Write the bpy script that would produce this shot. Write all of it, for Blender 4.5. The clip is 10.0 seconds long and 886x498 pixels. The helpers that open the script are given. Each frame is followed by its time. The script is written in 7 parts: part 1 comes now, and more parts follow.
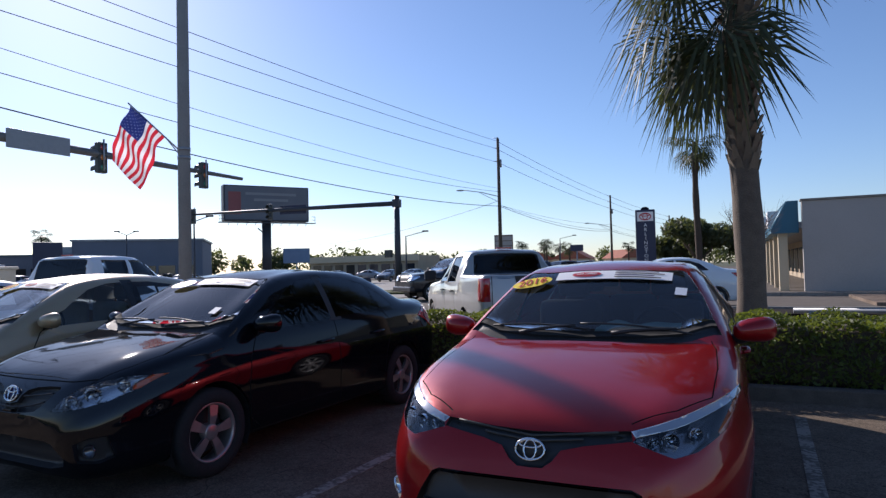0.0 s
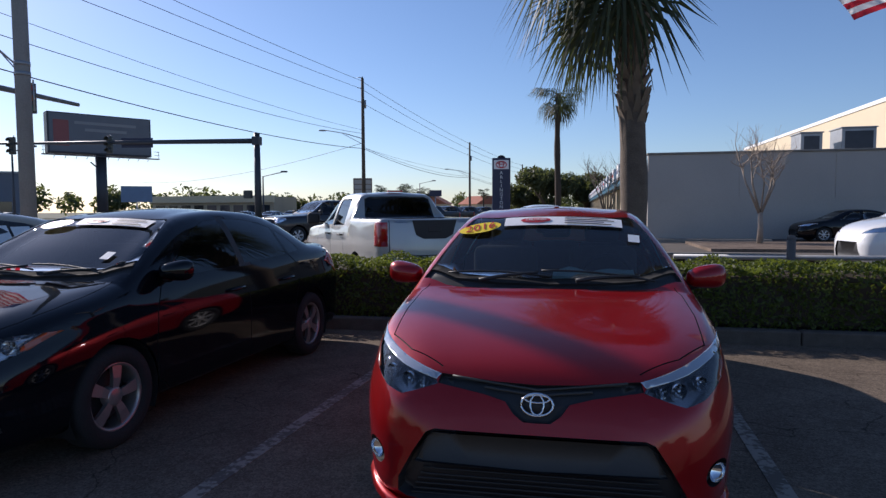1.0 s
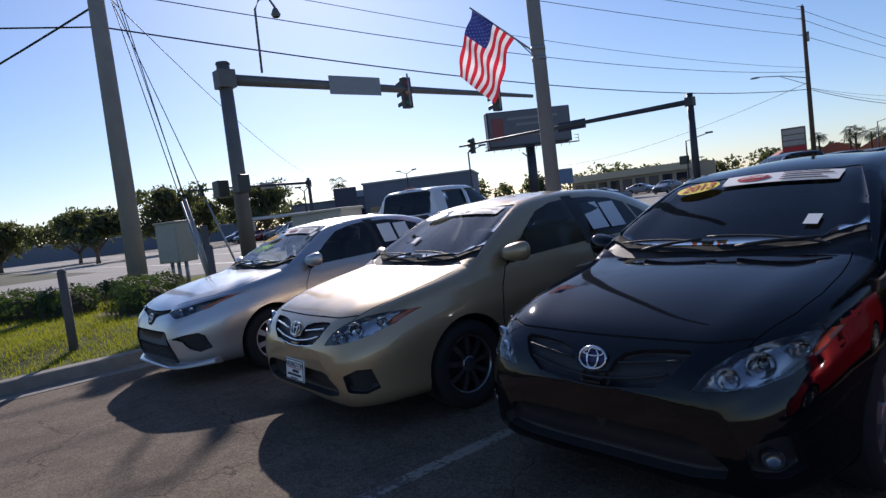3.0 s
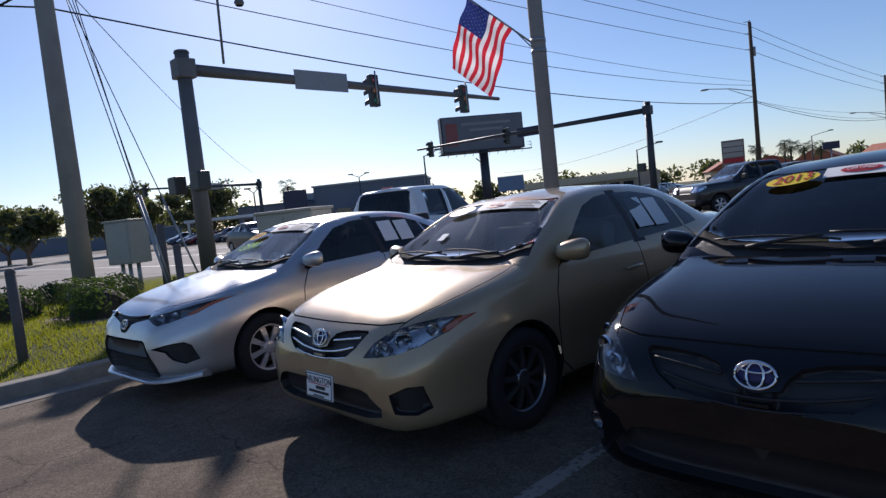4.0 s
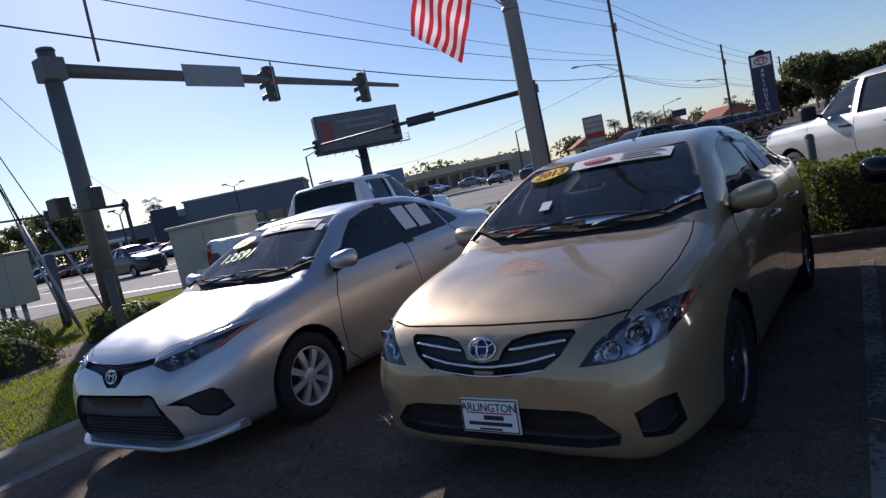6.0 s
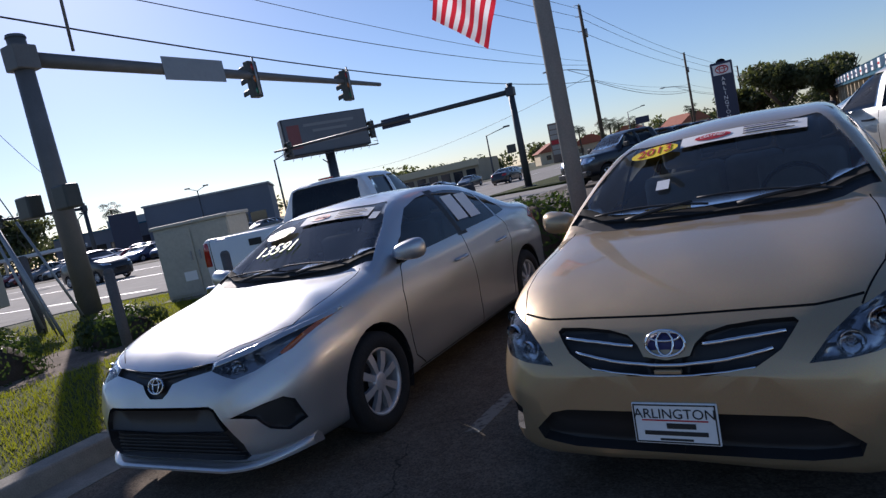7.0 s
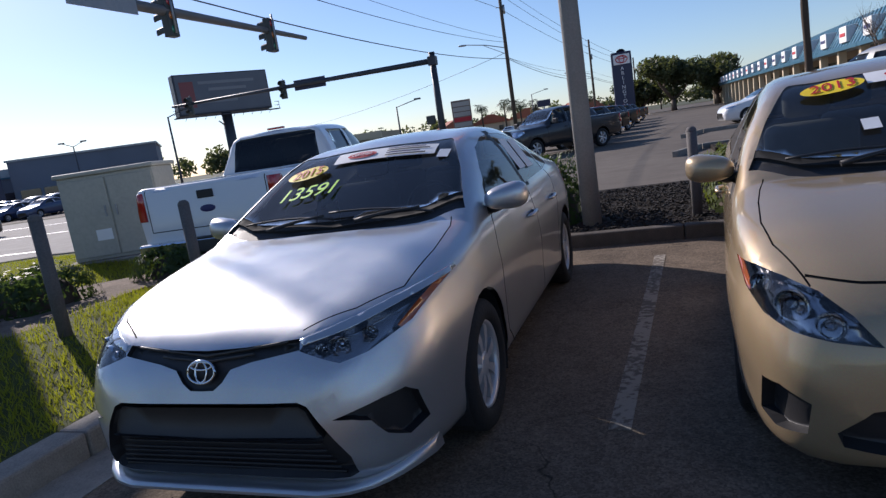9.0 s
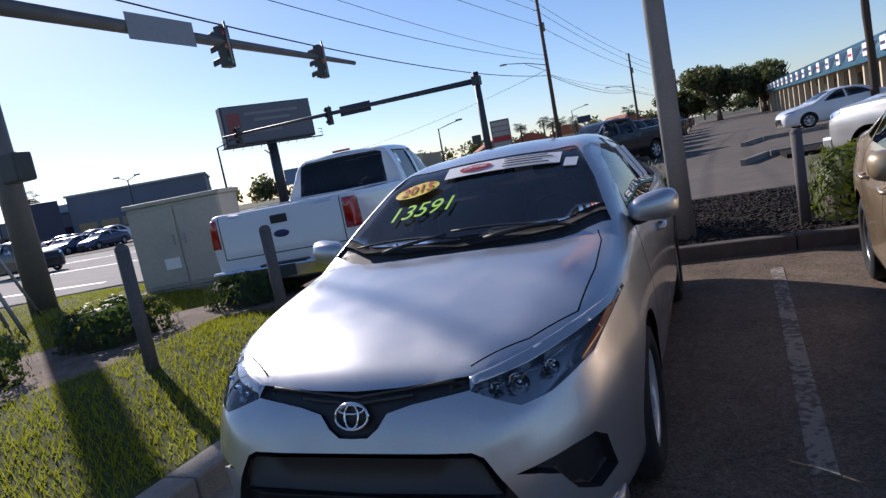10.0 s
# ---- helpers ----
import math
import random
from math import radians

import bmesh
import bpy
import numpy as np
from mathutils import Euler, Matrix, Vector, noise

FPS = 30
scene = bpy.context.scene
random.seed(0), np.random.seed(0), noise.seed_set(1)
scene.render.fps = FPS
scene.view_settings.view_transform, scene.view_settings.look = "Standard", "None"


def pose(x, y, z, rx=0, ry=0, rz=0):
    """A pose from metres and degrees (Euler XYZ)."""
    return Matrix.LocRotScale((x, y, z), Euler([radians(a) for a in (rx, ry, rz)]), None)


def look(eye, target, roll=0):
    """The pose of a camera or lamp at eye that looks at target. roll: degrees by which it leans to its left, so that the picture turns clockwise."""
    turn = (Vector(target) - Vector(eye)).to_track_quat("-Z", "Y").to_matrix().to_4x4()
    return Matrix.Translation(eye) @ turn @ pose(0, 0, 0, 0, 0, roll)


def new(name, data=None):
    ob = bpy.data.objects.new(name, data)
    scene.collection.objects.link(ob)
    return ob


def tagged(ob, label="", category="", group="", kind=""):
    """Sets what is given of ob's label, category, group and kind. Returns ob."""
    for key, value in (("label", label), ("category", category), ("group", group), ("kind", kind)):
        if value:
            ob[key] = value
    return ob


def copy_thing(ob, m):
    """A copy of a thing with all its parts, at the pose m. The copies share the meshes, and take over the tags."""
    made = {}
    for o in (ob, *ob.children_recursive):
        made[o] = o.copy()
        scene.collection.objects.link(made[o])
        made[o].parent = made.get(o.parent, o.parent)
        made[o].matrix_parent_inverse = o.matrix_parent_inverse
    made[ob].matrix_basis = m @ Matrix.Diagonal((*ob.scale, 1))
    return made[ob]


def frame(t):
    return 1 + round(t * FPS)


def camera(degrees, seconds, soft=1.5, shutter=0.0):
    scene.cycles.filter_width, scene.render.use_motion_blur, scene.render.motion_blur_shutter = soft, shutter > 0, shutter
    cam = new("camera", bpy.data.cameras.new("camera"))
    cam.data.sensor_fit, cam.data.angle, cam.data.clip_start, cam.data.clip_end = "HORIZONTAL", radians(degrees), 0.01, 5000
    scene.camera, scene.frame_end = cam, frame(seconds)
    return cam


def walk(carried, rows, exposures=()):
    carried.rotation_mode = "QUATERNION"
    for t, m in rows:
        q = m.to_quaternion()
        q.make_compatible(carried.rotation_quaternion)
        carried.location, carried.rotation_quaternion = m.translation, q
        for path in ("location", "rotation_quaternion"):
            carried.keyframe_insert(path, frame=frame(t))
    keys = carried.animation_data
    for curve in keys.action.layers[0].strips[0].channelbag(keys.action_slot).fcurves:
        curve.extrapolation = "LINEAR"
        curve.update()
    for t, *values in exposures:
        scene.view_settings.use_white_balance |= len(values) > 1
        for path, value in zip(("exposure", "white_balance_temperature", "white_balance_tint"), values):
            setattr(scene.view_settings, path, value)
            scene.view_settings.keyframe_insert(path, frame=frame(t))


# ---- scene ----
cam = camera(70.4, 10.0, soft=1.4)
PATH = [
    (0, (0.531, 0.677, 1.456), (-0.309, 2.491, 1.517), -1.4),
    (0.5, (0.216, 0.708, 1.435), (-0.347, 2.626, 1.377), 3.1),
    (1, (-0.147, 0.771, 1.46), (-0.557, 2.725, 1.336), -0.3),
    (1.5, (-0.659, 0.953, 1.465), (-1.678, 2.671, 1.366), -6.6),
    (2, (-1.109, 1.021, 1.445), (-2.393, 2.552, 1.362), -3.2),
    (2.5, (-1.623, 1.122, 1.452), (-3.066, 2.502, 1.331), -7.6),
    (2.7, (-1.859, 1.036, 1.443), (-3.361, 2.35, 1.318), -7.5),
    (3.8, (-2.87, 0.909, 1.452), (-4.261, 2.339, 1.311), -5.2),
    (4, (-3.071, 0.899, 1.423), (-4.441, 2.35, 1.29), -6.1),
    (4.5, (-3.538, 0.876, 1.46), (-4.807, 2.41, 1.263), -6.0),
    (5, (-4.036, 0.763, 1.489), (-5.149, 2.417, 1.331), -5.2),
    (5.5, (-4.469, 0.765, 1.461), (-5.593, 2.412, 1.3), -8.9),
    (5.7, (-4.649, 0.781, 1.472), (-5.772, 2.425, 1.282), -11.8),
    (6.8, (-5.595, 0.745, 1.439), (-6.546, 2.489, 1.214), -10.3),
    (7, (-5.842, 0.792, 1.466), (-6.812, 2.528, 1.255), -12.1),
    (7.5, (-6.23, 0.847, 1.44), (-7.263, 2.546, 1.222), -10.5),
    (8, (-6.618, 0.908, 1.447), (-7.434, 2.711, 1.158), -11.2),
    (8.5, (-6.979, 1.033, 1.441), (-7.721, 2.863, 1.126), -15.6),
    (9, (-7.343, 1.135, 1.416), (-8.016, 2.986, 1.069), -8.8),
    (9.5, (-7.654, 1.19, 1.429), (-8.258, 3.056, 1.042), -7.7),
    (10, (-7.901, 1.294, 1.435), (-8.687, 3.114, 1.174), -11.0),
]
walk(cam, [(t, look(eye, target, roll)) for t, eye, target, roll in PATH], [(t, ev, 5950, 19) for t, ev in ((0, 0.32), (0.5, 0.1), (1, 0.18), (1.5, 0.36), (2, 0.16), (2.5, 0.1), (4, 0.0), (5.5, -0.03), (7, 0.02), (7.5, 0.02), (8, 0.12), (8.5, 0.28), (9, 0.22), (9.5, 0.2), (10, 0.24))])

# ---- light ----
SUN_DIR = Vector((-0.741, 0.481, 0.469)).normalized()
SUN_EL = math.asin(SUN_DIR.z)
SUN_ROT = math.atan2(SUN_DIR.x, SUN_DIR.y)
world = bpy.data.worlds.new("sky")
scene.world = world
world.use_nodes = True
wn, wl = world.node_tree.nodes, world.node_tree.links
sky = wn.new("ShaderNodeTexSky")
sky.sky_type = "NISHITA"
sky.sun_disc = False
sky.sun_elevation, sky.sun_rotation = SUN_EL, SUN_ROT
sky.air_density, sky.dust_density, sky.ozone_density = 1.0, 0.3, 4.0
bg = wn["Background"]
bg.inputs["Strength"].default_value = 0.098
wl.new(sky.outputs[0], bg.inputs["Color"])

sun = new("sun", bpy.data.lights.new("sun", "SUN"))
sun.data.energy, sun.data.angle, sun.data.color = 5.0, radians(0.6), (1.0, 0.9, 0.76)
sun.matrix_world = look((0, 0, 40), Vector((0, 0, 40)) - SUN_DIR * 10)


# ---- materials ----
def nodes_of(name):
    m = bpy.data.materials.new(name)
    m.use_nodes = True
    t = m.node_tree
    return m, t.nodes, t.links, t.nodes["Principled BSDF"]


def rgba(c):
    return (c[0], c[1], c[2], 1.0)


def mat(name, col, rough=0.6, metal=0.0, var=0.12, scale=8.0, fine=60.0, bump=0.0, coat=0.0, spec=0.5, island=0.0, objvar=0.0):
    """A surface with two scales of colour change, roughness wear and fine relief."""
    m, n, l, b = nodes_of(name)
    tc = n.new("ShaderNodeTexCoord")
    big, small = n.new("ShaderNodeTexNoise"), n.new("ShaderNodeTexNoise")
    big.inputs["Scale"].default_value, big.inputs["Detail"].default_value = scale, 5.0
    small.inputs["Scale"].default_value, small.inputs["Detail"].default_value = fine, 3.0
    l.new(tc.outputs["Object"], big.inputs["Vector"])
    l.new(tc.outputs["Object"], small.inputs["Vector"])
    add = n.new("ShaderNodeMath")
    add.operation = "ADD"
    l.new(big.outputs["Fac"], add.inputs[0])
    l.new(small.outputs["Fac"], add.inputs[1])
    src = add.outputs[0]
    for k, out in ((island, "Random Per Island"), (objvar, "Random")):
        if k:
            g = n.new("ShaderNodeNewGeometry" if out != "Random" else "ShaderNodeObjectInfo")
            ma = n.new("ShaderNodeMath")
            ma.operation = "MULTIPLY_ADD"
            ma.inputs[1].default_value = k
            l.new(g.outputs[out], ma.inputs[0])
            l.new(src, ma.inputs[2])
            src = ma.outputs[0]
    mr = n.new("ShaderNodeMapRange")
    mr.inputs["From Min"].default_value, mr.inputs["From Max"].default_value = 0.55, 1.45 + island + objvar
    mr.inputs["To Min"].default_value, mr.inputs["To Max"].default_value = 1 - var, 1 + var
    l.new(src, mr.inputs["Value"])
    mix = n.new("ShaderNodeMix")
    mix.data_type, mix.blend_type = "RGBA", "MULTIPLY"
    mix.inputs["Factor"].default_value = 1.0
    mix.inputs["A"].default_value = rgba(col)
    comb = n.new("ShaderNodeCombineColor")
    for i in range(3):
        l.new(mr.outputs["Result"], comb.inputs[i])
    l.new(comb.outputs[0], mix.inputs["B"])
    l.new(mix.outputs["Result"], b.inputs["Base Color"])
    b.inputs["Metallic"].default_value = metal
    b.inputs["Roughness"].default_value = rough
    b.inputs["Specular IOR Level"].default_value = spec
    b.inputs["Coat Weight"].default_value = coat
    b.inputs["Coat Roughness"].default_value = 0.03
    if bump:
        bp = n.new("ShaderNodeBump")
        bp.inputs["Strength"].default_value = bump
        bp.inputs["Distance"].default_value = 0.01
        l.new(small.outputs["Fac"], bp.inputs["Height"])
        l.new(bp.outputs["Normal"], b.inputs["Normal"])
    return m


def paint(name, col, metal=0.6, rough=0.32, flake=0.25, ramp=None, coat=1.0, spec=0.5):
    """Car paint: a flaked base under clear coat, with a little dust."""
    m, n, l, b = nodes_of(name)
    tc = n.new("ShaderNodeTexCoord")
    fl = n.new("ShaderNodeTexVoronoi")
    fl.inputs["Scale"].default_value = 900.0
    l.new(tc.outputs["Object"], fl.inputs["Vector"])
    mix = n.new("ShaderNodeMix")
    mix.data_type, mix.blend_type = "RGBA", "MULTIPLY"
    mix.inputs["Factor"].default_value = flake
    mix.inputs["A"].default_value = rgba(col)
    l.new(fl.outputs["Color"], mix.inputs["B"])
    src = mix.outputs["Result"]
    if ramp:
        oi, cr = n.new("ShaderNodeObjectInfo"), n.new("ShaderNodeValToRGB")
        cr.color_ramp.interpolation = "CONSTANT"
        for i, c in enumerate(ramp):
            e = cr.color_ramp.elements[i] if i < 2 else cr.color_ramp.elements.new(i / len(ramp))
            e.position, e.color = i / len(ramp), rgba(c)
        l.new(oi.outputs["Random"], cr.inputs["Fac"])
        l.new(cr.outputs["Color"], mix.inputs["A"])
    l.new(src, b.inputs["Base Color"])
    dust = n.new("ShaderNodeTexNoise")
    dust.inputs["Scale"].default_value, dust.inputs["Detail"].default_value = 3.5, 6.0
    l.new(tc.outputs["Object"], dust.inputs["Vector"])
    mr = n.new("ShaderNodeMapRange")
    mr.inputs["From Min"].default_value, mr.inputs["From Max"].default_value = 0.3, 0.7
    mr.inputs["To Min"].default_value, mr.inputs["To Max"].default_value = rough - 0.05, rough + 0.08
    l.new(dust.outputs["Fac"], mr.inputs["Value"])
    l.new(mr.outputs["Result"], b.inputs["Roughness"])
    b.inputs["Metallic"].default_value = metal
    b.inputs["Specular IOR Level"].default_value = spec
    b.inputs["Coat Weight"].default_value = coat
    b.inputs["Coat Roughness"].default_value = 0.10 if metal > 0.7 else 0.05
    return m


def glass(name, tint, rough=0.0, refl=1.0, film=0.0):
    """Thin tinted pane: see-through, with mirror gloss that grows to grazing angles."""
    m, n, l, b = nodes_of(name)
    n.remove(b)
    tr, gl, fr, mx = (n.new("ShaderNode" + k) for k in ("BsdfTransparent", "BsdfGlossy", "Fresnel", "MixShader"))
    tr.inputs["Color"].default_value = rgba(tint)
    gl.inputs["Roughness"].default_value = rough
    gl.inputs["Color"].default_value = (refl, refl, refl, 1)
    fr.inputs["IOR"].default_value = 1.52
    l.new(fr.outputs[0], mx.inputs[0])
    l.new(tr.outputs[0], mx.inputs[1])
    l.new(gl.outputs[0], mx.inputs[2])
    last = mx
    if film:  # thin dust on the outside
        du, tl, ms, mf = (n.new("ShaderNode" + k) for k in ("BsdfDiffuse", "BsdfTranslucent", "MixShader", "MixShader"))
        for s in (du, tl):
            s.inputs["Color"].default_value = (0.7, 0.68, 0.63, 1)
        l.new(du.outputs[0], ms.inputs[1])
        l.new(tl.outputs[0], ms.inputs[2])
        mf.inputs[0].default_value = film
        l.new(mx.outputs[0], mf.inputs[1])
        l.new(ms.outputs[0], mf.inputs[2])
        last = mf
    l.new(last.outputs[0], n["Material Output"].inputs["Surface"])
    return m


def ground_mat(name, col, var, big, mid, fine, crack=0.0, bump=0.4, rough=0.9, speck=0.0):
    """Paving: blotches, medium stains, aggregate speckle and, if wanted, cracks."""
    m, n, l, b = nodes_of(name)
    tc = n.new("ShaderNodeTexCoord")
    outs = []
    for s, d in ((big, 4.0), (mid, 6.0), (fine, 2.0)):
        t = n.new("ShaderNodeTexNoise")
        t.inputs["Scale"].default_value, t.inputs["Detail"].default_value = s, d
        l.new(tc.outputs["Object"], t.inputs["Vector"])
        outs.append(t.outputs["Fac"])
    acc = outs[0]
    for o in outs[1:]:
        a = n.new("ShaderNodeMath")
        a.operation = "ADD"
        l.new(acc, a.inputs[0])
        l.new(o, a.inputs[1])
        acc = a.outputs[0]
    mr = n.new("ShaderNodeMapRange")
    mr.inputs["From Min"].default_value, mr.inputs["From Max"].default_value = 1.0, 2.0
    mr.inputs["To Min"].default_value, mr.inputs["To Max"].default_value = 1 - var, 1 + var
    l.new(acc, mr.inputs["Value"])
    val = mr.outputs["Result"]
    if crack:
        warp = n.new("ShaderNodeTexNoise")
        warp.inputs["Scale"].default_value, warp.inputs["Detail"].default_value = 1.6, 5.0
        l.new(tc.outputs["Object"], warp.inputs["Vector"])
        vm = n.new("ShaderNodeVectorMath")
        vm.operation = "MULTIPLY_ADD"
        vm.inputs[1].default_value = (0.9, 0.9, 0.9)
        l.new(warp.outputs["Color"], vm.inputs[0])
        l.new(tc.outputs["Object"], vm.inputs[2])
        vo = n.new("ShaderNodeTexVoronoi")
        vo.feature = "DISTANCE_TO_EDGE"
        vo.inputs["Scale"].default_value = crack
        l.new(vm.outputs[0], vo.inputs["Vector"])
        cm = n.new("ShaderNodeMapRange")
        cm.inputs["From Min"].default_value, cm.inputs["From Max"].default_value = 0.0, 0.007
        cm.inputs["To Max"].default_value = 1.0
        gate = n.new("ShaderNodeMapRange")
        gate.inputs["From Min"].default_value, gate.inputs["From Max"].default_value = 0.45, 0.6
        gate.inputs["To Min"].default_value, gate.inputs["To Max"].default_value = 0.35, 1.0
        l.new(outs[0], gate.inputs["Value"])
        l.new(gate.outputs["Result"], cm.inputs["To Min"])
        l.new(vo.outputs["Distance"], cm.inputs["Value"])
        mu = n.new("ShaderNodeMath")
        mu.operation = "MULTIPLY"
        l.new(val, mu.inputs[0])
        l.new(cm.outputs["Result"], mu.inputs[1])
        val = mu.outputs[0]
    if speck:
        for sc, amt in ((fine * 1.5, speck), (fine * 0.5, speck * 0.5)):
            st, sep, sm, mu = (n.new("ShaderNode" + k) for k in ("TexVoronoi", "SeparateColor", "MapRange", "Math"))
            st.inputs["Scale"].default_value = sc
            sm.inputs["To Min"].default_value, sm.inputs["To Max"].default_value = 1 - amt, 1 + amt
            mu.operation = "MULTIPLY"
            l.new(tc.outputs["Object"], st.inputs["Vector"])
            l.new(st.outputs["Color"], sep.inputs[0])
            l.new(sep.outputs[0], sm.inputs["Value"])
            l.new(val, mu.inputs[0])
            l.new(sm.outputs["Result"], mu.inputs[1])
            val = mu.outputs[0]
    mix = n.new("ShaderNodeMix")
    mix.data_type, mix.blend_type = "RGBA", "MULTIPLY"
    mix.inputs["Factor"].default_value = 1.0
    mix.inputs["A"].default_value = rgba(col)
    cb = n.new("ShaderNodeCombineColor")
    for i in range(3):
        l.new(val, cb.inputs[i])
    l.new(cb.outputs[0], mix.inputs["B"])
    l.new(mix.outputs["Result"], b.inputs["Base Color"])
    b.inputs["Roughness"].default_value = rough
    b.inputs["Specular IOR Level"].default_value = 0.12
    bp = n.new("ShaderNodeBump")
    bp.inputs["Strength"].default_value, bp.inputs["Distance"].default_value = bump, 0.006
    l.new(outs[2], bp.inputs["Height"])
    l.new(bp.outputs["Normal"], b.inputs["Normal"])
    return m


ASPHALT = ground_mat("lot asphalt", (0.140, 0.110, 0.083), 0.42, 0.35, 3.0, 70.0, crack=0.7, bump=0.8, speck=0.28)
AISLE = ground_mat("aisle asphalt", (0.135, 0.118, 0.10), 0.3, 0.2, 2.0, 60.0)
ROADM = ground_mat("road concrete", (0.30, 0.285, 0.26), 0.22, 0.15, 1.5, 40.0)
SOIL = ground_mat("far ground", (0.10, 0.105, 0.07), 0.4, 0.03, 0.4, 9.0)
CONCRETE = ground_mat("kerb concrete", (0.24, 0.222, 0.195), 0.3, 1.5, 9.0, 90.0, bump=0.5)
MULCH = ground_mat("dark mulch", (0.022, 0.017, 0.014), 0.7, 1.0, 12.0, 60.0, bump=1.0)
TURF = ground_mat("turf soil", (0.05, 0.06, 0.016), 0.6, 0.8, 6.0, 60.0, bump=1.0)
def worn_line(name):
    """Road paint flaked away in patches, with the asphalt showing."""
    m, n, l, b = nodes_of(name)
    tc, mx = n.new("ShaderNodeTexCoord"), n.new("ShaderNodeMix")
    acc = None
    for s in (3.0, 26.0):
        t = n.new("ShaderNodeTexNoise")
        t.inputs["Scale"].default_value, t.inputs["Detail"].default_value = s, 8.0
        l.new(tc.outputs["Object"], t.inputs["Vector"])
        if acc:
            a = n.new("ShaderNodeMath")
            a.operation = "ADD"
            l.new(acc, a.inputs[0])
            l.new(t.outputs["Fac"], a.inputs[1])
            acc = a.outputs[0]
        else:
            acc = t.outputs["Fac"]
    mr = n.new("ShaderNodeMapRange")
    mr.inputs["From Min"].default_value, mr.inputs["From Max"].default_value = 0.93, 1.06
    l.new(acc, mr.inputs["Value"])
    mx.data_type = "RGBA"
    mx.inputs["A"].default_value, mx.inputs["B"].default_value = rgba((0.11, 0.092, 0.074)), rgba((0.27, 0.24, 0.20))
    l.new(mr.outputs["Result"], mx.inputs["Factor"])
    l.new(mx.outputs["Result"], b.inputs["Base Color"])
    b.inputs["Roughness"].default_value = 0.9
    return m


LINE = worn_line("worn line paint")
WHITE = mat("white paint", (0.78, 0.78, 0.76), 0.5, var=0.06)
RED = paint("red paint", (0.33, 0.004, 0.006), 0.3, 0.35, 0.3, coat=0.9, spec=0.1)
SILVER = paint("silver paint", (0.58, 0.59, 0.61), 0.78, 0.38, 0.3)
TAN = paint("sandy metallic paint", (0.46, 0.345, 0.205), 0.5, 0.38, 0.3)
BLACK = paint("black paint", (0.004, 0.0045, 0.007), 0.0, 0.3, 0.3, coat=0.8, spec=0.0)
WHITECAR = paint("white car paint", (0.74, 0.74, 0.73), 0.0, 0.35, 0.03)
FLEET = paint("mixed fleet paint", (0.3, 0.3, 0.3), 0.4, 0.35, 0.15,
              [(0.45, 0.46, 0.48), (0.02, 0.02, 0.025), (0.12, 0.13, 0.15), (0.7, 0.7, 0.7), (0.25, 0.02, 0.02), (0.03, 0.05, 0.12), (0.05, 0.05, 0.055), (0.3, 0.31, 0.33)])
PALESILVER = paint("pale silver paint", (0.44, 0.44, 0.42), 0.5, 0.4, 0.15)
NAVYCAR = paint("dark truck paint", (0.008, 0.009, 0.013), 0.1, 0.35, 0.2, coat=0.6)
GLASS = glass("windshield glass", (0.70, 0.75, 0.75), film=0.016)
SMOKE = glass("smoked glass", (0.22, 0.24, 0.25))
DARKGLASS = glass("privacy glass", (0.06, 0.065, 0.07))
LENS = glass("clear lamp lens", (0.9, 0.9, 0.9))
LAMPTOP = mat("lamp brow", (0.45, 0.46, 0.48), 0.12, 0.6, var=0.05, coat=1.0)
CHROME = mat("chrome", (0.75, 0.76, 0.78), 0.12, 1.0, var=0.04)
ALLOY = mat("alloy", (0.58, 0.58, 0.60), 0.32, 0.4, var=0.08)
PINKALLOY = mat("brushed alloy", (0.34, 0.31, 0.30), 0.3, 0.6, var=0.08)
TRIM = mat("black plastic", (0.018, 0.018, 0.02), 0.55, var=0.25, fine=200.0, bump=0.1)
DASH = mat("dash vinyl", (0.02, 0.02, 0.022), 0.95, spec=0.15, var=0.2, fine=200.0)
GAP = mat("panel gap", (0.006, 0.006, 0.006), 0.9, var=0.1)
GREYTRIM = mat("grey bumper plastic", (0.043, 0.040, 0.037), 0.6, var=0.15)
RUBBER = mat("tyre rubber", (0.013, 0.013, 0.014), 0.85, var=0.25, scale=12, bump=0.3)
CLOTH = mat("dark seat cloth", (0.05, 0.05, 0.055), 0.95, var=0.2, fine=300)
GREYCLOTH = mat("grey seat cloth", (0.34, 0.325, 0.30), 0.95, var=0.2, fine=300)
LAMPBOWL = mat("lamp bowl", (0.40, 0.40, 0.42), 0.25, 0.8, var=0.15)
FOGGLASS = mat("fog lamp glass", (0.16, 0.16, 0.17), 0.15, 0.8, var=0.1)
BRIGHTBOWL = mat("bright lamp bowl", (0.5, 0.5, 0.52), 0.22, 0.9, var=0.2)
DARKALLOY = mat("shaded alloy", (0.24, 0.24, 0.245), 0.25, 0.85, var=0.1)
DARKAMBER = mat("dark amber lens", (0.36, 0.085, 0.025), 0.2, coat=1.0)
AMBER = mat("amber lens", (0.55, 0.16, 0.02), 0.2, coat=1.0)
REDLENS = mat("red lens", (0.42, 0.012, 0.012), 0.15, coat=1.0)
PAPER = mat("white paper", (0.8, 0.8, 0.79), 0.7, var=0.04)
YELLOW = mat("yellow sticker", (0.92, 0.66, 0.02), 0.5, var=0.03)
STICKRED = mat("sticker red", (0.5, 0.02, 0.03), 0.5, var=0.03)
NAVYINK = mat("navy ink", (0.03, 0.03, 0.12), 0.5, var=0.03)
LIME = mat("lime marker", (0.45, 0.85, 0.02), 0.5, var=0.05)
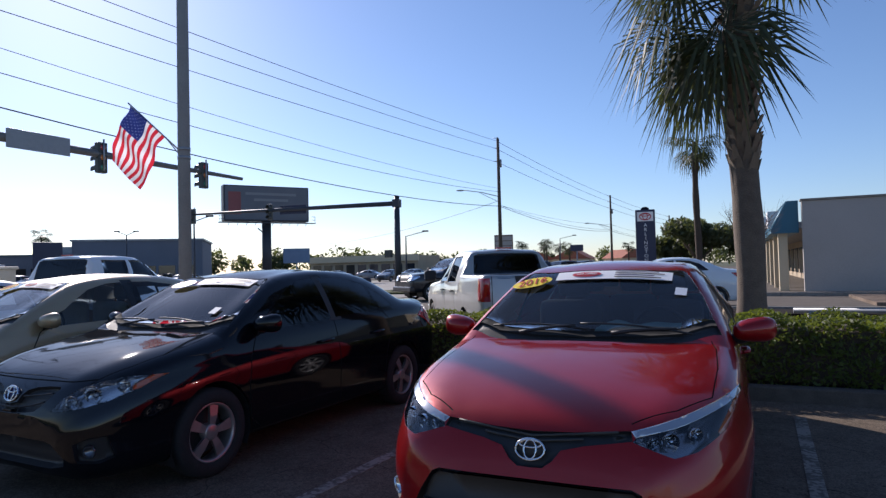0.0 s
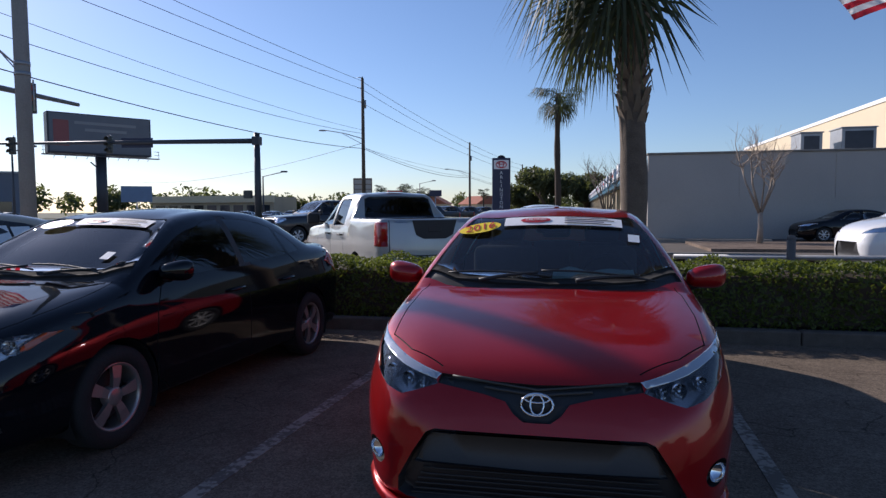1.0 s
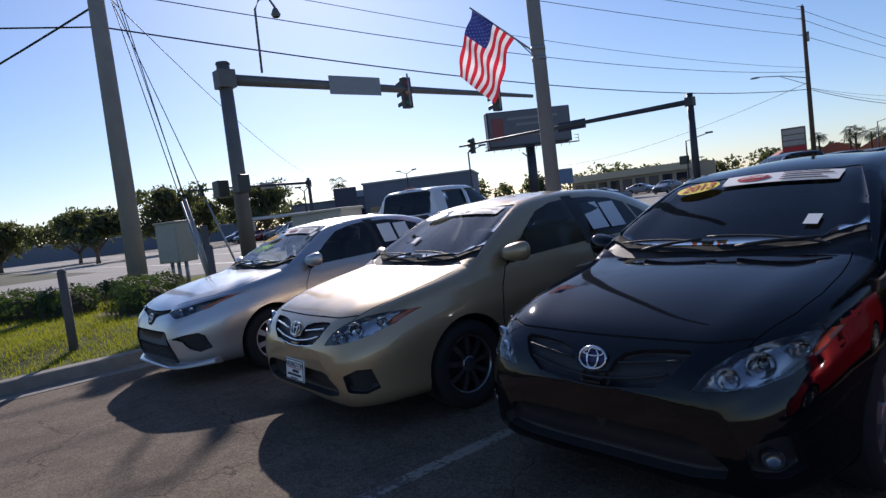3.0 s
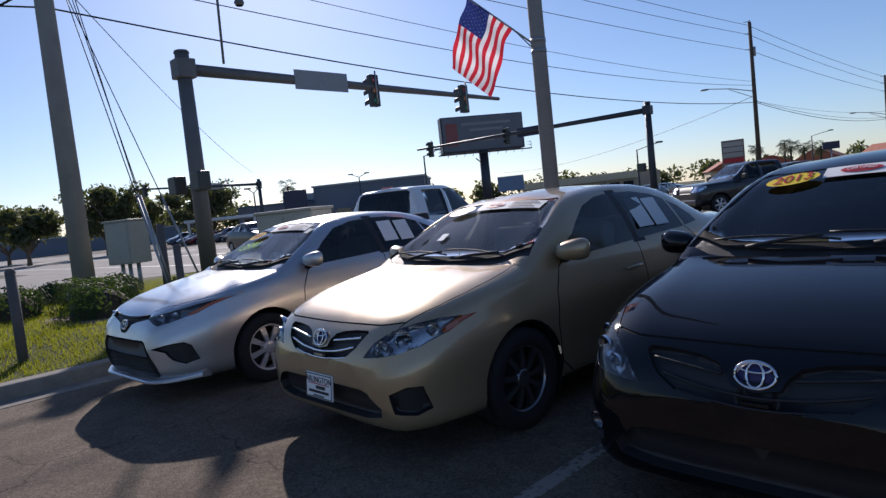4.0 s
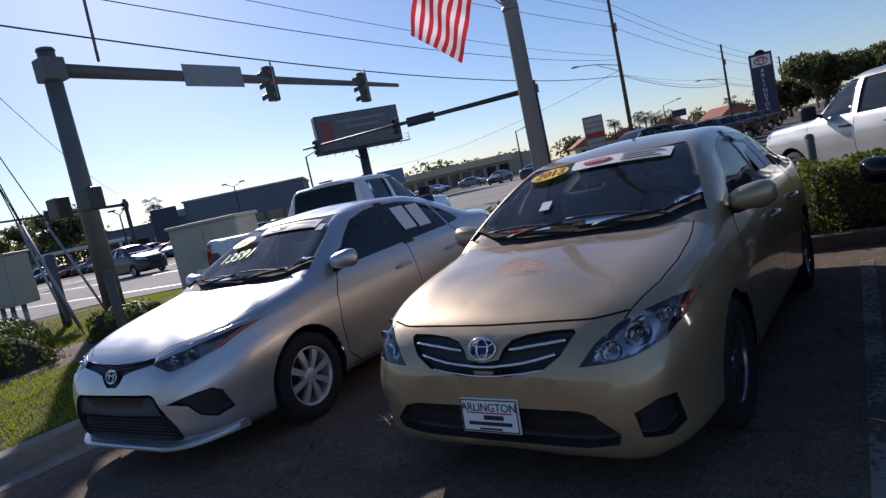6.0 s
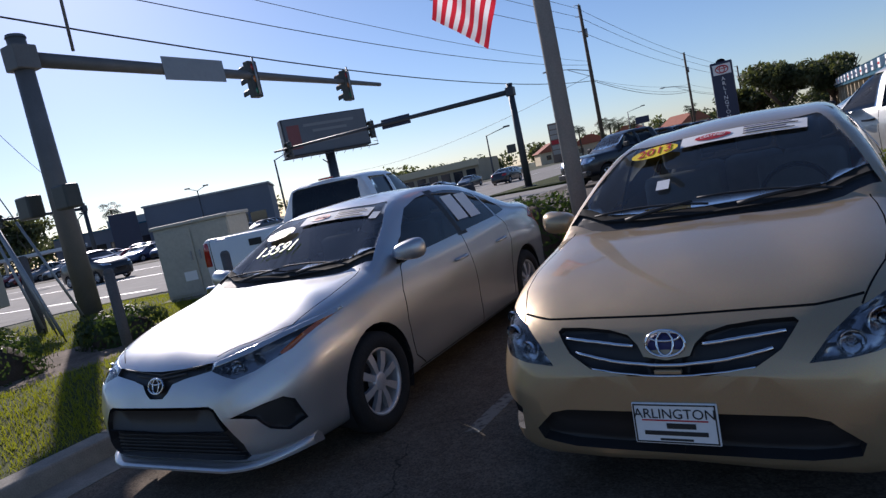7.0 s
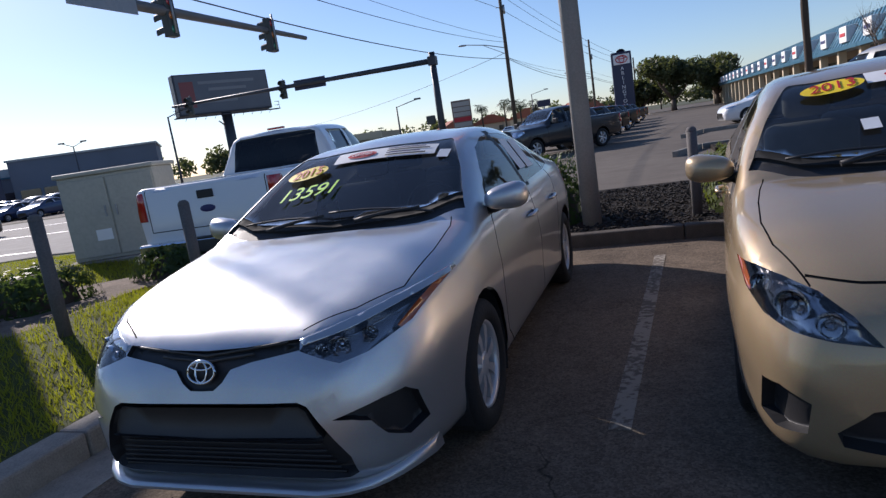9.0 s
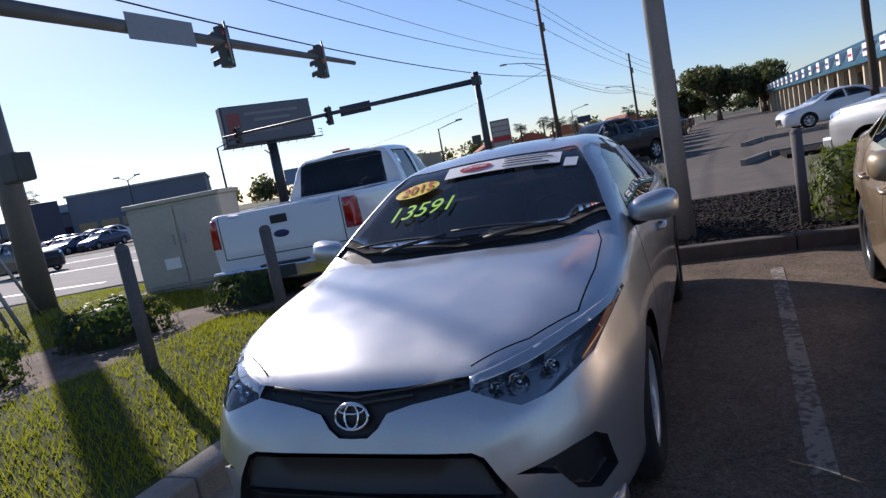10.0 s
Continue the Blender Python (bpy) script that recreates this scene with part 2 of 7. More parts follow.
BLACKINK = mat("black ink", (0.02, 0.02, 0.02), 0.6, var=0.05)
TEAL = mat("pale teal cloth", (0.35, 0.55, 0.50), 0.85, var=0.15)
STEEL = mat("galvanised steel", (0.33, 0.34, 0.35), 0.5, 0.6, var=0.2, scale=3)
DARKSTEEL = mat("dark painted steel", (0.045, 0.052, 0.065), 0.5, 0.3, var=0.2, scale=3)
POLECON = mat("pole concrete", (0.30, 0.285, 0.265), 0.85, var=0.2, scale=2.5, fine=50, bump=0.3)
WOODPOLE = mat("weathered pole wood", (0.10, 0.075, 0.055), 0.9, var=0.3, scale=2, fine=30, bump=0.5)
WIRE = mat("black cable", (0.015, 0.015, 0.016), 0.6)


# ---- building blocks ----
def mesh_ob(name, bm, material, parent=None, label="", smooth=False):
    me = bpy.data.meshes.new(name)
    bm.to_mesh(me)
    bm.free()
    for mm in material if isinstance(material, (list, tuple)) else [material]:
        me.materials.append(mm)
    if smooth:
        me.polygons.foreach_set("use_smooth", [True] * len(me.polygons))
    ob = new(name, me)
    if parent:
        ob.parent = parent
    if label:
        ob["label"] = label
    return ob


def part(name, bm, material, parent, label="", smooth=False):
    return mesh_ob(name, bm, material, parent, label, smooth)


def shared(name, me, parent, m):
    ob = new(name, me)
    ob.parent = parent
    ob.matrix_basis = m
    return ob


def thing(name, label, category, at=(0, 0, 0), turn=0.0, group="", kind=""):
    ob = new(name)
    ob.matrix_world = pose(*at, 0, 0, turn)
    return tagged(ob, label, category, group, kind)


def box(bm, x0, y0, z0, x1, y1, z1, bevel=0.0):
    r = bmesh.ops.create_cube(bm, size=1.0, matrix=Matrix.Translation(((x0 + x1) / 2, (y0 + y1) / 2, (z0 + z1) / 2)) @ Matrix.Diagonal((x1 - x0, y1 - y0, z1 - z0, 1)))
    if bevel:
        es = list({e for v in r["verts"] for e in v.link_edges})
        bmesh.ops.bevel(bm, geom=es, offset=bevel, segments=2, affect="EDGES", profile=0.5)
    return r["verts"]


def boxed(*a, bevel=0.0):
    bm = bmesh.new()
    box(bm, *a, bevel=bevel)
    return bm


def tube(bm, pts, rad, seg=10, cap=True):
    """A round bar along points; rad is one radius or one for each point."""
    pts = [Vector(p) for p in pts]
    rads = rad if isinstance(rad, (list, tuple)) else [rad] * len(pts)
    rings = []
    up = Vector((0, 0, 1))
    for i, p in enumerate(pts):
        d = (pts[min(i + 1, len(pts) - 1)] - pts[max(i - 1, 0)]).normalized()
        a = d.cross(up if abs(d.z) < 0.95 else Vector((0, 1, 0))).normalized()
        b = a.cross(d)
        rings.append([bm.verts.new(p + rads[i] * (a * math.cos(k * math.tau / seg) + b * math.sin(k * math.tau / seg))) for k in range(seg)])
    for r0, r1 in zip(rings, rings[1:]):
        for k in range(seg):
            bm.faces.new((r0[k], r0[(k + 1) % seg], r1[(k + 1) % seg], r1[k])).smooth = True
    if cap:
        bm.faces.new(rings[0][::-1])
        bm.faces.new(rings[-1])


def lathe(bm, prof, seg=32, axis="x"):
    """Turns a profile of (along, radius) round the x or z axis."""
    rings = []
    for a, r in prof:
        ring = []
        for k in range(seg):
            c, s_ = math.cos(k * math.tau / seg) * r, math.sin(k * math.tau / seg) * r
            ring.append(bm.verts.new((a, c, s_) if axis == "x" else (c, s_, a)))
        rings.append(ring)
    for r0, r1 in zip(rings, rings[1:]):
        for k in range(seg):
            bm.faces.new((r0[k], r0[(k + 1) % seg], r1[(k + 1) % seg], r1[k])).smooth = True
    return rings


def plate(bm, poly, y0, y1):
    """A flat polygon of (x, z) with a thickness from y0 to y1."""
    a = [bm.verts.new((x, y0, z)) for x, z in poly]
    b = [bm.verts.new((x, y1, z)) for x, z in poly]
    bm.faces.new(a)
    bm.faces.new(b[::-1])
    for i in range(len(poly)):
        j = (i + 1) % len(poly)
        bm.faces.new((a[j], a[i], b[i], b[j]))


def lettering(name, body, size, material, parent, m, depth=0.002, spacing=1.0, shear=0.0, align="CENTER"):
    c = bpy.data.curves.new(name, "FONT")
    c.body, c.size, c.extrude, c.space_character, c.shear = body, size, depth, spacing, shear
    c.align_x, c.align_y = align, "CENTER"
    tmp = bpy.data.objects.new(name, c)
    scene.collection.objects.link(tmp)
    me = bpy.data.meshes.new_from_object(tmp.evaluated_get(bpy.context.evaluated_depsgraph_get()))
    bpy.data.objects.remove(tmp)
    me.materials.clear()
    me.materials.append(material)
    ob = new(name, me)
    ob.parent = parent
    ob.matrix_basis = m
    return ob


# ---- vehicles ----
def curve(points, xs):
    """A smooth curve through (x, value) points that never overshoots."""
    x, y = np.array([p[0] for p in points], float), np.array([p[1] for p in points], float)
    h, d = np.diff(x), np.diff(y) / np.diff(x)
    m = np.zeros(len(x))
    for i in range(1, len(x) - 1):
        if d[i - 1] * d[i] > 0:
            w1, w2 = 2 * h[i] + h[i - 1], h[i] + 2 * h[i - 1]
            m[i] = (w1 + w2) / (w1 / d[i - 1] + w2 / d[i])
    m[0], m[-1] = d[0], d[-1]
    i = np.clip(np.searchsorted(x, xs) - 1, 0, len(x) - 2)
    t = (xs - x[i]) / h[i]
    return (2 * t**3 - 3 * t**2 + 1) * y[i] + (t**3 - 2 * t**2 + t) * h[i] * m[i] + (-2 * t**3 + 3 * t**2) * y[i + 1] + (t**3 - t**2) * h[i] * m[i + 1]


def half_shell(spec, stations, steps):
    """The right half (x > 0) of a vehicle's skin; y runs from the nose to the tail."""
    L = spec["length"]
    f = np.linspace(0, 1, stations)
    s = L * (f - 0.62 * np.sin(2 * np.pi * f) / (2 * np.pi))
    s = np.unique(np.concatenate([s, spec.get("extra", [])]))
    c = {k: curve(spec[k], s) for k in ("zb", "w", "zt", "zs", "ws", "wr", "zr")}
    bm = bmesh.new()
    grid = []
    for i in range(len(s)):
        zb, w, zt, zs, ws, wr, zr = (c[k][i] for k in ("zb", "w", "zt", "zs", "ws", "wr", "zr"))
        q = [(0, zb), (0.80 * w, zb), (0.955 * w, zb + min(0.05, 0.25 * (zs - zb))), (0.992 * w, zb + 0.36 * (zs - zb)), (w, zb + 0.66 * (zs - zb)),
             (ws + 0.62 * (w - ws), zs - 0.16 * (zs - zb)), (ws, zs), (wr, zr), (0.62 * wr, zr + 0.66 * (zt - zr)), (0, zt)]
        q = np.array([(-q[1][0], q[1][1])] + q + [(-q[-2][0], q[-2][1])])
        row = []
        for k in range(1, len(q) - 2):
            p0, p1, p2, p3 = q[k - 1:k + 3]
            t1 = max(np.linalg.norm(p1 - p0), 1e-6) ** 0.5
            t2 = t1 + max(np.linalg.norm(p2 - p1), 1e-6) ** 0.5
            t3 = t2 + max(np.linalg.norm(p3 - p2), 1e-6) ** 0.5
            n = steps if k > 2 else 2
            for j in range(n):
                t = t1 + (t2 - t1) * j / n
                a1 = p0 + (p1 - p0) * t / t1
                a2 = p1 + (p2 - p1) * (t - t1) / (t2 - t1)
                a3 = p2 + (p3 - p2) * (t - t2) / (t3 - t2)
                b1 = a1 + (a2 - a1) * t / t2
                b2 = a2 + (a3 - a2) * (t - t1) / (t3 - t1)
                row.append(b1 + (b2 - b1) * (t - t1) / (t2 - t1))
        row.append(q[-2])
        row[0] = np.array((0.0, row[0][1]))
        row[-1] = np.array((0.0, row[-1][1]))
        grid.append([bm.verts.new((max(0.0, p[0]), s[i], p[1])) for p in row])
    for a, b in zip(grid, grid[1:]):
        for k in range(len(a) - 1):
            bm.faces.new((a[k], a[k + 1], b[k + 1], b[k]))
    for g, flip in ((grid[0], True), (grid[-1], False)):
        bm.faces.new(g if not flip else g[::-1])
    bm.faces.layers.int.new("reg")
    bmesh.ops.triangulate(bm, faces=[x for x in bm.faces if len(x.verts) > 4])
    bmesh.ops.reverse_faces(bm, faces=bm.faces)
    bm.normal_update()
    return bm


AX = {"side": (1, 2), "front": (0, 2), "top": (0, 1)}


def inside(poly, x, y):
    hit = False
    for (x0, y0), (x1, y1) in zip(poly, poly[1:] + poly[:1]):
        if (y0 > y) != (y1 > y) and x < (x1 - x0) * (y - y0) / (y1 - y0) + x0:
            hit = not hit
    return hit


def cut(bm, tag, view, poly, keep=None):
    """Cuts a polygon, seen from one side, out of the skin as a region of its own."""
    a, b = AX[view]
    lay = bm.faces.layers.int["reg"]
    xs, ys = [p[0] for p in poly], [p[1] for p in poly]
    pad = 0.03
    keep = keep or (lambda c, n: True)

    def near():
        out = []
        for f in bm.faces:
            us, vs = [v.co[a] for v in f.verts], [v.co[b] for v in f.verts]
            if max(us) > min(xs) - 0.001 and min(us) < max(xs) + 0.001 and max(vs) > min(ys) - 0.001 and min(vs) < max(ys) + 0.001 and keep(f.calc_center_median(), f.normal):
                out.append(f)
        return out

    fs = near()
    for p, q in zip(poly, poly[1:] + poly[:1]):
        co, no = Vector((0, 0, 0)), Vector((0, 0, 0))
        co[a], co[b] = p
        no[a], no[b] = q[1] - p[1], p[0] - q[0]
        if no.length < 1e-9:
            continue
        fs = [f for f in fs if f.is_valid]
        geom = fs + list({e for f in fs for e in f.edges}) + list({v for f in fs for v in f.verts})
        r = bmesh.ops.bisect_plane(bm, geom=geom, dist=1e-5, plane_co=co, plane_no=no.normalized())
        fs = list({f for f in r["geom"] if isinstance(f, bmesh.types.BMFace)} | {f for f in fs if f.is_valid})
    for f in near():
        c = f.calc_center_median()
        if inside(poly, c[a], c[b]) and f[lay] == 0:
            f[lay] = tag


def region(bm, tag, depth=0.0, rim=True, mirror="both"):
    """A region of the skin as a bmesh, sunk by depth, with its rim. mirror: both (joined), right, left."""
    lay = bm.faces.layers.int["reg"]
    fs = [f for f in bm.faces if f[lay] == tag]
    out = bmesh.new()
    for sgn in ((1, -1) if mirror == "both" else ((1,) if mirror == "right" else (-1,))):
        new_v, top_v = {}, {}

        def low(v):
            if v not in new_v:
                p = v.co - v.normal * depth
                new_v[v] = out.verts.new((sgn * p.x, p.y, p.z))
            return new_v[v]

        def top(v):
            if v not in top_v:
                top_v[v] = out.verts.new((sgn * v.co.x, v.co.y, v.co.z))
            return top_v[v]

        for f in fs:
            vs = [low(v) for v in f.verts]
            g = out.faces.new(vs if sgn > 0 else vs[::-1])
            g.smooth = True
            if depth and rim:
                for lo in f.loops:
                    o = lo.link_loop_radial_next.face
                    if (o is f or o[lay] != tag) and not (abs(lo.edge.verts[0].co.x) < 1e-5 and abs(lo.edge.verts[1].co.x) < 1e-5):
                        v0, v1 = lo.vert, lo.link_loop_next.vert
                        quad = [low(v1), low(v0), top(v0), top(v1)]
                        out.faces.new(quad if sgn > 0 else quad[::-1])
    if mirror == "both":
        mid = [v for v in out.verts if abs(v.co.x) < 1e-4]
        bmesh.ops.remove_doubles(out, verts=mid, dist=2e-4)
    return out


def strip(points, width):
    """Thin quads along a line of points, to cut a panel gap."""
    out = []
    for (x0, y0), (x1, y1) in zip(points, points[1:]):
        d = math.hypot(x1 - x0, y1 - y0)
        nx, ny = -(y1 - y0) / d * width / 2, (x1 - x0) / d * width / 2
        out.append([(x0 + nx, y0 + ny), (x1 + nx, y1 + ny), (x1 - nx, y1 - ny), (x0 - nx, y0 - ny)])
    return out


def circle(cx, cy, r, n=24, squash=1.0):
    return [(cx + r * math.cos(k * math.tau / n), cy + squash * r * math.sin(k * math.tau / n)) for k in range(n)]


def tyre_mesh(R, rr, wd):
    bm = bmesh.new()
    h = wd / 2
    lathe(bm, [(h * 0.75, rr), (h * 0.96, rr + 0.012), (h, (R + rr) / 2), (h * 0.9, R - 0.02), (h * 0.72, R - 0.003), (h * 0.2, R), (-h * 0.2, R), (-h * 0.72, R - 0.003), (-h, (R + rr) / 2), (-h * 0.75, rr)], 40)
    return bm


def rim_mesh(rr, wd, spokes, style):
    """Barrel, lip, hub and spokes of a road wheel; its outer face looks along +x."""
    bm = bmesh.new()
    h = wd / 2
    lathe(bm, [(-h * 0.7, rr), (h * 0.55, rr - 0.02), (h * 0.74, rr - 0.012), (h * 0.80, rr), (h * 0.72, rr + 0.006)], 40)
    lathe(bm, [(h * 0.1, 0.062), (h * 0.66, 0.060), (h * 0.72, 0.045), (h * 0.74, 0.001)], 20)
    per = math.tau / spokes
    for k in range(spokes):
        arms = ((0, 0.045, 0.082),) if style == "single" and spokes < 7 else ((0, 0.026, 0.040),) if style == "single" else ((-0.17, 0.020, 0.026), (0.17, 0.020, 0.026)) if style == "twin" else ((0.10, 0.032, 0.056),)
        for off, w0, w1 in arms:
            a = k * per + off
            ring = []
            for r, wdt, x in ((0.045, w0, h * 0.66), (rr * 0.55, (w0 + w1) / 2, h * 0.70), (rr - 0.008, w1, h * 0.60)):
                aa = a * (1 if style != "twin" else 1 + 0 * r)
                cy, cz = math.cos(aa) * r, math.sin(aa) * r
                ty, tz = -math.sin(aa) * wdt / 2, math.cos(aa) * wdt / 2
                ring.append([bm.verts.new((x, cy + ty, cz + tz)), bm.verts.new((x, cy - ty, cz - tz)), bm.verts.new((x - 0.035, cy - ty * 0.7, cz - tz * 0.7)), bm.verts.new((x - 0.035, cy + ty * 0.7, cz + tz * 0.7))])
            for r0, r1 in zip(ring, ring[1:]):
                for j in range(4):
                    bm.faces.new((r0[j], r0[(j + 1) % 4], r1[(j + 1) % 4], r1[j]))
    bmesh.ops.recalc_face_normals(bm, faces=bm.faces)
    return bm


def add_wheels(car, spec, rim_material, spokes, style, steer=0.0, sub=True):
    R, wd = spec["R"], spec.get("tw", 0.205)
    rr = R * 0.66
    tb, rb = tyre_mesh(R, rr, wd), rim_mesh(rr, wd, spokes, style)
    dk = bmesh.new()
    lathe(dk, [(-wd * 0.05, 0.001), (-wd * 0.05, rr * 0.72)], 24)
    me = {}
    for key, bmx, mm in (("tyre", tb, RUBBER), ("rim", rb, rim_material), ("brake", dk, TRIM)):
        m_ = bpy.data.meshes.new(key)
        bmx.to_mesh(m_)
        bmx.free()
        m_.materials.append(mm)
        me[key] = m_
    for i, (x, y) in enumerate(((1, spec["axles"][0]), (-1, spec["axles"][0]), (1, spec["axles"][1]), (-1, spec["axles"][1]))):
        w = new("wheel")
        w.parent = car
        w.matrix_basis = pose(x * (spec["track"]), y, R - 0.004, 0, 0, (0 if x > 0 else 180) + (steer if i < 2 else 0)) @ pose(0, 0, 0, 17 * i + 9)
        for key in ("tyre", "rim", "brake"):
            shared(key, me[key], w, Matrix())


def add_arches(bm_car, spec):
    for y in spec["axles"]:
        R = spec["R"] + spec.get("arch", 0.05)
        cut(bm_car, 99, "side", circle(y, spec["R"] + 0.005, R, 28), lambda c, n: c.x > 0.35 * spec["track"] and n.x > -0.3)


def add_liners(car, spec):
    for y in spec["axles"]:
        for sg in (1, -1):
            b = bmesh.new()
            R = spec["R"] + spec.get("arch", 0.05) + 0.004
            x1, x0 = spec["track"] + 0.085, 0.40
            pr = [[b.verts.new((sg * x, y + R * math.cos(k * math.pi / 14 * 1.3 - 0.47), spec["R"] + R * math.sin(k * math.pi / 14 * 1.3 - 0.47))) for k in range(15)] for x in (x0, x1)]
            for k in range(14):
                b.faces.new((pr[0][k], pr[0][k + 1], pr[1][k + 1], pr[1][k]))
            b.faces.new(pr[0])
            part("wheel_liner", b, TRIM, car)


def seat(bm, x, y, z, w=0.48):
    box(bm, x - w / 2, y, z, x + w / 2, y + 0.5, z + 0.16, 0.05)
    vs = box(bm, x - w / 2, y + 0.44, z + 0.1, x + w / 2, y + 0.60, z + 0.68, 0.06)
    bmesh.ops.rotate(bm, verts=vs if vs[0].is_valid else [], cent=(x, y + 0.5, z + 0.1), matrix=Matrix.Rotation(radians(-16), 3, "X"))
    box(bm, x - 0.13, y + 0.62, z + 0.70, x + 0.13, y + 0.72, z + 0.88, 0.04)


def add_cabin(car, y0, y1, half, floor_z, belt, cloth, rows_y, wheel_side=1):
    part("cabin_floor", boxed(-half, y0, floor_z, half, y1, floor_z + 0.04), TRIM, car)
    dash = bmesh.new()
    plate_pts = [(-half + 0.02, belt - 0.10), (half - 0.02, belt - 0.10), (half - 0.05, belt), (-half + 0.05, belt)]
    plate(dash, plate_pts, y0 + 0.05, y0 + 0.62)
    part("dashboard", dash, DASH, car)
    for ry in rows_y:
        for x in ((-0.37, 0.37) if ry == rows_y[0] else (-0.42, 0.0, 0.42)):
            b = bmesh.new()
            seat(b, x, ry, floor_z + 0.2, 0.5 if ry == rows_y[0] else 0.42)
            part("seat", b, cloth, car, smooth=True)
    b = bmesh.new()
    for k in range(20):
        a0, a1 = k * math.tau / 20, (k + 1) * math.tau / 20
        tube(b, [(0.18 * math.cos(a), 0.05 * math.sin(a), 0.18 * math.sin(a)) for a in (a0, a1)], 0.014, 6, False)
    tube(b, [(-0.17, 0, 0), (0.17, 0, 0)], 0.016, 6)
    st = part("steering_wheel", b, TRIM, car)
    st.matrix_basis = pose(0.37 * wheel_side, y0 + 0.72, belt - 0.02, 20, 0, 0)


NEWER = dict(
    length=4.64, R=0.318, track=0.775, axles=(0.965, 3.665), arch=0.045, extra=(1.175, 1.20),
    zb=[(0, .35), (.01, .33), (.03, .265), (.07, .215), (.14, .185), (.3, .17), (4.2, .18), (4.45, .24), (4.58, .32), (4.64, .42)],
    w=[(0, .475), (.01, .51), (.03, .572), (.07, .640), (.14, .708), (.28, .785), (.5, .850), (.85, .887), (1.5, .885), (3.0, .887), (3.7, .885), (4.2, .845), (4.5, .74), (4.6, .62), (4.64, .5)],
    zt=[(0, .556), (.01, .585), (.03, .645), (.06, .70), (.10, .748), (.16, .795), (.28, .846), (.5, .905), (.8, .962), (1.08, 1.000), (1.16, 1.011), (1.175, 1.014), (1.20, 1.030), (1.28, 1.075), (1.55, 1.225), (1.95, 1.42), (2.2, 1.465), (2.5, 1.482), (2.9, 1.468), (3.25, 1.415), (3.6, 1.29), (3.98, 1.135), (4.2, 1.115), (4.44, 1.095), (4.54, .96), (4.61, .72), (4.64, .52)],
    zs=[(0, .518), (.01, .542), (.03, .60), (.07, .655), (.14, .70), (.28, .765), (.5, .835), (.8, .895), (1.2, .945), (1.6, .975), (2.5, 1.005), (3.3, 1.035), (3.9, 1.045), (4.35, 1.0), (4.52, .88), (4.61, .66), (4.64, .5)],
    ws=[(0, .41), (.03, .50), (.07, .57), (.14, .637), (.28, .71), (.5, .775), (.8, .812), (1.2, .828), (2, .828), (3.3, .825), (4.0, .785), (4.35, .72), (4.6, .52), (4.64, .42)],
    wr=[(0, .30), (.03, .37), (.07, .43), (.14, .49), (.3, .57), (.8, .67), (1.2, .762), (1.5, .712), (1.95, .600), (2.5, .575), (3.2, .565), (3.6, .60), (4.0, .645), (4.4, .60), (4.6, .42), (4.64, .32)],
    zr=[(0, .548), (.01, .574), (.03, .63), (.06, .684), (.10, .730), (.16, .777), (.28, .828), (.5, .888), (.8, .942), (1.08, .978), (1.16, .989), (1.175, .992), (1.20, 1.004), (1.28, 1.043), (1.55, 1.185), (1.95, 1.372), (2.2, 1.41), (2.5, 1.425), (2.9, 1.41), (3.25, 1.355), (3.6, 1.24), (3.98, 1.105), (4.2, 1.085), (4.44, 1.06), (4.54, .93), (4.61, .70), (4.64, .51)],
)
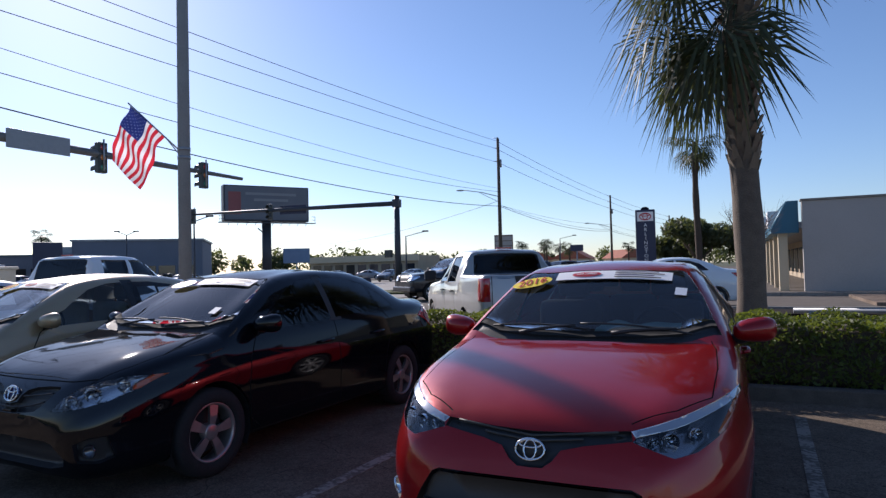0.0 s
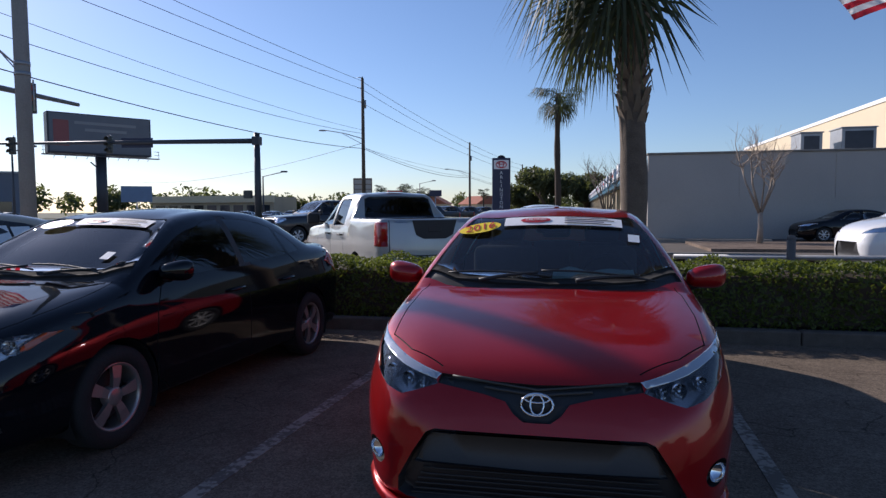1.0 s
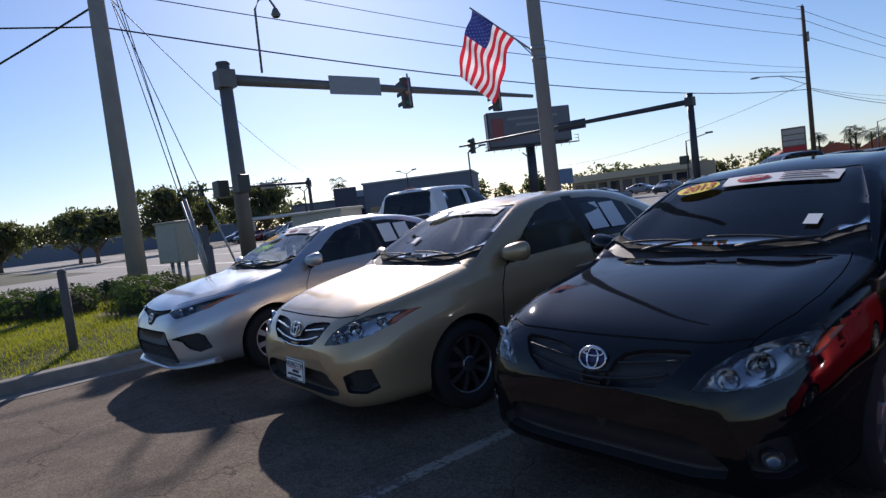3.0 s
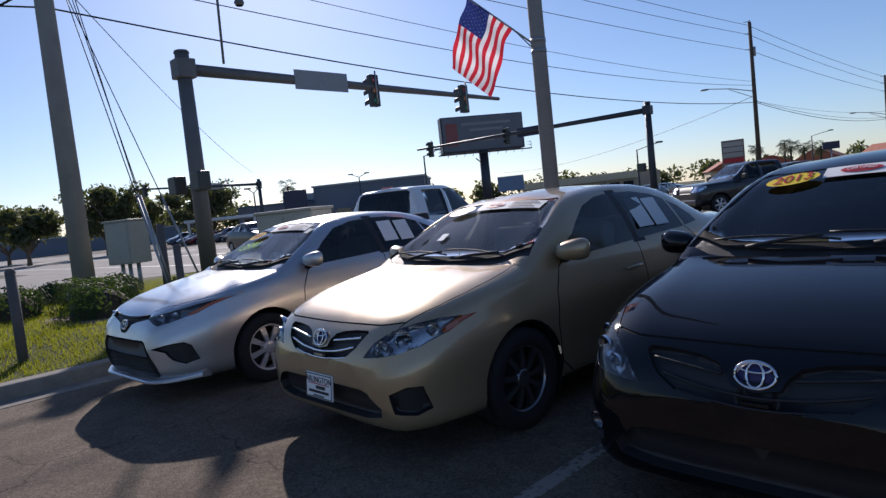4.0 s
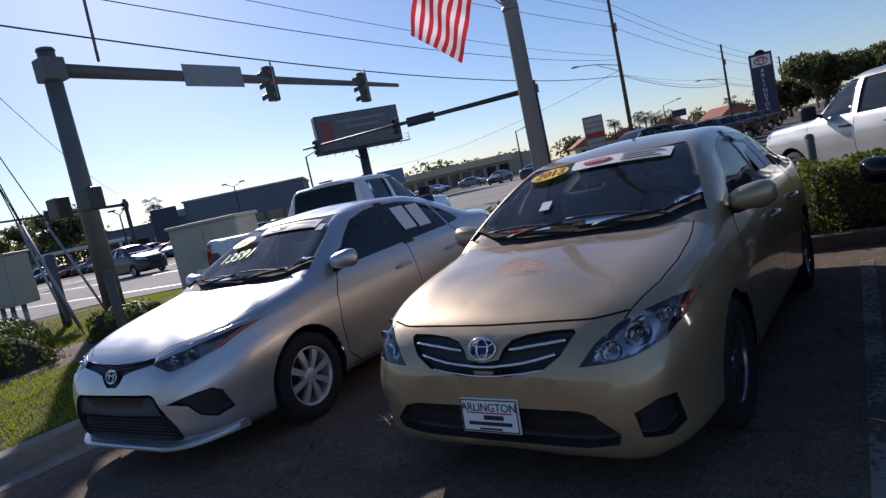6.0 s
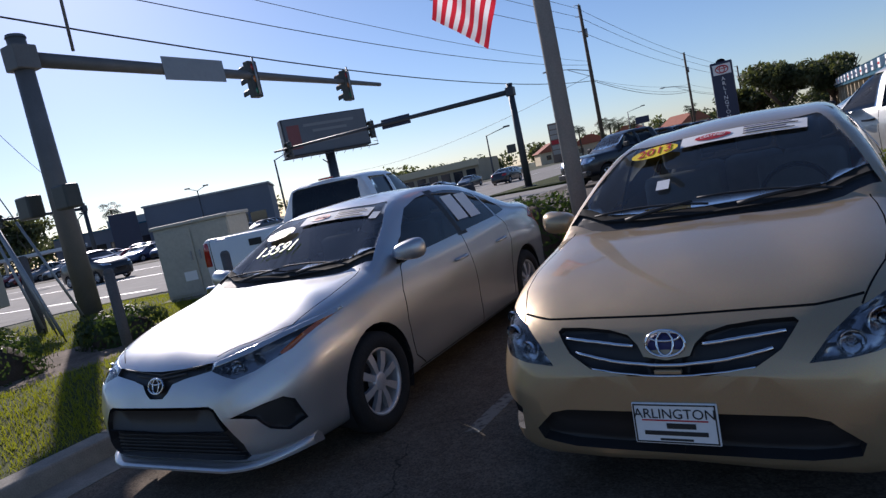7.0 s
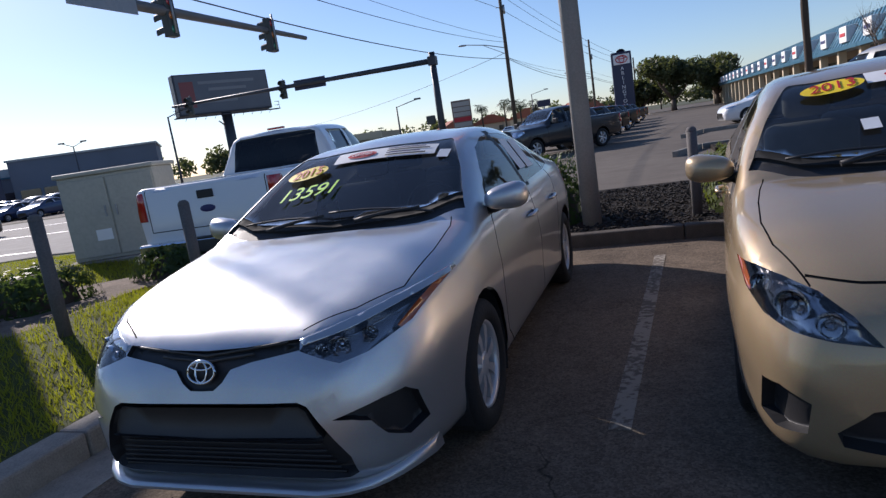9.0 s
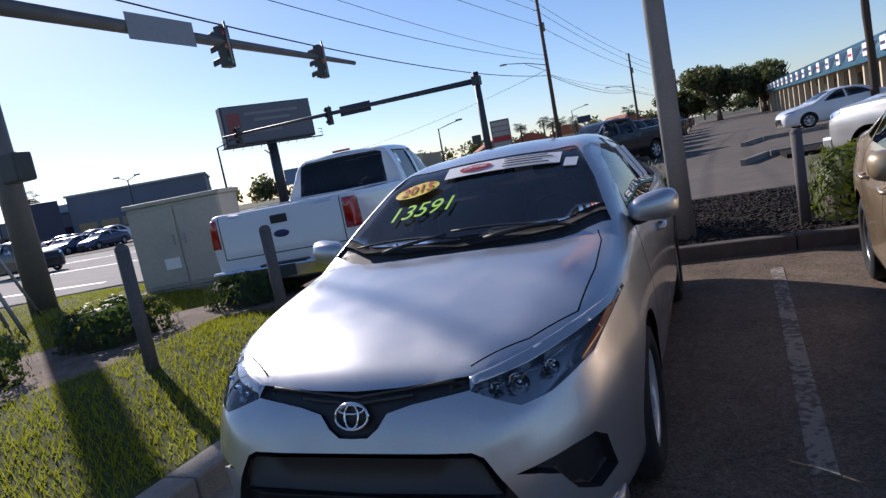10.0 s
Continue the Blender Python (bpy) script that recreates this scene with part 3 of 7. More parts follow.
OLDER = dict(
    length=4.54, R=0.318, track=0.765, axles=(0.945, 3.545), arch=0.04, extra=(1.085, 1.11),
    zb=[(0, .36), (.01, .34), (.03, .27), (.07, .215), (.14, .19), (.3, .18), (4.1, .19), (4.35, .25), (4.48, .33), (4.54, .43)],
    w=[(0, .55), (.01, .59), (.03, .65), (.07, .712), (.14, .765), (.28, .818), (.5, .858), (.85, .880), (1.5, .878), (3.0, .88), (3.6, .878), (4.1, .84), (4.4, .74), (4.5, .62), (4.54, .5)],
    zt=[(0, .588), (.01, .617), (.03, .675), (.06, .725), (.10, .765), (.16, .81), (.28, .862), (.5, .925), (.8, .978), (1.0, 1.003), (1.07, 1.013), (1.085, 1.016), (1.11, 1.033), (1.19, 1.081), (1.5, 1.255), (1.88, 1.425), (2.15, 1.47), (2.45, 1.488), (2.85, 1.475), (3.2, 1.425), (3.5, 1.31), (3.82, 1.15), (4.05, 1.125), (4.35, 1.105), (4.45, .97), (4.51, .72), (4.54, .54)],
    zs=[(0, .540), (.01, .565), (.03, .62), (.07, .675), (.14, .72), (.28, .785), (.5, .85), (.8, .905), (1.2, .95), (1.6, .975), (2.5, 1.0), (3.2, 1.025), (3.8, 1.04), (4.25, 1.0), (4.42, .88), (4.51, .66), (4.54, .52)],
    ws=[(0, .47), (.03, .57), (.07, .635), (.14, .69), (.28, .745), (.5, .788), (.8, .812), (1.2, .82), (2, .822), (3.2, .82), (3.9, .785), (4.25, .72), (4.5, .52), (4.54, .42)],
    wr=[(0, .33), (.03, .40), (.07, .465), (.14, .525), (.3, .60), (.8, .675), (1.18, .758), (1.5, .706), (1.9, .61), (2.45, .585), (3.1, .575), (3.5, .605), (3.85, .64), (4.3, .60), (4.5, .42), (4.54, .32)],
    zr=[(0, .579), (.01, .606), (.03, .66), (.06, .708), (.10, .748), (.16, .792), (.28, .844), (.5, .907), (.8, .958), (1.0, .982), (1.07, .991), (1.085, .994), (1.11, 1.007), (1.19, 1.048), (1.5, 1.212), (1.88, 1.378), (2.15, 1.416), (2.45, 1.43), (2.85, 1.416), (3.2, 1.365), (3.5, 1.26), (3.82, 1.12), (4.05, 1.095), (4.35, 1.07), (4.45, .94), (4.51, .70), (4.54, .53)],
)


def emblem(parent, m, size, back=None):
    """A chrome oval badge of plain rings."""
    b = bmesh.new()
    for rx, rz, cx, cz, r in ((1, .68, 0, 0, .085), (.42, .62, 0, 0, .07), (.78, .24, 0, .36, .07)):
        pts = [(size * (cx + rx * math.cos(a)), -0.004, size * (cz + rz * math.sin(a))) for a in (k * math.tau / 28 for k in range(29))]
        tube(b, pts, size * r, 6, False)
    ob = part("emblem", b, CHROME, parent, "chrome oval badge")
    ob.matrix_basis = m
    return ob


def surface_z(spec, s):
    return float(curve(spec["zt"], np.array([s]))[0])


def mirror_pair(car, name, sh, tag, depth, material, label="", rim=True):
    return [part(name, region(sh, tag, depth, rim, side), material, car, label) for side in ("right", "left")]


def on_glass(spec, x, s, lift=0.006):
    """Pose on the windshield at the lateral place x and station s, facing out."""
    wr, zr, zt = (float(curve(spec[k], np.array([s]))[0]) for k in ("wr", "zr", "zt"))

    def zz(xx, ss):
        wr, zr, zt = (float(curve(spec[k], np.array([ss]))[0]) for k in ("wr", "zr", "zt"))
        u = min(1.0, abs(xx) / wr)
        return zt - (zt - zr) * (0.884 * u * u + 0.116 * u ** 6)
    z = zz(x, s)
    dzx = (zz(x + .02, s) - zz(x - .02, s)) / .04
    dzs = (zz(x, s + .02) - zz(x, s - .02)) / .04
    tx, ty = Vector((1, 0, dzx)).normalized(), Vector((0, 1, dzs)).normalized()
    n = tx.cross(ty).normalized()
    up = n.cross(tx)
    p = Vector((x, s, z)) + n * lift
    return Matrix((( tx.x, up.x, n.x, p.x), (tx.y, up.y, n.y, p.y), (tx.z, up.z, n.z, p.z), (0, 0, 0, 1)))


def banner(car, spec, s, x0, x1, height, material, name, label, bars=()):
    """A curved strip stuck behind the top of the windshield."""
    b = bmesh.new()
    n = 14
    rows_ = [[b.verts.new(on_glass(spec, x0 + (x1 - x0) * i / n, s + ds, 0.011).translation) for i in range(n + 1)] for ds in (0, height * .5, height)]
    for r0, r1 in zip(rows_, rows_[1:]):
        for i in range(n):
            b.faces.new((r0[i], r0[i + 1], r1[i + 1], r1[i])).smooth = True
    return part(name, b, material, car, label)


def sedan(name, label, spec, older, body_paint, at, turn, rim_material, spokes, style, fog, cloth, steer=0.0, trim="chrome", glass_material=None):
    glass_material = glass_material or GLASS
    car = thing(name, label, "car", at, turn, "cars in the row")
    sh = half_shell(spec, 84, 5)
    L = spec["length"]
    d = -0.10 if older else 0.0  # shift of the cabin
    side = lambda c, n: n.x > 0.25 and c.z > 0.9
    up = lambda c, n: n.z > 0.05
    front = lambda c, n: n.y < -0.05 and c.y < 0.80
    rear = lambda c, n: c.y > 3.2
    c0 = 1.04 if older else 1.13  # where the hood ends
    # glass
    ws_poly = [(-0.01, c0 + .065), (.30, c0 + .08), (.55, c0 + .125), (.728, c0 + .225), (.655, 1.62 + d), (.535, 1.94 + d), (.515, 1.965 + d), (.30, 1.945 + d), (-0.01, 1.935 + d)]
    frit = [(-0.01, c0 + .065), (.30, c0 + .08), (.55, c0 + .125), (.728, c0 + .225), (.716, c0 + .275), (.54, c0 + .172), (.30, c0 + .128), (-0.01, c0 + .112)]
    cut(sh, 33, "top", frit, lambda c, n: n.z > 0.2 and c.y < 1.6)
    cut(sh, 1, "top", ws_poly, lambda c, n: n.z > 0.2 and c.y < 2.1)
    e = 3.93 + (d if not older else -0.16)
    bl_poly = [(-0.01, 3.22 + d), (.3, 3.235 + d), (.49, 3.28 + d), (.545, 3.5 + d), (.575, e - .12), (.54, e - .06), (.3, e - .02), (-0.01, e)]
    cut(sh, 2, "top", bl_poly, lambda c, n: n.z > 0.2 and c.y > 3.0)
    f = -0.08 if older else 0.0
    b0, b1 = 0.985, 1.045
    g0 = f - (.04 if older else .09)
    front_win = [(1.62 + g0, b0 + .005), (1.70 + g0, 1.085), (1.86 + g0, 1.205), (2.06 + g0, 1.325), (2.22 + f, 1.378), (2.40 + f, 1.392), (2.45 + f, 1.022)]
    rear_win = [(2.52 + f, 1.025), (2.485 + f, 1.393), (2.75 + f, 1.388), (3.00 + f, 1.352), (3.18 + f, 1.298), (3.235 + f, 1.05)]
    quarter = [(3.265 + f, 1.055), (3.215 + f, 1.283), (3.34 + f, 1.222), (3.46 + f, 1.135), (3.50 + f, 1.075)]
    cut(sh, 3, "side", front_win, side)
    cut(sh, 4, "side", rear_win, side)
    cut(sh, 5, "side", quarter, side)
    # black frames between the side panes
    cut(sh, 6, "side", [(2.40 + f, 1.415), (2.53 + f, 1.415), (2.60 + f, 1.0), (2.43 + f, 1.0)], side)
    cut(sh, 7, "side", [(1.54 + g0, b0 - .01), (1.72 + g0, 1.12), (1.80 + g0, 1.15), (1.62 + g0, b0 - .02)], side)
    add_arches(sh, spec)
    # lamps and grille
    if not older:
        lamp = [(.42, .725), (.50, .700), (.58, .676), (.665, .692), (.77, .745), (.83, .842), (.755, .822), (.60, .776), (.43, .740)]
        cut(sh, 19, "front", [(.77, .745), (.83, .842), (.80, .834), (.735, .745), (.745, .732)], front)
        cut(sh, 10, "front", lamp, front)
        brow = [(.43, .740), (.60, .776), (.755, .822), (.83, .842), (.845, .872), (.76, .852), (.60, .806), (.41, .760)]
        cut(sh, 11, "front", brow, front)
        bar = [(-.01, .602), (.055, .604), (.095, .632), (.13, .676), (.22, .698), (.42, .728), (.41, .762), (.30, .754), (.18, .744), (-.01, .738)]
        cut(sh, 12, "front", bar, front)
        band = [(-.01, .543), (.425, .543), (.45, .524), (.505, .418), (-.01, .405)]
        lower = [(-.01, .558), (.42, .558), (.457, .542), (.515, .455), (.585, .33), (.592, .258), (.55, .236), (-.01, .228)]
        cut(sh, 14, "front", band, front)
        cut(sh, 13, "front", lower, front)
        cut(sh, 15, "front", circle(.715, .40, .056, 18) if fog else [(.545, .484), (.63, .507), (.70, .522), (.76, .525), (.785, .49), (.795, .36), (.75, .335), (.70, .38), (.665, .452), (.61, .474)], front)
    else:
        lamp = [(.462, .622), (.58, .632), (.69, .650), (.765, .678), (.812, .728), (.832, .797), (.775, .808), (.70, .795), (.61, .765), (.53, .706)]
        cut(sh, 19, "front", [(.812, .728), (.832, .797), (.812, .801), (.795, .748), (.800, .722)], front)
        cut(sh, 10, "front", lamp, front)
        cut(sh, 12, "front", [(-.01, .582), (.14, .586), (.30, .612), (.385, .668), (.445, .748), (.43, .760), (.33, .758), (.22, .748), (.145, .730), (.105, .695), (.085, .655), (-.01, .640)], front)
        cut(sh, 13, "front", [(-.01, .442), (.43, .442), (.50, .428), (.592, .345), (.575, .295), (.43, .266), (-.01, .260)], front)
        cut(sh, 15, "front", [(.655, .432), (.74, .472), (.785, .466), (.792, .33), (.755, .305), (.67, .325)], front)
    # tail lamps
    cut(sh, 16, "side", [(L - .62, .93), (L - .42, 1.02), (L - .10, .99), (L - .06, .80), (L - .30, .78), (L - .42, .86)], lambda c, n: c.x > 0.42 and c.y > L - .8)
    # panel gaps
    gaps = [("side", q, side0) for pts, side0 in (
        ([(1.50 + f, .245), (1.385 + f, .34), (1.36 + f, .60), (1.395 + f, .80), (1.475 + f, .95), (1.55 + f, .99)], lambda c, n: n.x > .5),
        ([(2.50 + f, .235), (2.50 + f, .6), (2.47 + f, 1.0)], lambda c, n: n.x > .4),
        ([(3.28 + f, .62), (3.36 + f, .80), (3.36 + f, .95), (3.25 + f, 1.05)], lambda c, n: n.x > .4),
        ([(3.28 + f, .62), (3.24 + f, .30)], lambda c, n: n.x > .5),
        ([(1.42 + f, .235), (3.26 + f, .235)], lambda c, n: n.x > .2)) for q in strip(pts, .009)]
    if not older:
        hood = [("top", q, up) for q in strip([(.41, .155), (.58, .28), (.715, .46), (.735, .80), (.725, 1.10), (.70, 1.20)], .006)]
    else:
        hood = [("front", q, front) for q in strip([(-.01, .784), (.30, .787), (.50, .788), (.64, .800)], .007)]
        hood += [("top", q, up) for q in strip([(.63, .17), (.715, .42), (.74, .62), (.735, .85), (.72, 1.00), (.70, 1.10)], .006)]
    for v, q, k in gaps:
        cut(sh, 30, v, q, k)
    for v, q, k in hood:
        cut(sh, 32, v, q, k)
    cut(sh, 31, "top", [(-.01, c0), (.40, c0 + .015), (.60, c0 + .06), (.755, c0 + .15), (.728, c0 + .225), (.55, c0 + .125), (.30, c0 + .08), (-.01, c0 + .065)], lambda c, n: n.z > .2 and c.y < 1.5)

    part("body", region(sh, 0), body_paint, car)
    part("windshield", region(sh, 1, .004), glass_material, car, "tinted curved windshield")
    part("windshield_band", region(sh, 33, .002), GAP, car, "black band along the foot of the windshield")
    part("rear_window", region(sh, 2, .003, False), GLASS, car)
    for nm, tg in (("front_window", 3), ("rear_door_window", 4), ("quarter_window", 5)):
        mirror_pair(car, nm, sh, tg, .002, glass_material if tg == 3 else (DARKGLASS if glass_material is SMOKE else SMOKE), rim=False)
    mirror_pair(car, "door_pillar", sh, 6, .002, TRIM, rim=False)
    mirror_pair(car, "mirror_patch", sh, 7, .002, TRIM)
    mirror_pair(car, "indicator", sh, 19, .004, DARKAMBER, "amber corner lamp")
    mirror_pair(car, "door_gap", sh, 30, .006, GAP)
    if older:
        part("hood_gap", region(sh, 32, .006), GAP, car)
    else:
        mirror_pair(car, "hood_gap", sh, 32, .006, GAP)
    part("cowl", region(sh, 31, .018), TRIM, car)
    # head lamps: bowl, lens, reflectors
    for sg, bowl, lens in zip((1, -1), (region(sh, 10, .05, True, "right"), region(sh, 10, .05, True, "left")), (region(sh, 10, .001, False, "right"), region(sh, 10, .001, False, "left"))):
        hl = part("headlight", bowl, LAMPBOWL if not older else BRIGHTBOWL, car, "clear headlamp with chrome reflectors")
        part("lens", lens, LENS, hl)
        spots = ((.495, .718, .024), (.56, .720, .040), (.655, .742, .030)) if not older else ((.59, .672, .046), (.685, .718, .056), (.765, .752, .040))
        for cx, cz, r in spots:
            b = bmesh.new()
            yy = nose_y(spec, cx, cz)
            lathe(b, [(0, r), (.012, r * .96), (.02, r * .85), (.05, r * .35), (.052, .001)], 20, "z")
            o = part("reflector", b, CHROME, hl, smooth=True)
            o.matrix_basis = pose(sg * cx, yy + .012, cz, -78, 0, sg * 28)
            b = bmesh.new()
            bmesh.ops.create_icosphere(b, subdivisions=2, radius=r * .42)
            o = part("bulb", b, LENS if older else CHROME, hl, smooth=True)
            o.matrix_basis = pose(sg * cx, yy + .035, cz)
    if not older:
        mirror_pair(car, "lamp_brow", sh, 11, -.002, LAMPTOP, "pale glossy strip over the headlamp")
        part("upper_grille", region(sh, 12, .022), TRIM, car, "black bar grille")
        for z, x1 in ((.718, .36), (.699, .22)):
            b = bmesh.new()
            tube(b, [(x, nose_y(spec, abs(x), z + .02 * abs(x) / .3) + .012, z + .03 * abs(x) / .3) for x in np.linspace(-x1, x1, 17)], .006, 6)
            part("grille_slat", b, GREYTRIM, car)
        lg = part("lower_grille", region(sh, 13, .05), TRIM, car, "black mesh lower grille")
        part("bumper_bar", region(sh, 14, .018), GREYTRIM, car, "grey plastic bumper bar")
        b = bmesh.new()
        ks = np.linspace(0, 1.5, 151)
        wk = curve(spec["w"], ks)
        rings = []
        for x in np.linspace(-.80, .80, 41):
            y0 = float(ks[int(np.argmax(wk >= abs(x)))])
            u = max(0.0, abs(x) - .5) / .33
            z0 = .188 + .012 * u * u
            rise = .03 + .05 * u * u
            fw = .018 * (1 - u) - .012 * u
            rings.append([b.verts.new((x, y0 + dy, z0 + dz)) for dy, dz in ((.07, rise), (.004, .026 + .02 * u), (-fw, .016), (-fw, .004), (.09, -.006))])
        for r0, r1 in zip(rings, rings[1:]):
            for k in range(5):
                b.faces.new((r0[k], r1[k], r1[(k + 1) % 5], r0[(k + 1) % 5])).smooth = k in (0, 1)
        b.faces.new(rings[0])
        b.faces.new(rings[-1][::-1])
        bmesh.ops.recalc_face_normals(b, faces=b.faces)
        part("chin_lip", b, body_paint, car)
        for i in range(6):
            z = .255 + i * .025
            b = bmesh.new()
            xx = .535 - .012 * i
            tube(b, [(x, nose_y(spec, abs(x), z) + .035, z) for x in np.linspace(-xx, xx, 15)], .005, 5)
            part("slat", b, TRIM, lg)
    else:
        g = part("grille", region(sh, 12, .03), TRIM, car, "grille with chrome bars" if trim == "chrome" else "dark grille")
        bright, thick = (CHROME, .0085) if trim == "chrome" else (TRIM, .006)
        for x0, x1, z0, z1 in ((.125, .405, .690, .722), (-.36, .36, .622, .672)):
            for sg in ((1, -1) if x0 > 0 else (1,)):
                b = bmesh.new()
                pts = []
                for x in np.linspace(x0, x1, 13 if x0 > 0 else 25):
                    u = abs(x) / x1
                    z = z0 + (z1 - z0) * (u * u if x0 < 0 else (x - x0) / (x1 - x0))
                    pts.append((sg * x, nose_y(spec, abs(x), z) + .004, z))
                tube(b, pts, thick, 6)
                part("grille_bar", b, bright, g)
        b = bmesh.new()
        tube(b, [(x, nose_y(spec, abs(x), .584 + .30 * x * x) + .003, .584 + .30 * x * x) for x in np.linspace(-.30, .30, 21)], .005, 6)
        part("grille_rim", b, bright, g)
        part("grille_tab", boxed(-.05, nose_y(spec, 0, .60) - .002, .590, .05, nose_y(spec, 0, .60) + .02, .606, bevel=.003), body_paint, g)
        part("lower_grille", region(sh, 13, .05), TRIM, car)
    for sg, fb in zip((1, -1), (region(sh, 15, .045, True, "right"), region(sh, 15, .045, True, "left"))):
        pocket = part("fog_pocket", fb, TRIM, car, "black fog lamp recess")
        if fog:
            b = bmesh.new()
            lathe(b, [(0, .042), (.008, .044), (.02, .038), (.04, .012), (.041, .001)], 20, "z")
            cx, cz = (.715, .40) if not older else (.728, .385)
            o = part("fog_lamp", b, FOGGLASS if older else CHROME, pocket, "round fog lamp", smooth=True)
            o.matrix_basis = pose(sg * cx, nose_y(spec, cx, cz) + .004, cz, -84, 0, sg * (36 if not older else 24))
    mirror_pair(car, "tail_lamp", sh, 16, -.003, REDLENS, "red tail lamp")
    ez, size = (.672, .064) if not older else (.700, .072)
    badge = emblem(car, pose(0, nose_y(spec, 0, ez) - .006, ez, -18), size)
    bk = bmesh.new()
    lathe(bk, [(.002, .001), (.002, size * .92), (.010, size * .98)], 28, "z")
    part("badge_back", bk, NAVYINK if older else TRIM, badge, "dark badge field").matrix_basis = Matrix.Rotation(radians(-90), 4, "X") @ Matrix.Diagonal((1, .68, 1, 1))
    # mirrors
    for sg in (1, -1):
        b = bmesh.new()
        bmesh.ops.create_icosphere(b, subdivisions=3, radius=1.0)
        for v in b.verts:
            x, y, z = v.co
            x, z = math.copysign(abs(x) ** .7, x), math.copysign(abs(z) ** .75, z)
            y = y * .085 if y < 0 else y * .03
            v.co = (x * .118, y + .02 * x, z * (.070 + .012 * x) + .008 * x)
        mr = part("side_mirror", b, body_paint, car, smooth=True)
        mr.matrix_basis = pose(sg * .925, 1.50 + (-.06 if older else 0), 1.055, 0, 0, 0) @ Matrix.Diagonal((sg, 1, 1, 1))
        b = bmesh.new()
        bmesh.ops.create_circle(b, cap_ends=True, segments=20, radius=1.0, matrix=Matrix.Translation((0, .034, 0)) @ Matrix.Rotation(radians(90), 4, "X") @ Matrix.Diagonal((.105, .06, 1, 1)))
        part("mirror_glass", b, CHROME, mr)
        b = bmesh.new()
        tube(b, [(-.145, .03, -.055), (-.08, .01, -.058), (-.01, 0, -.04)], [.03, .028, .022], 8)
        part("mirror_arm", b, TRIM, mr)
    # door handles
    for sg in (1, -1):
        for yy in (2.30 + f, 3.12 + f):
            b = bmesh.new()
            tube(b, [(.872, yy - .10, .83), (.905, yy - .07, .835), (.908, yy + .06, .84), (.872, yy + .10, .84)], [.010, .014, .014, .010], 8)
            o = part("door_handle", b, body_paint, car)
            o.matrix_basis = Matrix.Diagonal((sg, 1, 1, 1))
    # wipers
    for x0, x1, px in ((-.60, .02, -.30), (-.04, .60, .26)):
        b = bmesh.new()
        tube(b, [on_glass(spec, x0 + (x1 - x0) * t, c0 + .105 + .055 * (1 - t) + .02 * math.sin(math.pi * t), .020).translation for t in np.linspace(0, 1, 11)], .0065, 6)
        wp = part("wiper", b, TRIM, car, "black wiper")
        b = bmesh.new()
        tube(b, [on_glass(spec, px + (x1 - px) * .75 * (1 - t) - .10 * t, c0 + .07 + .065 * (1 - t), .026 + .006 * math.sin(math.pi * t)).translation for t in np.linspace(0, 1, 7)], [.008, .008, .009, .010, .011, .013, .014], 6)
        part("wiper_arm", b, TRIM, wp)
    add_cabin(car, 1.15 + d, 3.5 + d, .74, .30, .985, cloth, (1.95 + d, 2.82 + d))
    b = bmesh.new()
    box(b, -.10, 1.88 + d, 1.30, .10, 1.90 + d, 1.36, .01)
    part("cabin_mirror", b, TRIM, car)
    add_liners(car, spec)
    add_wheels(car, spec, rim_material, spokes, style, steer)
    part("underbody", boxed(-.62, .3, .16, .62, L - .3, .30), TRIM, car)
    sh.free()
    return car


def nose_y(spec, x, z):
    """Where the nose's skin lies at the lateral place x and height z."""
    ss = np.linspace(0, 1.0, 160)
    w, zt, zs, ws, wr, zr, zb = (curve(spec[k], ss) for k in ("w", "zt", "zs", "ws", "wr", "zr", "zb"))
    for i in range(len(ss)):
        x_ = abs(x)
        if x_ > w[i] or z < zb[i]:
            continue
        if x_ <= wr[i]:
            u = x_ / wr[i]
            h = zt[i] - (zt[i] - zr[i]) * u * u
        elif x_ <= ws[i]:
            h = zr[i] + (zs[i] - zr[i]) * (x_ - wr[i]) / max(1e-6, ws[i] - wr[i])
        else:
            h = zs[i] - .16 * (zs[i] - zb[i]) * (x_ - ws[i]) / max(1e-6, .62 * (w[i] - ws[i]))
        if h >= z:
            return float(ss[i])
    return 0.6


RED_CAR = sedan("red_sedan", "glossy red compact sedan parked between worn white lines", NEWER, False, RED, (-0.29, 3.25, 0), 0.4, ALLOY, 7, "blade", True, CLOTH)
BLACK_CAR = sedan("black_sedan", "black compact sedan with tinted windows and alloy wheels", OLDER, True, BLACK, (-3.82, 3.215, 0), -3.2, PINKALLOY, 5, "single", True, CLOTH, trim="dark", glass_material=SMOKE)
TAN_CAR = sedan("tan_sedan", "sandy beige metallic sedan with chrome grille bars", OLDER, True, TAN, (-6.315, 3.11, 0), -5.0, DARKALLOY, 9, "single", False, GREYCLOTH)
SILVER_CAR = sedan("silver_sedan", "silver metallic compact sedan with price on its windshield", NEWER, False, SILVER, (-9.075, 2.95, 0), -0.4, ALLOY, 8, "blade", False, CLOTH)


# ---- ground ----
def slab(name, poly, z0, z1, material, label="", kind="structure", category=""):
    bm = bmesh.new()
    top = [bm.verts.new((x, y, z1)) for x, y in poly]
    bot = [bm.verts.new((x, y, z0)) for x, y in poly]
    bm.faces.new(top)
    for i in range(len(poly)):
        j = (i + 1) % len(poly)
        bm.faces.new((bot[i], bot[j], top[j], top[i]))
    bmesh.ops.recalc_face_normals(bm, faces=bm.faces)
    ob = mesh_ob(name, bm, material)
    return tagged(ob, label, category, kind=kind)


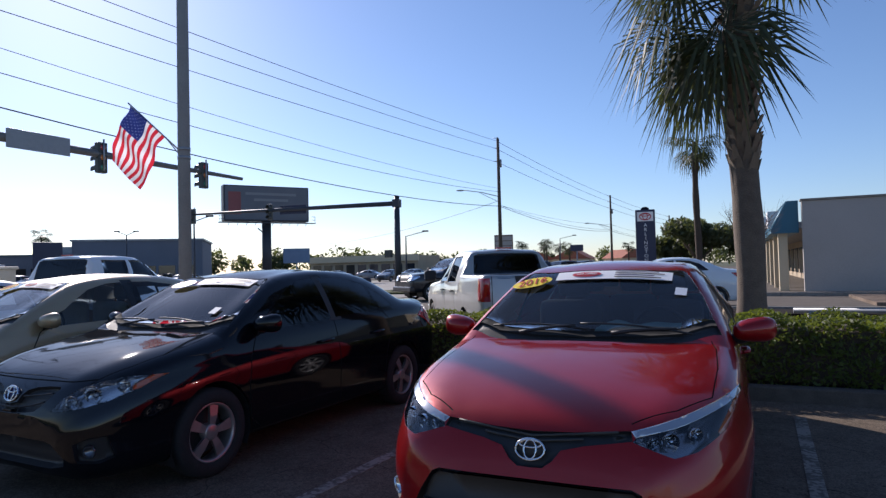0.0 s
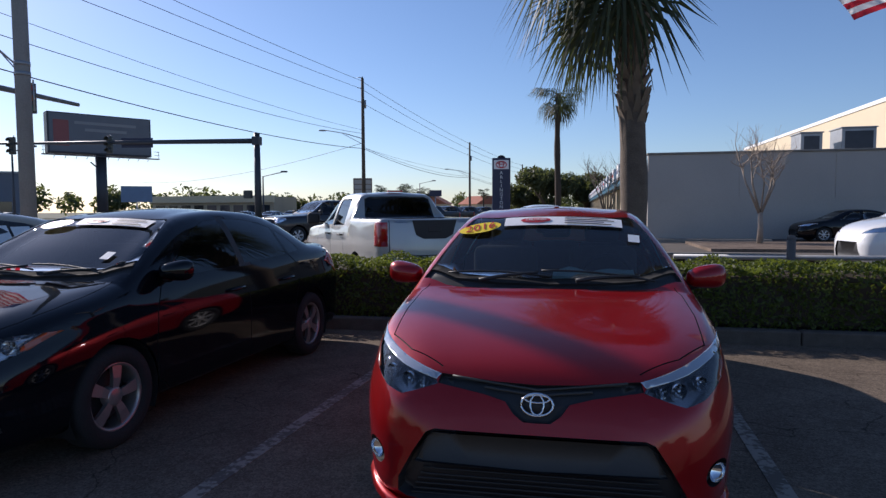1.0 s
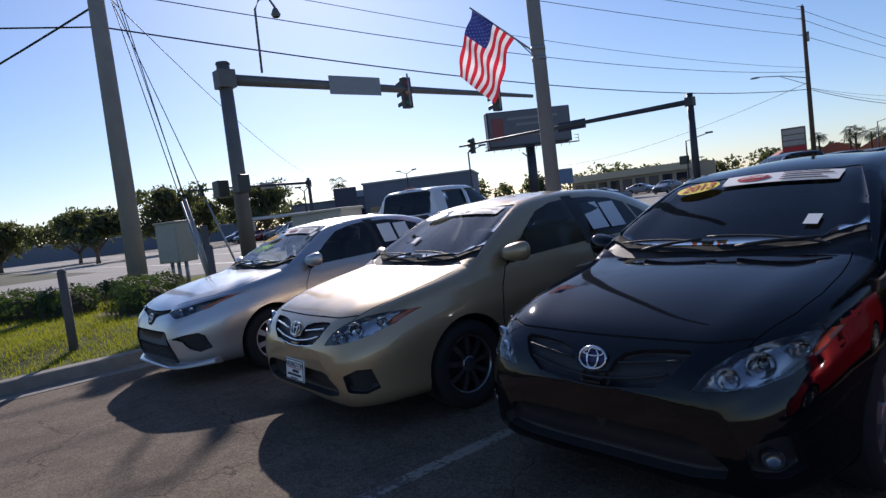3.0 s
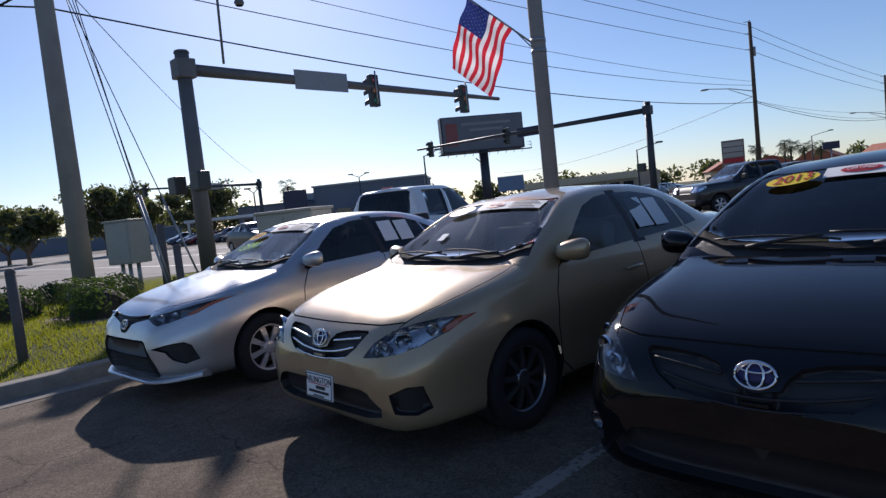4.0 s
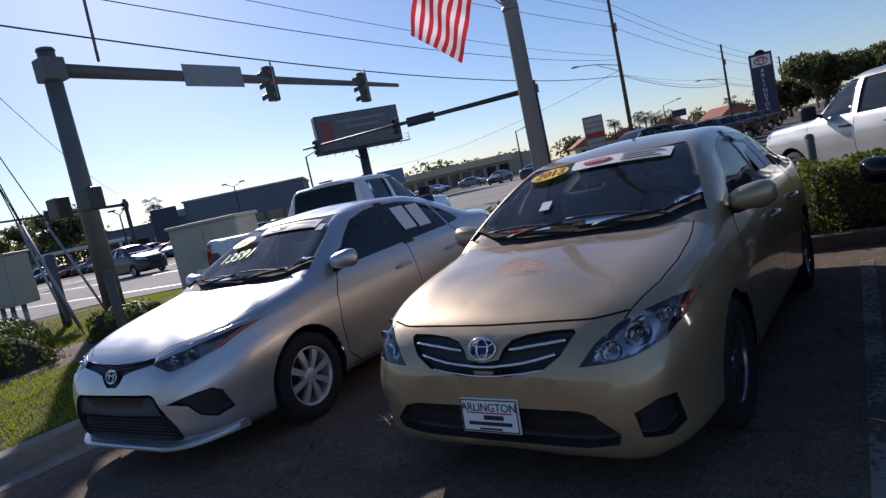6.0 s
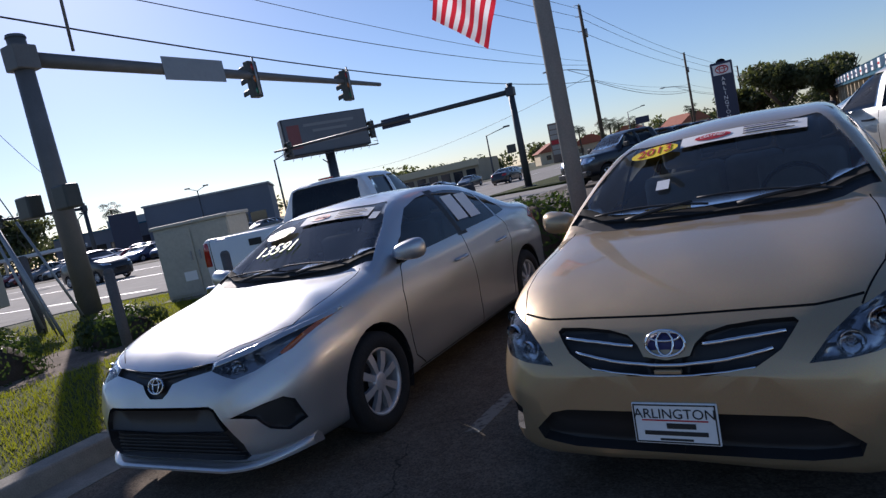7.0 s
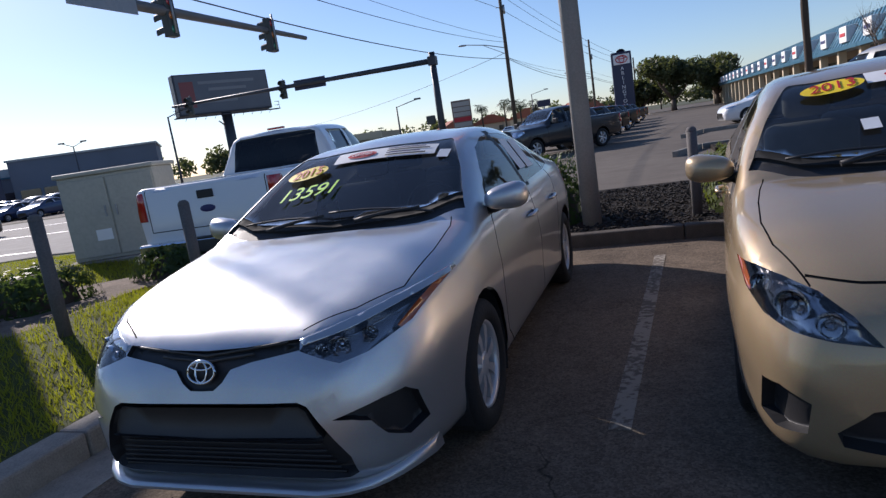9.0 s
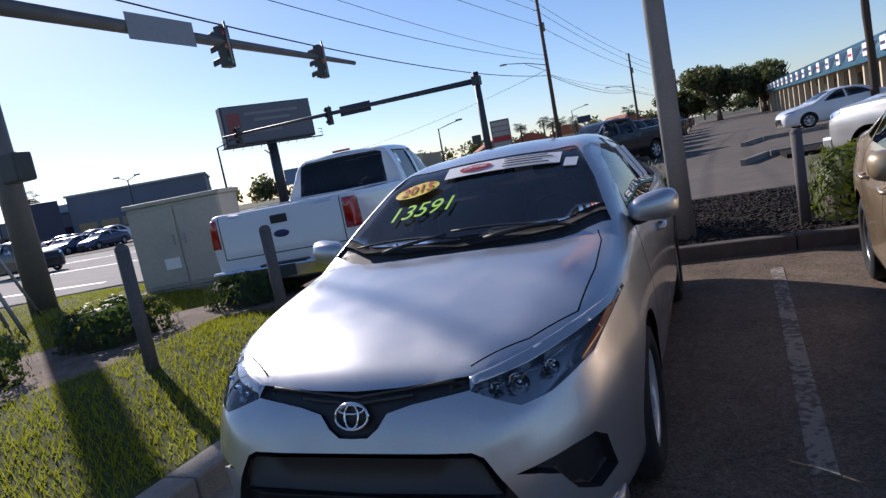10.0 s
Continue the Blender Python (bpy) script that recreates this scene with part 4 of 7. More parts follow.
LAWN = [(-25.0, -30), (-10.62, -30), (-10.62, 6.6), (-11.2, 7.4), (-13.8, 8.4), (-15.4, 10.8), (-16.2, 11.5), (-20.5, 11.5), (-23.2, 10.4), (-24.6, 8.4), (-25.0, 5.0)]
BED = [(-10.3, 8.16), (60, 8.16), (60, 9.3), (-4.6, 9.3), (-5.5, 11.6), (-6.2, 12.2), (-9.2, 12.2), (-10.1, 11.6), (-10.3, 10.5)]
slab("ground", [(-900, -500), (900, -500), (900, 1300), (-900, 1300)], -0.4, -0.03, SOIL, "flat ground reaching to the horizon")
slab("pavement_lot", [(-10.4, -40), (60, -40), (60, 8.0), (-10.4, 8.0)], -0.3, 0.0, ASPHALT, "cracked brown-grey asphalt of the display row")
slab("pavement_aisle", [(-15.2, 7.0), (-10.4, 7.0), (-10.4, 8.0), (60, 8.0), (60, 190), (-15.2, 190)], -0.3, -0.005, AISLE, "grey asphalt of the aisle behind the row")
slab("road", [(-400, 11.3), (-15.2, 11.3), (-15.2, 33), (-400, 33)], -0.3, -0.016, ROADM, "pale concrete road through the crossing")
slab("road_cross", [(-47, -200), (-24.6, -200), (-24.6, 11.3), (-47, 11.3)], -0.3, -0.020, ROADM, "pale street along the corner lawn")
slab("road_far", [(-44, 33), (-21, 33), (-21, 420), (-44, 420)], -0.3, -0.020, ROADM, "pale street running away past the utility poles")
slab("lawn", LAWN, -0.3, 0.13, TURF, "corner lawn soil under the grass")
def lawn_z(x, y):
    """Height of the gently mounded corner lawn."""
    d = 1e9
    for (x0, y0), (x1, y1) in zip(LAWN, LAWN[1:] + LAWN[:1]):
        t = max(0.0, min(1.0, ((x - x0) * (x1 - x0) + (y - y0) * (y1 - y0)) / ((x1 - x0) ** 2 + (y1 - y0) ** 2)))
        d = min(d, math.hypot(x - x0 - t * (x1 - x0), y - y0 - t * (y1 - y0)))
    t = min(1.0, d / 2.0) if inside(LAWN, x, y) else 0.0
    return 0.12 + 0.14 * t * t * (3 - 2 * t)


bm = bmesh.new()
gv = [[bm.verts.new((x, y, lawn_z(x, y))) for y in np.arange(-12, 12.1, 0.4)] for x in np.arange(-25.4, -10.5, 0.4)]
for a, c in zip(gv, gv[1:]):
    for k in range(len(a) - 1):
        x, y = a[k].co.x + 0.2, a[k].co.y + 0.2
        if inside(LAWN, x, y):
            bm.faces.new((a[k], c[k], c[k + 1], a[k + 1])).smooth = True
bmesh.ops.delete(bm, geom=[v for v in bm.verts if not v.link_faces], context="VERTS")
tagged(mesh_ob("lawn_mound", bm, TURF), "gently mounded turf of the corner lawn", kind="structure")
slab("planting_bed", BED, -0.3, 0.12, MULCH, "dark mulch bed behind the parked cars")
slab("verge", [(-20.6, 33.4), (-15.2, 33.4), (-15.2, 190), (-20.6, 190)], -0.3, 0.08, TURF, "grass verge along the far street")
slab("lot_across", [(-140, 34), (-47, 34), (-47, 95), (-140, 95)], -0.3, -0.010, AISLE, "asphalt car lot across the crossing")


# the bed's kerb: less than half as bright as the other kerbs
DARKKERB = ground_mat("darker kerb concrete", (0.105, 0.092, 0.08), 0.35, 1.5, 9.0, 90.0, bump=0.5)


def kerb(name, pts, width, z1, label, material=CONCRETE):
    """A kerb in 3 m lengths along a line of points."""
    ob = thing(name, label, "", kind="structure")
    for (x0, y0), (x1, y1) in zip(pts, pts[1:]):
        d = math.hypot(x1 - x0, y1 - y0)
        n = max(1, round(d / 3.0))
        for i in range(n):
            b = boxed(0.004, 0, -0.2, d / n - 0.004, width, z1, bevel=0.018)
            k = part("kerb_stone", b, material, ob)
            k.matrix_basis = pose(x0 + (x1 - x0) * i / n, y0 + (y1 - y0) * i / n, 0, 0, 0, math.degrees(math.atan2(y1 - y0, x1 - x0)))
    return ob


kerb("kerb_lawn", [(-10.4, 6.6), (-10.4, -9)], -0.22, 0.15, "pale concrete kerb along the lawn")
kerb("kerb_corner", [(-10.4, 6.6), (-11.1, 7.5), (-13.7, 8.5), (-15.3, 10.9), (-16.2, 11.65), (-20.6, 11.65), (-23.3, 10.55), (-24.75, 8.45), (-25.15, 5), (-25.15, -9)], -0.16, 0.15, "concrete kerb round the corner lawn")
kerb("kerb_bed", [(-10.3, 8.0), (21, 8.0)], 0.16, 0.15, "dark concrete kerb before the mulch bed", DARKKERB)
slab("gutter", [(-10.4, -9), (-10.06, -9), (-10.06, 7.0), (-10.4, 7.0)], -0.2, 0.006, CONCRETE, "narrow concrete gutter along the kerb")
kerb("kerb_island", [(-6.9, 18.6), (-6.2, 20.3), (-4.2, 20.6), (6, 20.6)], 0.16, 0.15, "kerb of a planted island")
slab("island_bed", [(-6.0, 18.7), (12, 18.7), (12, 20.6), (-6.0, 20.4)], -0.2, 0.1, MULCH, "mulch on the planted island")
kerb("kerb_island_far", [(-6.4, 26.9), (-5.6, 29.0), (-3.6, 29.4), (8, 29.4)], 0.16, 0.15, "kerb of a planted island")
GRAVEL = ground_mat("leaf litter and gravel", (0.17, 0.13, 0.10), 0.6, 0.8, 5.0, 30.0, bump=1.0)
slab("gravel_strip", [(4.4, 23.5), (40, 23.5), (40, 28.6), (4.4, 28.6)], -0.2, 0.1, GRAVEL, "leaf litter strip before the wall")


def stripe(x0, y0, x1, y1, w, material, z):
    d = Vector((x1 - x0, y1 - y0)).normalized()
    nx, ny = -d.y * w / 2, d.x * w / 2
    ob = slab("parking_line", [(x0 + nx, y0 + ny), (x1 + nx, y1 + ny), (x1 - nx, y1 - ny), (x0 - nx, y0 - ny)], z - 0.02, z, material, "worn white painted parking line", kind="structure")
    return ob


for x0, x1 in ((0.86, 1.03), (-2.12, -1.83), (-4.90, -4.74), (-7.62, -7.42), (3.7, 3.9), (6.5, 6.7)):
    stripe(x0, 3.85 if x0 == -7.62 else 2.5, x1, 7.35, 0.10, LINE, 0.004)
for y in (14.0, 20.2, 26.5):
    stripe(-200, y, -24, y, 0.15, WHITE, -0.010)
for i in range(16):
    stripe(-21.8 - 10, 36 + i * 9, -21.8 - 10, 39 + i * 9, 0.15, WHITE, -0.014)


# ---- plants ----
def leaf_mesh(name, centres, normals, size, material, parent=None, label="", seed=1, jitter=0.8, aspect=1.6):
    """Many small pointed leaves at the given places."""
    rng = np.random.default_rng(seed)
    n = len(centres)
    c, nn = np.asarray(centres, float), np.asarray(normals, float)
    nn = nn + rng.normal(0, jitter, nn.shape)
    nn /= np.linalg.norm(nn, axis=1)[:, None] + 1e-9
    t = np.cross(nn, rng.normal(0, 1, nn.shape))
    t /= np.linalg.norm(t, axis=1)[:, None] + 1e-9
    b = np.cross(nn, t)
    s = size * rng.uniform(0.6, 1.35, (n, 1))
    v = np.stack([c - t * s * aspect / 2, c + b * s / 2 * 0.7, c + t * s * aspect / 2, c - b * s / 2 * 0.7], 1).reshape(-1, 3)
    me = bpy.data.meshes.new(name)
    me.vertices.add(4 * n)
    me.vertices.foreach_set("co", v.ravel())
    me.loops.add(4 * n)
    me.loops.foreach_set("vertex_index", np.arange(4 * n))
    me.polygons.add(n)
    me.polygons.foreach_set("loop_start", np.arange(0, 4 * n, 4))
    me.update(calc_edges=True)
    me.materials.append(material)
    ob = new(name, me)
    if parent:
        ob.parent = parent
    if label:
        ob["label"] = label
    return ob


def leaf_mat(name, col, var=0.5, trans=0.35):
    m = mat(name, col, 0.55, var=var, island=1.2, spec=0.35)
    b = m.node_tree.nodes["Principled BSDF"]
    n, l = m.node_tree.nodes, m.node_tree.links
    tl, mx = n.new("ShaderNodeBsdfTranslucent"), n.new("ShaderNodeMixShader")
    tl.inputs["Color"].default_value = (min(1, col[0] * 2.6), min(1, col[1] * 2.4), col[2] * 1.2, 1)
    mx.inputs[0].default_value = trans
    l.new(b.outputs[0], mx.inputs[1])
    l.new(tl.outputs[0], mx.inputs[2])
    l.new(mx.outputs[0], n["Material Output"].inputs["Surface"])
    return m


HEDGE = leaf_mat("hedge leaves", (0.075, 0.10, 0.02))
BUSH = leaf_mat("bush leaves", (0.035, 0.06, 0.018))
TREE = leaf_mat("tree leaves", (0.065, 0.08, 0.04), trans=0.35)
GRASS = leaf_mat("grass blades", (0.125, 0.145, 0.015), trans=0.5)
PALM = leaf_mat("palm fronds", (0.045, 0.058, 0.030), trans=0.2)
DRYPALM = mat("dry palm boots", (0.20, 0.155, 0.11), 0.9, var=0.4, scale=10, fine=80, bump=0.6, island=1.0)
BARK = mat("bark", (0.13, 0.10, 0.075), 0.9, var=0.35, scale=6, fine=60, bump=0.8)
PALEBARK = mat("pale bark", (0.30, 0.24, 0.19), 0.8, var=0.3, scale=6, fine=60, bump=0.4)
TWIG = mat("twigs", (0.07, 0.05, 0.035), 0.95, var=0.3)


def hedge(name, label, x0, x1, y0, y1, z0, z1, density, seed, leaf=0.05, material=None):
    """A clipped hedge: uneven skin of leaves over twigs."""
    ob = thing(name, label, "hedge")
    rng = np.random.default_rng(seed)
    A = [((x1 - x0) * (y1 - y0), 2), ((x1 - x0) * (z1 - z0), 1), ((x1 - x0) * (z1 - z0), 4), ((y1 - y0) * (z1 - z0), 0), ((y1 - y0) * (z1 - z0), 3)]
    P, N = [], []
    for area, k in A:
        n = int(area * density * (1.0 if k in (1, 2) else 0.6))
        u, v = rng.random(n), rng.random(n)
        dep = rng.exponential(0.035, n) - 0.03
        if k == 2:
            x, y = x0 + u * (x1 - x0), y0 + v * (y1 - y0)
            lump = 0.05 * np.sin(x * 3.1 + seed) * np.sin(y * 4 + x * 1.3) + 0.04 * np.sin(x * 9.3)
            p, q = np.stack([x, y, z1 + lump - dep], 1), (0, 0, 1)
        elif k in (1, 4):
            x, z = x0 + u * (x1 - x0), z0 + v * (z1 - z0 + 0.03)
            lump = 0.05 * np.sin(x * 2.7 + seed) * np.sin(z * 7) + 0.03 * np.sin(x * 11)
            yy = (y0 - lump + dep) if k == 1 else (y1 + lump - dep)
            p, q = np.stack([x, yy, z], 1), (0, -1 if k == 1 else 1, 0)
        else:
            y, z = y0 + u * (y1 - y0), z0 + v * (z1 - z0)
            p, q = np.stack([(x0 + dep) if k == 3 else (x1 - dep), y, z], 1), (-1 if k == 3 else 1, 0, 0)
        P.append(p)
        N.append(np.tile(q, (n, 1)))
    lf = leaf_mesh("leaves", np.concatenate(P), np.concatenate(N), leaf, material or HEDGE, ob, seed=seed)
    lf["kind"] = "stuff"
    b = boxed(x0 + 0.10, y0 + 0.10, z0, x1 - 0.10, y1 - 0.10, z1 - 0.09, bevel=0.05)
    part("twig_core", b, TWIG, ob)
    return ob


def bush(name, label, at, rx, ry, h, count, seed, leaf=0.045, material=None, group="low bushes", flat=0.55):
    """A rounded shrub of many leaves."""
    ob = thing(name, label, "bush", at, group=group)
    rng = np.random.default_rng(seed)
    d = rng.normal(0, 1, (count, 3))
    d /= np.linalg.norm(d, axis=1)[:, None]
    d[:, 2] = np.abs(d[:, 2]) * 1.0 - 0.12
    r = 1 - rng.exponential(0.07, count)
    lump = 1 + 0.10 * np.sin(d[:, 0] * 5 + seed) * np.sin(d[:, 1] * 6 + 1) + 0.06 * np.sin(d[:, 0] * 13 + d[:, 2] * 9)
    sq = np.sign(d) * np.abs(d) ** flat
    p = sq * (r * lump)[:, None] * np.array([rx, ry, h])
    p[:, 2] = np.maximum(p[:, 2], 0.02)
    lf = leaf_mesh("leaves", p, d, leaf, material or BUSH, ob, seed=seed)
    lf["kind"] = "stuff"
    b = bmesh.new()
    bmesh.ops.create_icosphere(b, subdivisions=3, radius=1.0, matrix=Matrix.Diagonal((rx * 0.8, ry * 0.8, h * 0.8, 1)))
    part("twig_core", b, TWIG, ob)
    return ob


def tree(name, label, at, height, spread, count, seed, leaf=0.25, bare=False, trunk_r=0.18, material=None, clumps=26, bark=None, group=""):
    """A tapered trunk with forked limbs and a crown of leaf clumps with gaps."""
    ob = thing(name, label, "tree", at, group=group)
    rng = random.Random(seed)
    b = bmesh.new()
    fork = height * (0.22 if not bare else 0.28)
    tube(b, [(0, 0, -0.05), (0.03, 0.02, fork * 0.5), (0, 0, fork)], [trunk_r * 1.25, trunk_r, trunk_r * 0.85], 9)
    part("trunk", b, bark or BARK, ob)
    tips = []
    lb = bmesh.new()
    for i in range(7 if not bare else 6):
        a = i * math.tau / 6.5 + rng.uniform(-0.4, 0.4)
        o = rng.uniform(0.3, 1.0)
        end = Vector((math.cos(a) * spread * 0.42 * o, math.sin(a) * spread * 0.42 * o, height * rng.uniform(0.62, 0.92)))
        mid = end * 0.5 + Vector((rng.uniform(-.1, .1) * spread, rng.uniform(-.1, .1) * spread, fork * 0.5))
        tube(lb, [(0, 0, fork * 0.9), mid, end], [trunk_r * 0.55, trunk_r * 0.38, trunk_r * 0.14], 6)
        tips.append(end)
        for j in range(4 if not bare else 9):
            st = mid.lerp(end, rng.uniform(0.1, 1.0))
            dirn = Vector((rng.uniform(-1, 1), rng.uniform(-1, 1), rng.uniform(0.3, 1.2))).normalized()
            e2 = st + dirn * height * rng.uniform(0.10, 0.24)
            tube(lb, [st, st.lerp(e2, 0.5) + Vector((rng.uniform(-.05, .05), rng.uniform(-.05, .05), 0)) * height * .3, e2], [trunk_r * 0.2, trunk_r * 0.12, trunk_r * 0.05], 4, False)
            if bare:
                for _ in range(4):
                    e3 = e2 + Vector((rng.uniform(-.7, .7), rng.uniform(-.7, .7), rng.uniform(.2, 1.0))) * height * 0.11
                    tube(lb, [st.lerp(e2, rng.uniform(.4, 1)), e3], [trunk_r * 0.06, trunk_r * 0.03], 3, False)
            tips.append(e2)
    part("branching", lb, bark or BARK, ob)
    if not bare:
        nr = np.random.default_rng(seed)
        P, N = [], []
        for k in range(clumps):
            c = np.array(tips[k % len(tips)]) + nr.normal(0, 0.09, 3) * spread
            c[2] = min(max(c[2], height * 0.3), height * 0.93)
            n = count // clumps
            d = nr.normal(0, 1, (n, 3))
            d /= np.linalg.norm(d, axis=1)[:, None]
            rad = spread * nr.uniform(0.11, 0.20)
            P.append(c + d * (rad * nr.uniform(0.35, 1.0, (n, 1))) * np.array([1, 1, 0.75]))
            N.append(d)
        lf = leaf_mesh("crown", np.concatenate(P), np.concatenate(N), leaf, material or TREE, ob, seed=seed)
        lf["kind"] = "stuff"
    return ob


def palm(name, label, at, trunk_h, r0, fronds, frond_len, seed, boots=True, ragged=False, blown=False):
    """A cabbage palm: booted trunk, hanging fan fronds of many leaflets."""
    ob = thing(name, label, "palm tree", at)
    rng = random.Random(seed)
    b = bmesh.new()
    n = 14
    tube(b, [(0.03 * math.sin(i * 0.5), 0.02 * math.cos(i * 0.7), trunk_h * i / n - 0.05 * (i == 0)) for i in range(n + 1)], [r0 * (1.12 if i < 2 else 1.0 + 0.05 * math.sin(i * 1.7)) * (0.9 if i > 9 else 1) for i in range(n + 1)], 18)
    part("trunk", b, BARK if boots else TWIG, ob, "fibrous grey-brown trunk")
    if boots:
        bb = bmesh.new()
        rows_ = 22
        for i in range(rows_):
            z = trunk_h * (0.50 + 0.49 * i / rows_)
            for k in range(7):
                a = (k + 0.5 * (i % 2)) * math.tau / 7 + rng.uniform(-0.12, 0.12)
                ca, sa = math.cos(a), math.sin(a)
                w = rng.uniform(0.055, 0.085)
                out = rng.uniform(0.07, 0.17) * (0.7 + 0.6 * i / rows_)
                h = rng.uniform(0.16, 0.30)
                p0 = Vector((ca * r0 * 0.88, sa * r0 * 0.88, z))
                t = Vector((-sa, ca, 0))
                o = Vector((ca, sa, 0))
                q = [p0 - t * w, p0 + t * w, p0 + o * out + t * w * 0.42 + Vector((0, 0, h)), p0 + o * out - t * w * 0.42 + Vector((0, 0, h))]
                vs = [bb.verts.new(x) for x in q] + [bb.verts.new(x - o * 0.035 - Vector((0, 0, .02))) for x in q]
                for f in ((0, 1, 2, 3), (7, 6, 5, 4), (0, 4, 5, 1), (1, 5, 6, 2), (2, 6, 7, 3), (3, 7, 4, 0)):
                    bb.faces.new([vs[j] for j in f])
        o = part("leaf_stub_sheath", bb, DRYPALM, ob, "old split leaf bases")
        o["kind"] = "stuff"
    for i in range(fronds):
        a = i * 2.399 + rng.uniform(-0.3, 0.3)
        tilt = rng.uniform(-0.75, 0.95) if not ragged else rng.uniform(-0.9, 0.5)
        if blown:
            tilt = rng.uniform(-0.85, 0.6) if math.cos(a) < -0.1 else rng.uniform(0.5, 1.3)
        fb = bmesh.new()
        L1 = frond_len * rng.uniform(0.42, 0.58)
        ca, sa = math.cos(a), math.sin(a)
        base = Vector((0, 0, trunk_h - 0.05))
        el = tilt
        p1 = base + Vector((ca * math.cos(el), sa * math.cos(el), math.sin(el))) * L1 * 0.5
        p2 = p1 + Vector((ca * math.cos(el - 0.45), sa * math.cos(el - 0.45), math.sin(el - 0.45))) * L1 * 0.5
        tube(fb, [base, p1, p2], [0.022, 0.017, 0.012], 5, False)
        d = (p2 - p1).normalized()
        sd = d.cross(Vector((0, 0, 1))).normalized()
        upv = sd.cross(d)
        m = 34
        for k in range(m):
            th = (k / (m - 1) - 0.5) * radians(235)
            dl = (d * math.cos(th) + sd * math.sin(th)).normalized()
            ll = frond_len * 0.62 * (0.72 + 0.28 * math.cos(th * 0.7)) * rng.uniform(0.85, 1.1)
            w = 0.020 * (1.2 if frond_len > 1.4 else 1)
            wv = (dl.cross(upv)).normalized() * w
            q0 = p2
            fold = upv * 0.05 * (1 if k % 2 else -1)
            q1 = p2 + dl * ll * 0.55 + fold + upv * 0.10 * math.cos(th)
            q2 = p2 + dl * ll * rng.uniform(0.9, 1.0) - Vector((0, 0, ll * rng.uniform(0.18, 0.50)))
            v = [fb.verts.new(x) for x in (q0, q1 + wv, q1 - wv, q2)]
            fb.faces.new((v[0], v[1], v[2]))
            fb.faces.new((v[2], v[1], v[3]))
        part("frond", fb, PALM, ob)
    return ob


hedge("hedge", "clipped green hedge behind the parked cars", -5.2, 9.5, 8.28, 9.15, 0.12, 0.79, 1700, 3, 0.037)
hedge("hedge", "clipped green hedge behind the parked cars", 9.5, 20.0, 8.28, 9.15, 0.12, 0.79, 700, 4, 0.045)
bush("bush", "leafy bush at the end of the mulch bed", (-6.25, 9.15, 0.12), 0.62, 0.6, 0.78, 2600, 5, 0.055, HEDGE)
bush("bush", "dark leafy bush behind the light pole", (-9.0, 9.4, 0.12), 0.75, 0.6, 0.92, 2800, 6, 0.05, BUSH)
for i, (x, y, r, h) in enumerate(((-13.95, 6.05, 0.52, 0.48), (-13.1, 7.35, 0.48, 0.5), (-14.2, 4.45, 0.6, 0.58), (-16.2, 3.6, 0.62, 0.6), (-15.9, 4.9, 0.6, 0.6), (-18.3, 2.8, 0.7, 0.62), (-17.2, 5.6, 0.6, 0.55), (-17.0, 3.0, 0.6, 0.55), (-18.6, 5.2, 0.6, 0.5))):
    bush("bush", "low dark clipped bush on the lawn", (x, y, lawn_z(x, y) - 0.02), r, r, h, 2200, 20 + i)
# mulch rings under the bushes
slab("mulch_patch", [(-15.2, 3.7), (-13.2, 3.8), (-12.9, 5.2), (-13.0, 6.6), (-12.0, 7.2), (-12.9, 7.95), (-14.5, 6.9), (-15.0, 5.4)], 0.1, 0.262, GRAVEL, "bark mulch round the lawn bushes")

# grass blades on the lawn near the walk
rng = np.random.default_rng(11)
gx = rng.uniform(-21, -10.66, 150000)
gy = rng.uniform(0.2, 11.0, 150000)
keepg = np.array([inside(LAWN, x, y) for x, y in zip(gx, gy)]) & (rng.random(150000) < np.clip(1.35 - (-10.6 - gx) / 9.0, 0.16, 1.0))
patch = np.sin(gx * 2.1) * np.sin(gy * 1.7 + gx) + 0.5 * np.sin(gx * 5.3 + gy * 3.9)
keepg &= rng.random(150000) < np.clip(0.75 + 0.25 * patch, 0.2, 1)
for poly in ([(-15.0, 3.8), (-13.2, 3.9), (-12.95, 5.2), (-13.0, 6.6), (-12.1, 7.2), (-12.9, 7.9), (-14.4, 6.9), (-14.9, 5.4)],):
    keepg &= ~np.array([inside(poly, x, y) for x, y in zip(gx, gy)])
gx, gy = gx[keepg], gy[keepg]
n = len(gx)
ang, hh = rng.uniform(0, math.tau, n), rng.uniform(0.03, 0.085, n)
lean = rng.uniform(0.01, 0.055, n)
la = rng.uniform(0, math.tau, n)
wv = np.stack([np.cos(ang), np.sin(ang), 0 * ang], 1) * 0.0055
p0 = np.stack([gx, gy, np.array([lawn_z(x, y) for x, y in zip(gx, gy)]) - 0.005], 1)
tip = p0 + np.stack([np.cos(la) * lean, np.sin(la) * lean, hh], 1)
vv = np.stack([p0 - wv, p0 + wv, tip], 1).reshape(-1, 3)
gm = bpy.data.meshes.new("grass")
gm.from_pydata([], [], [])
gm.vertices.add(3 * n)
gm.vertices.foreach_set("co", vv.ravel())
gm.loops.add(3 * n)
gm.loops.foreach_set("vertex_index", np.arange(3 * n))
gm.polygons.add(n)
gm.polygons.foreach_set("loop_start", np.arange(0, 3 * n, 3))
gm.update(calc_edges=True)
gm.materials.append(GRASS)
tagged(new("grass", gm), "sunlit yellow-green lawn grass blades", "grass", kind="stuff")

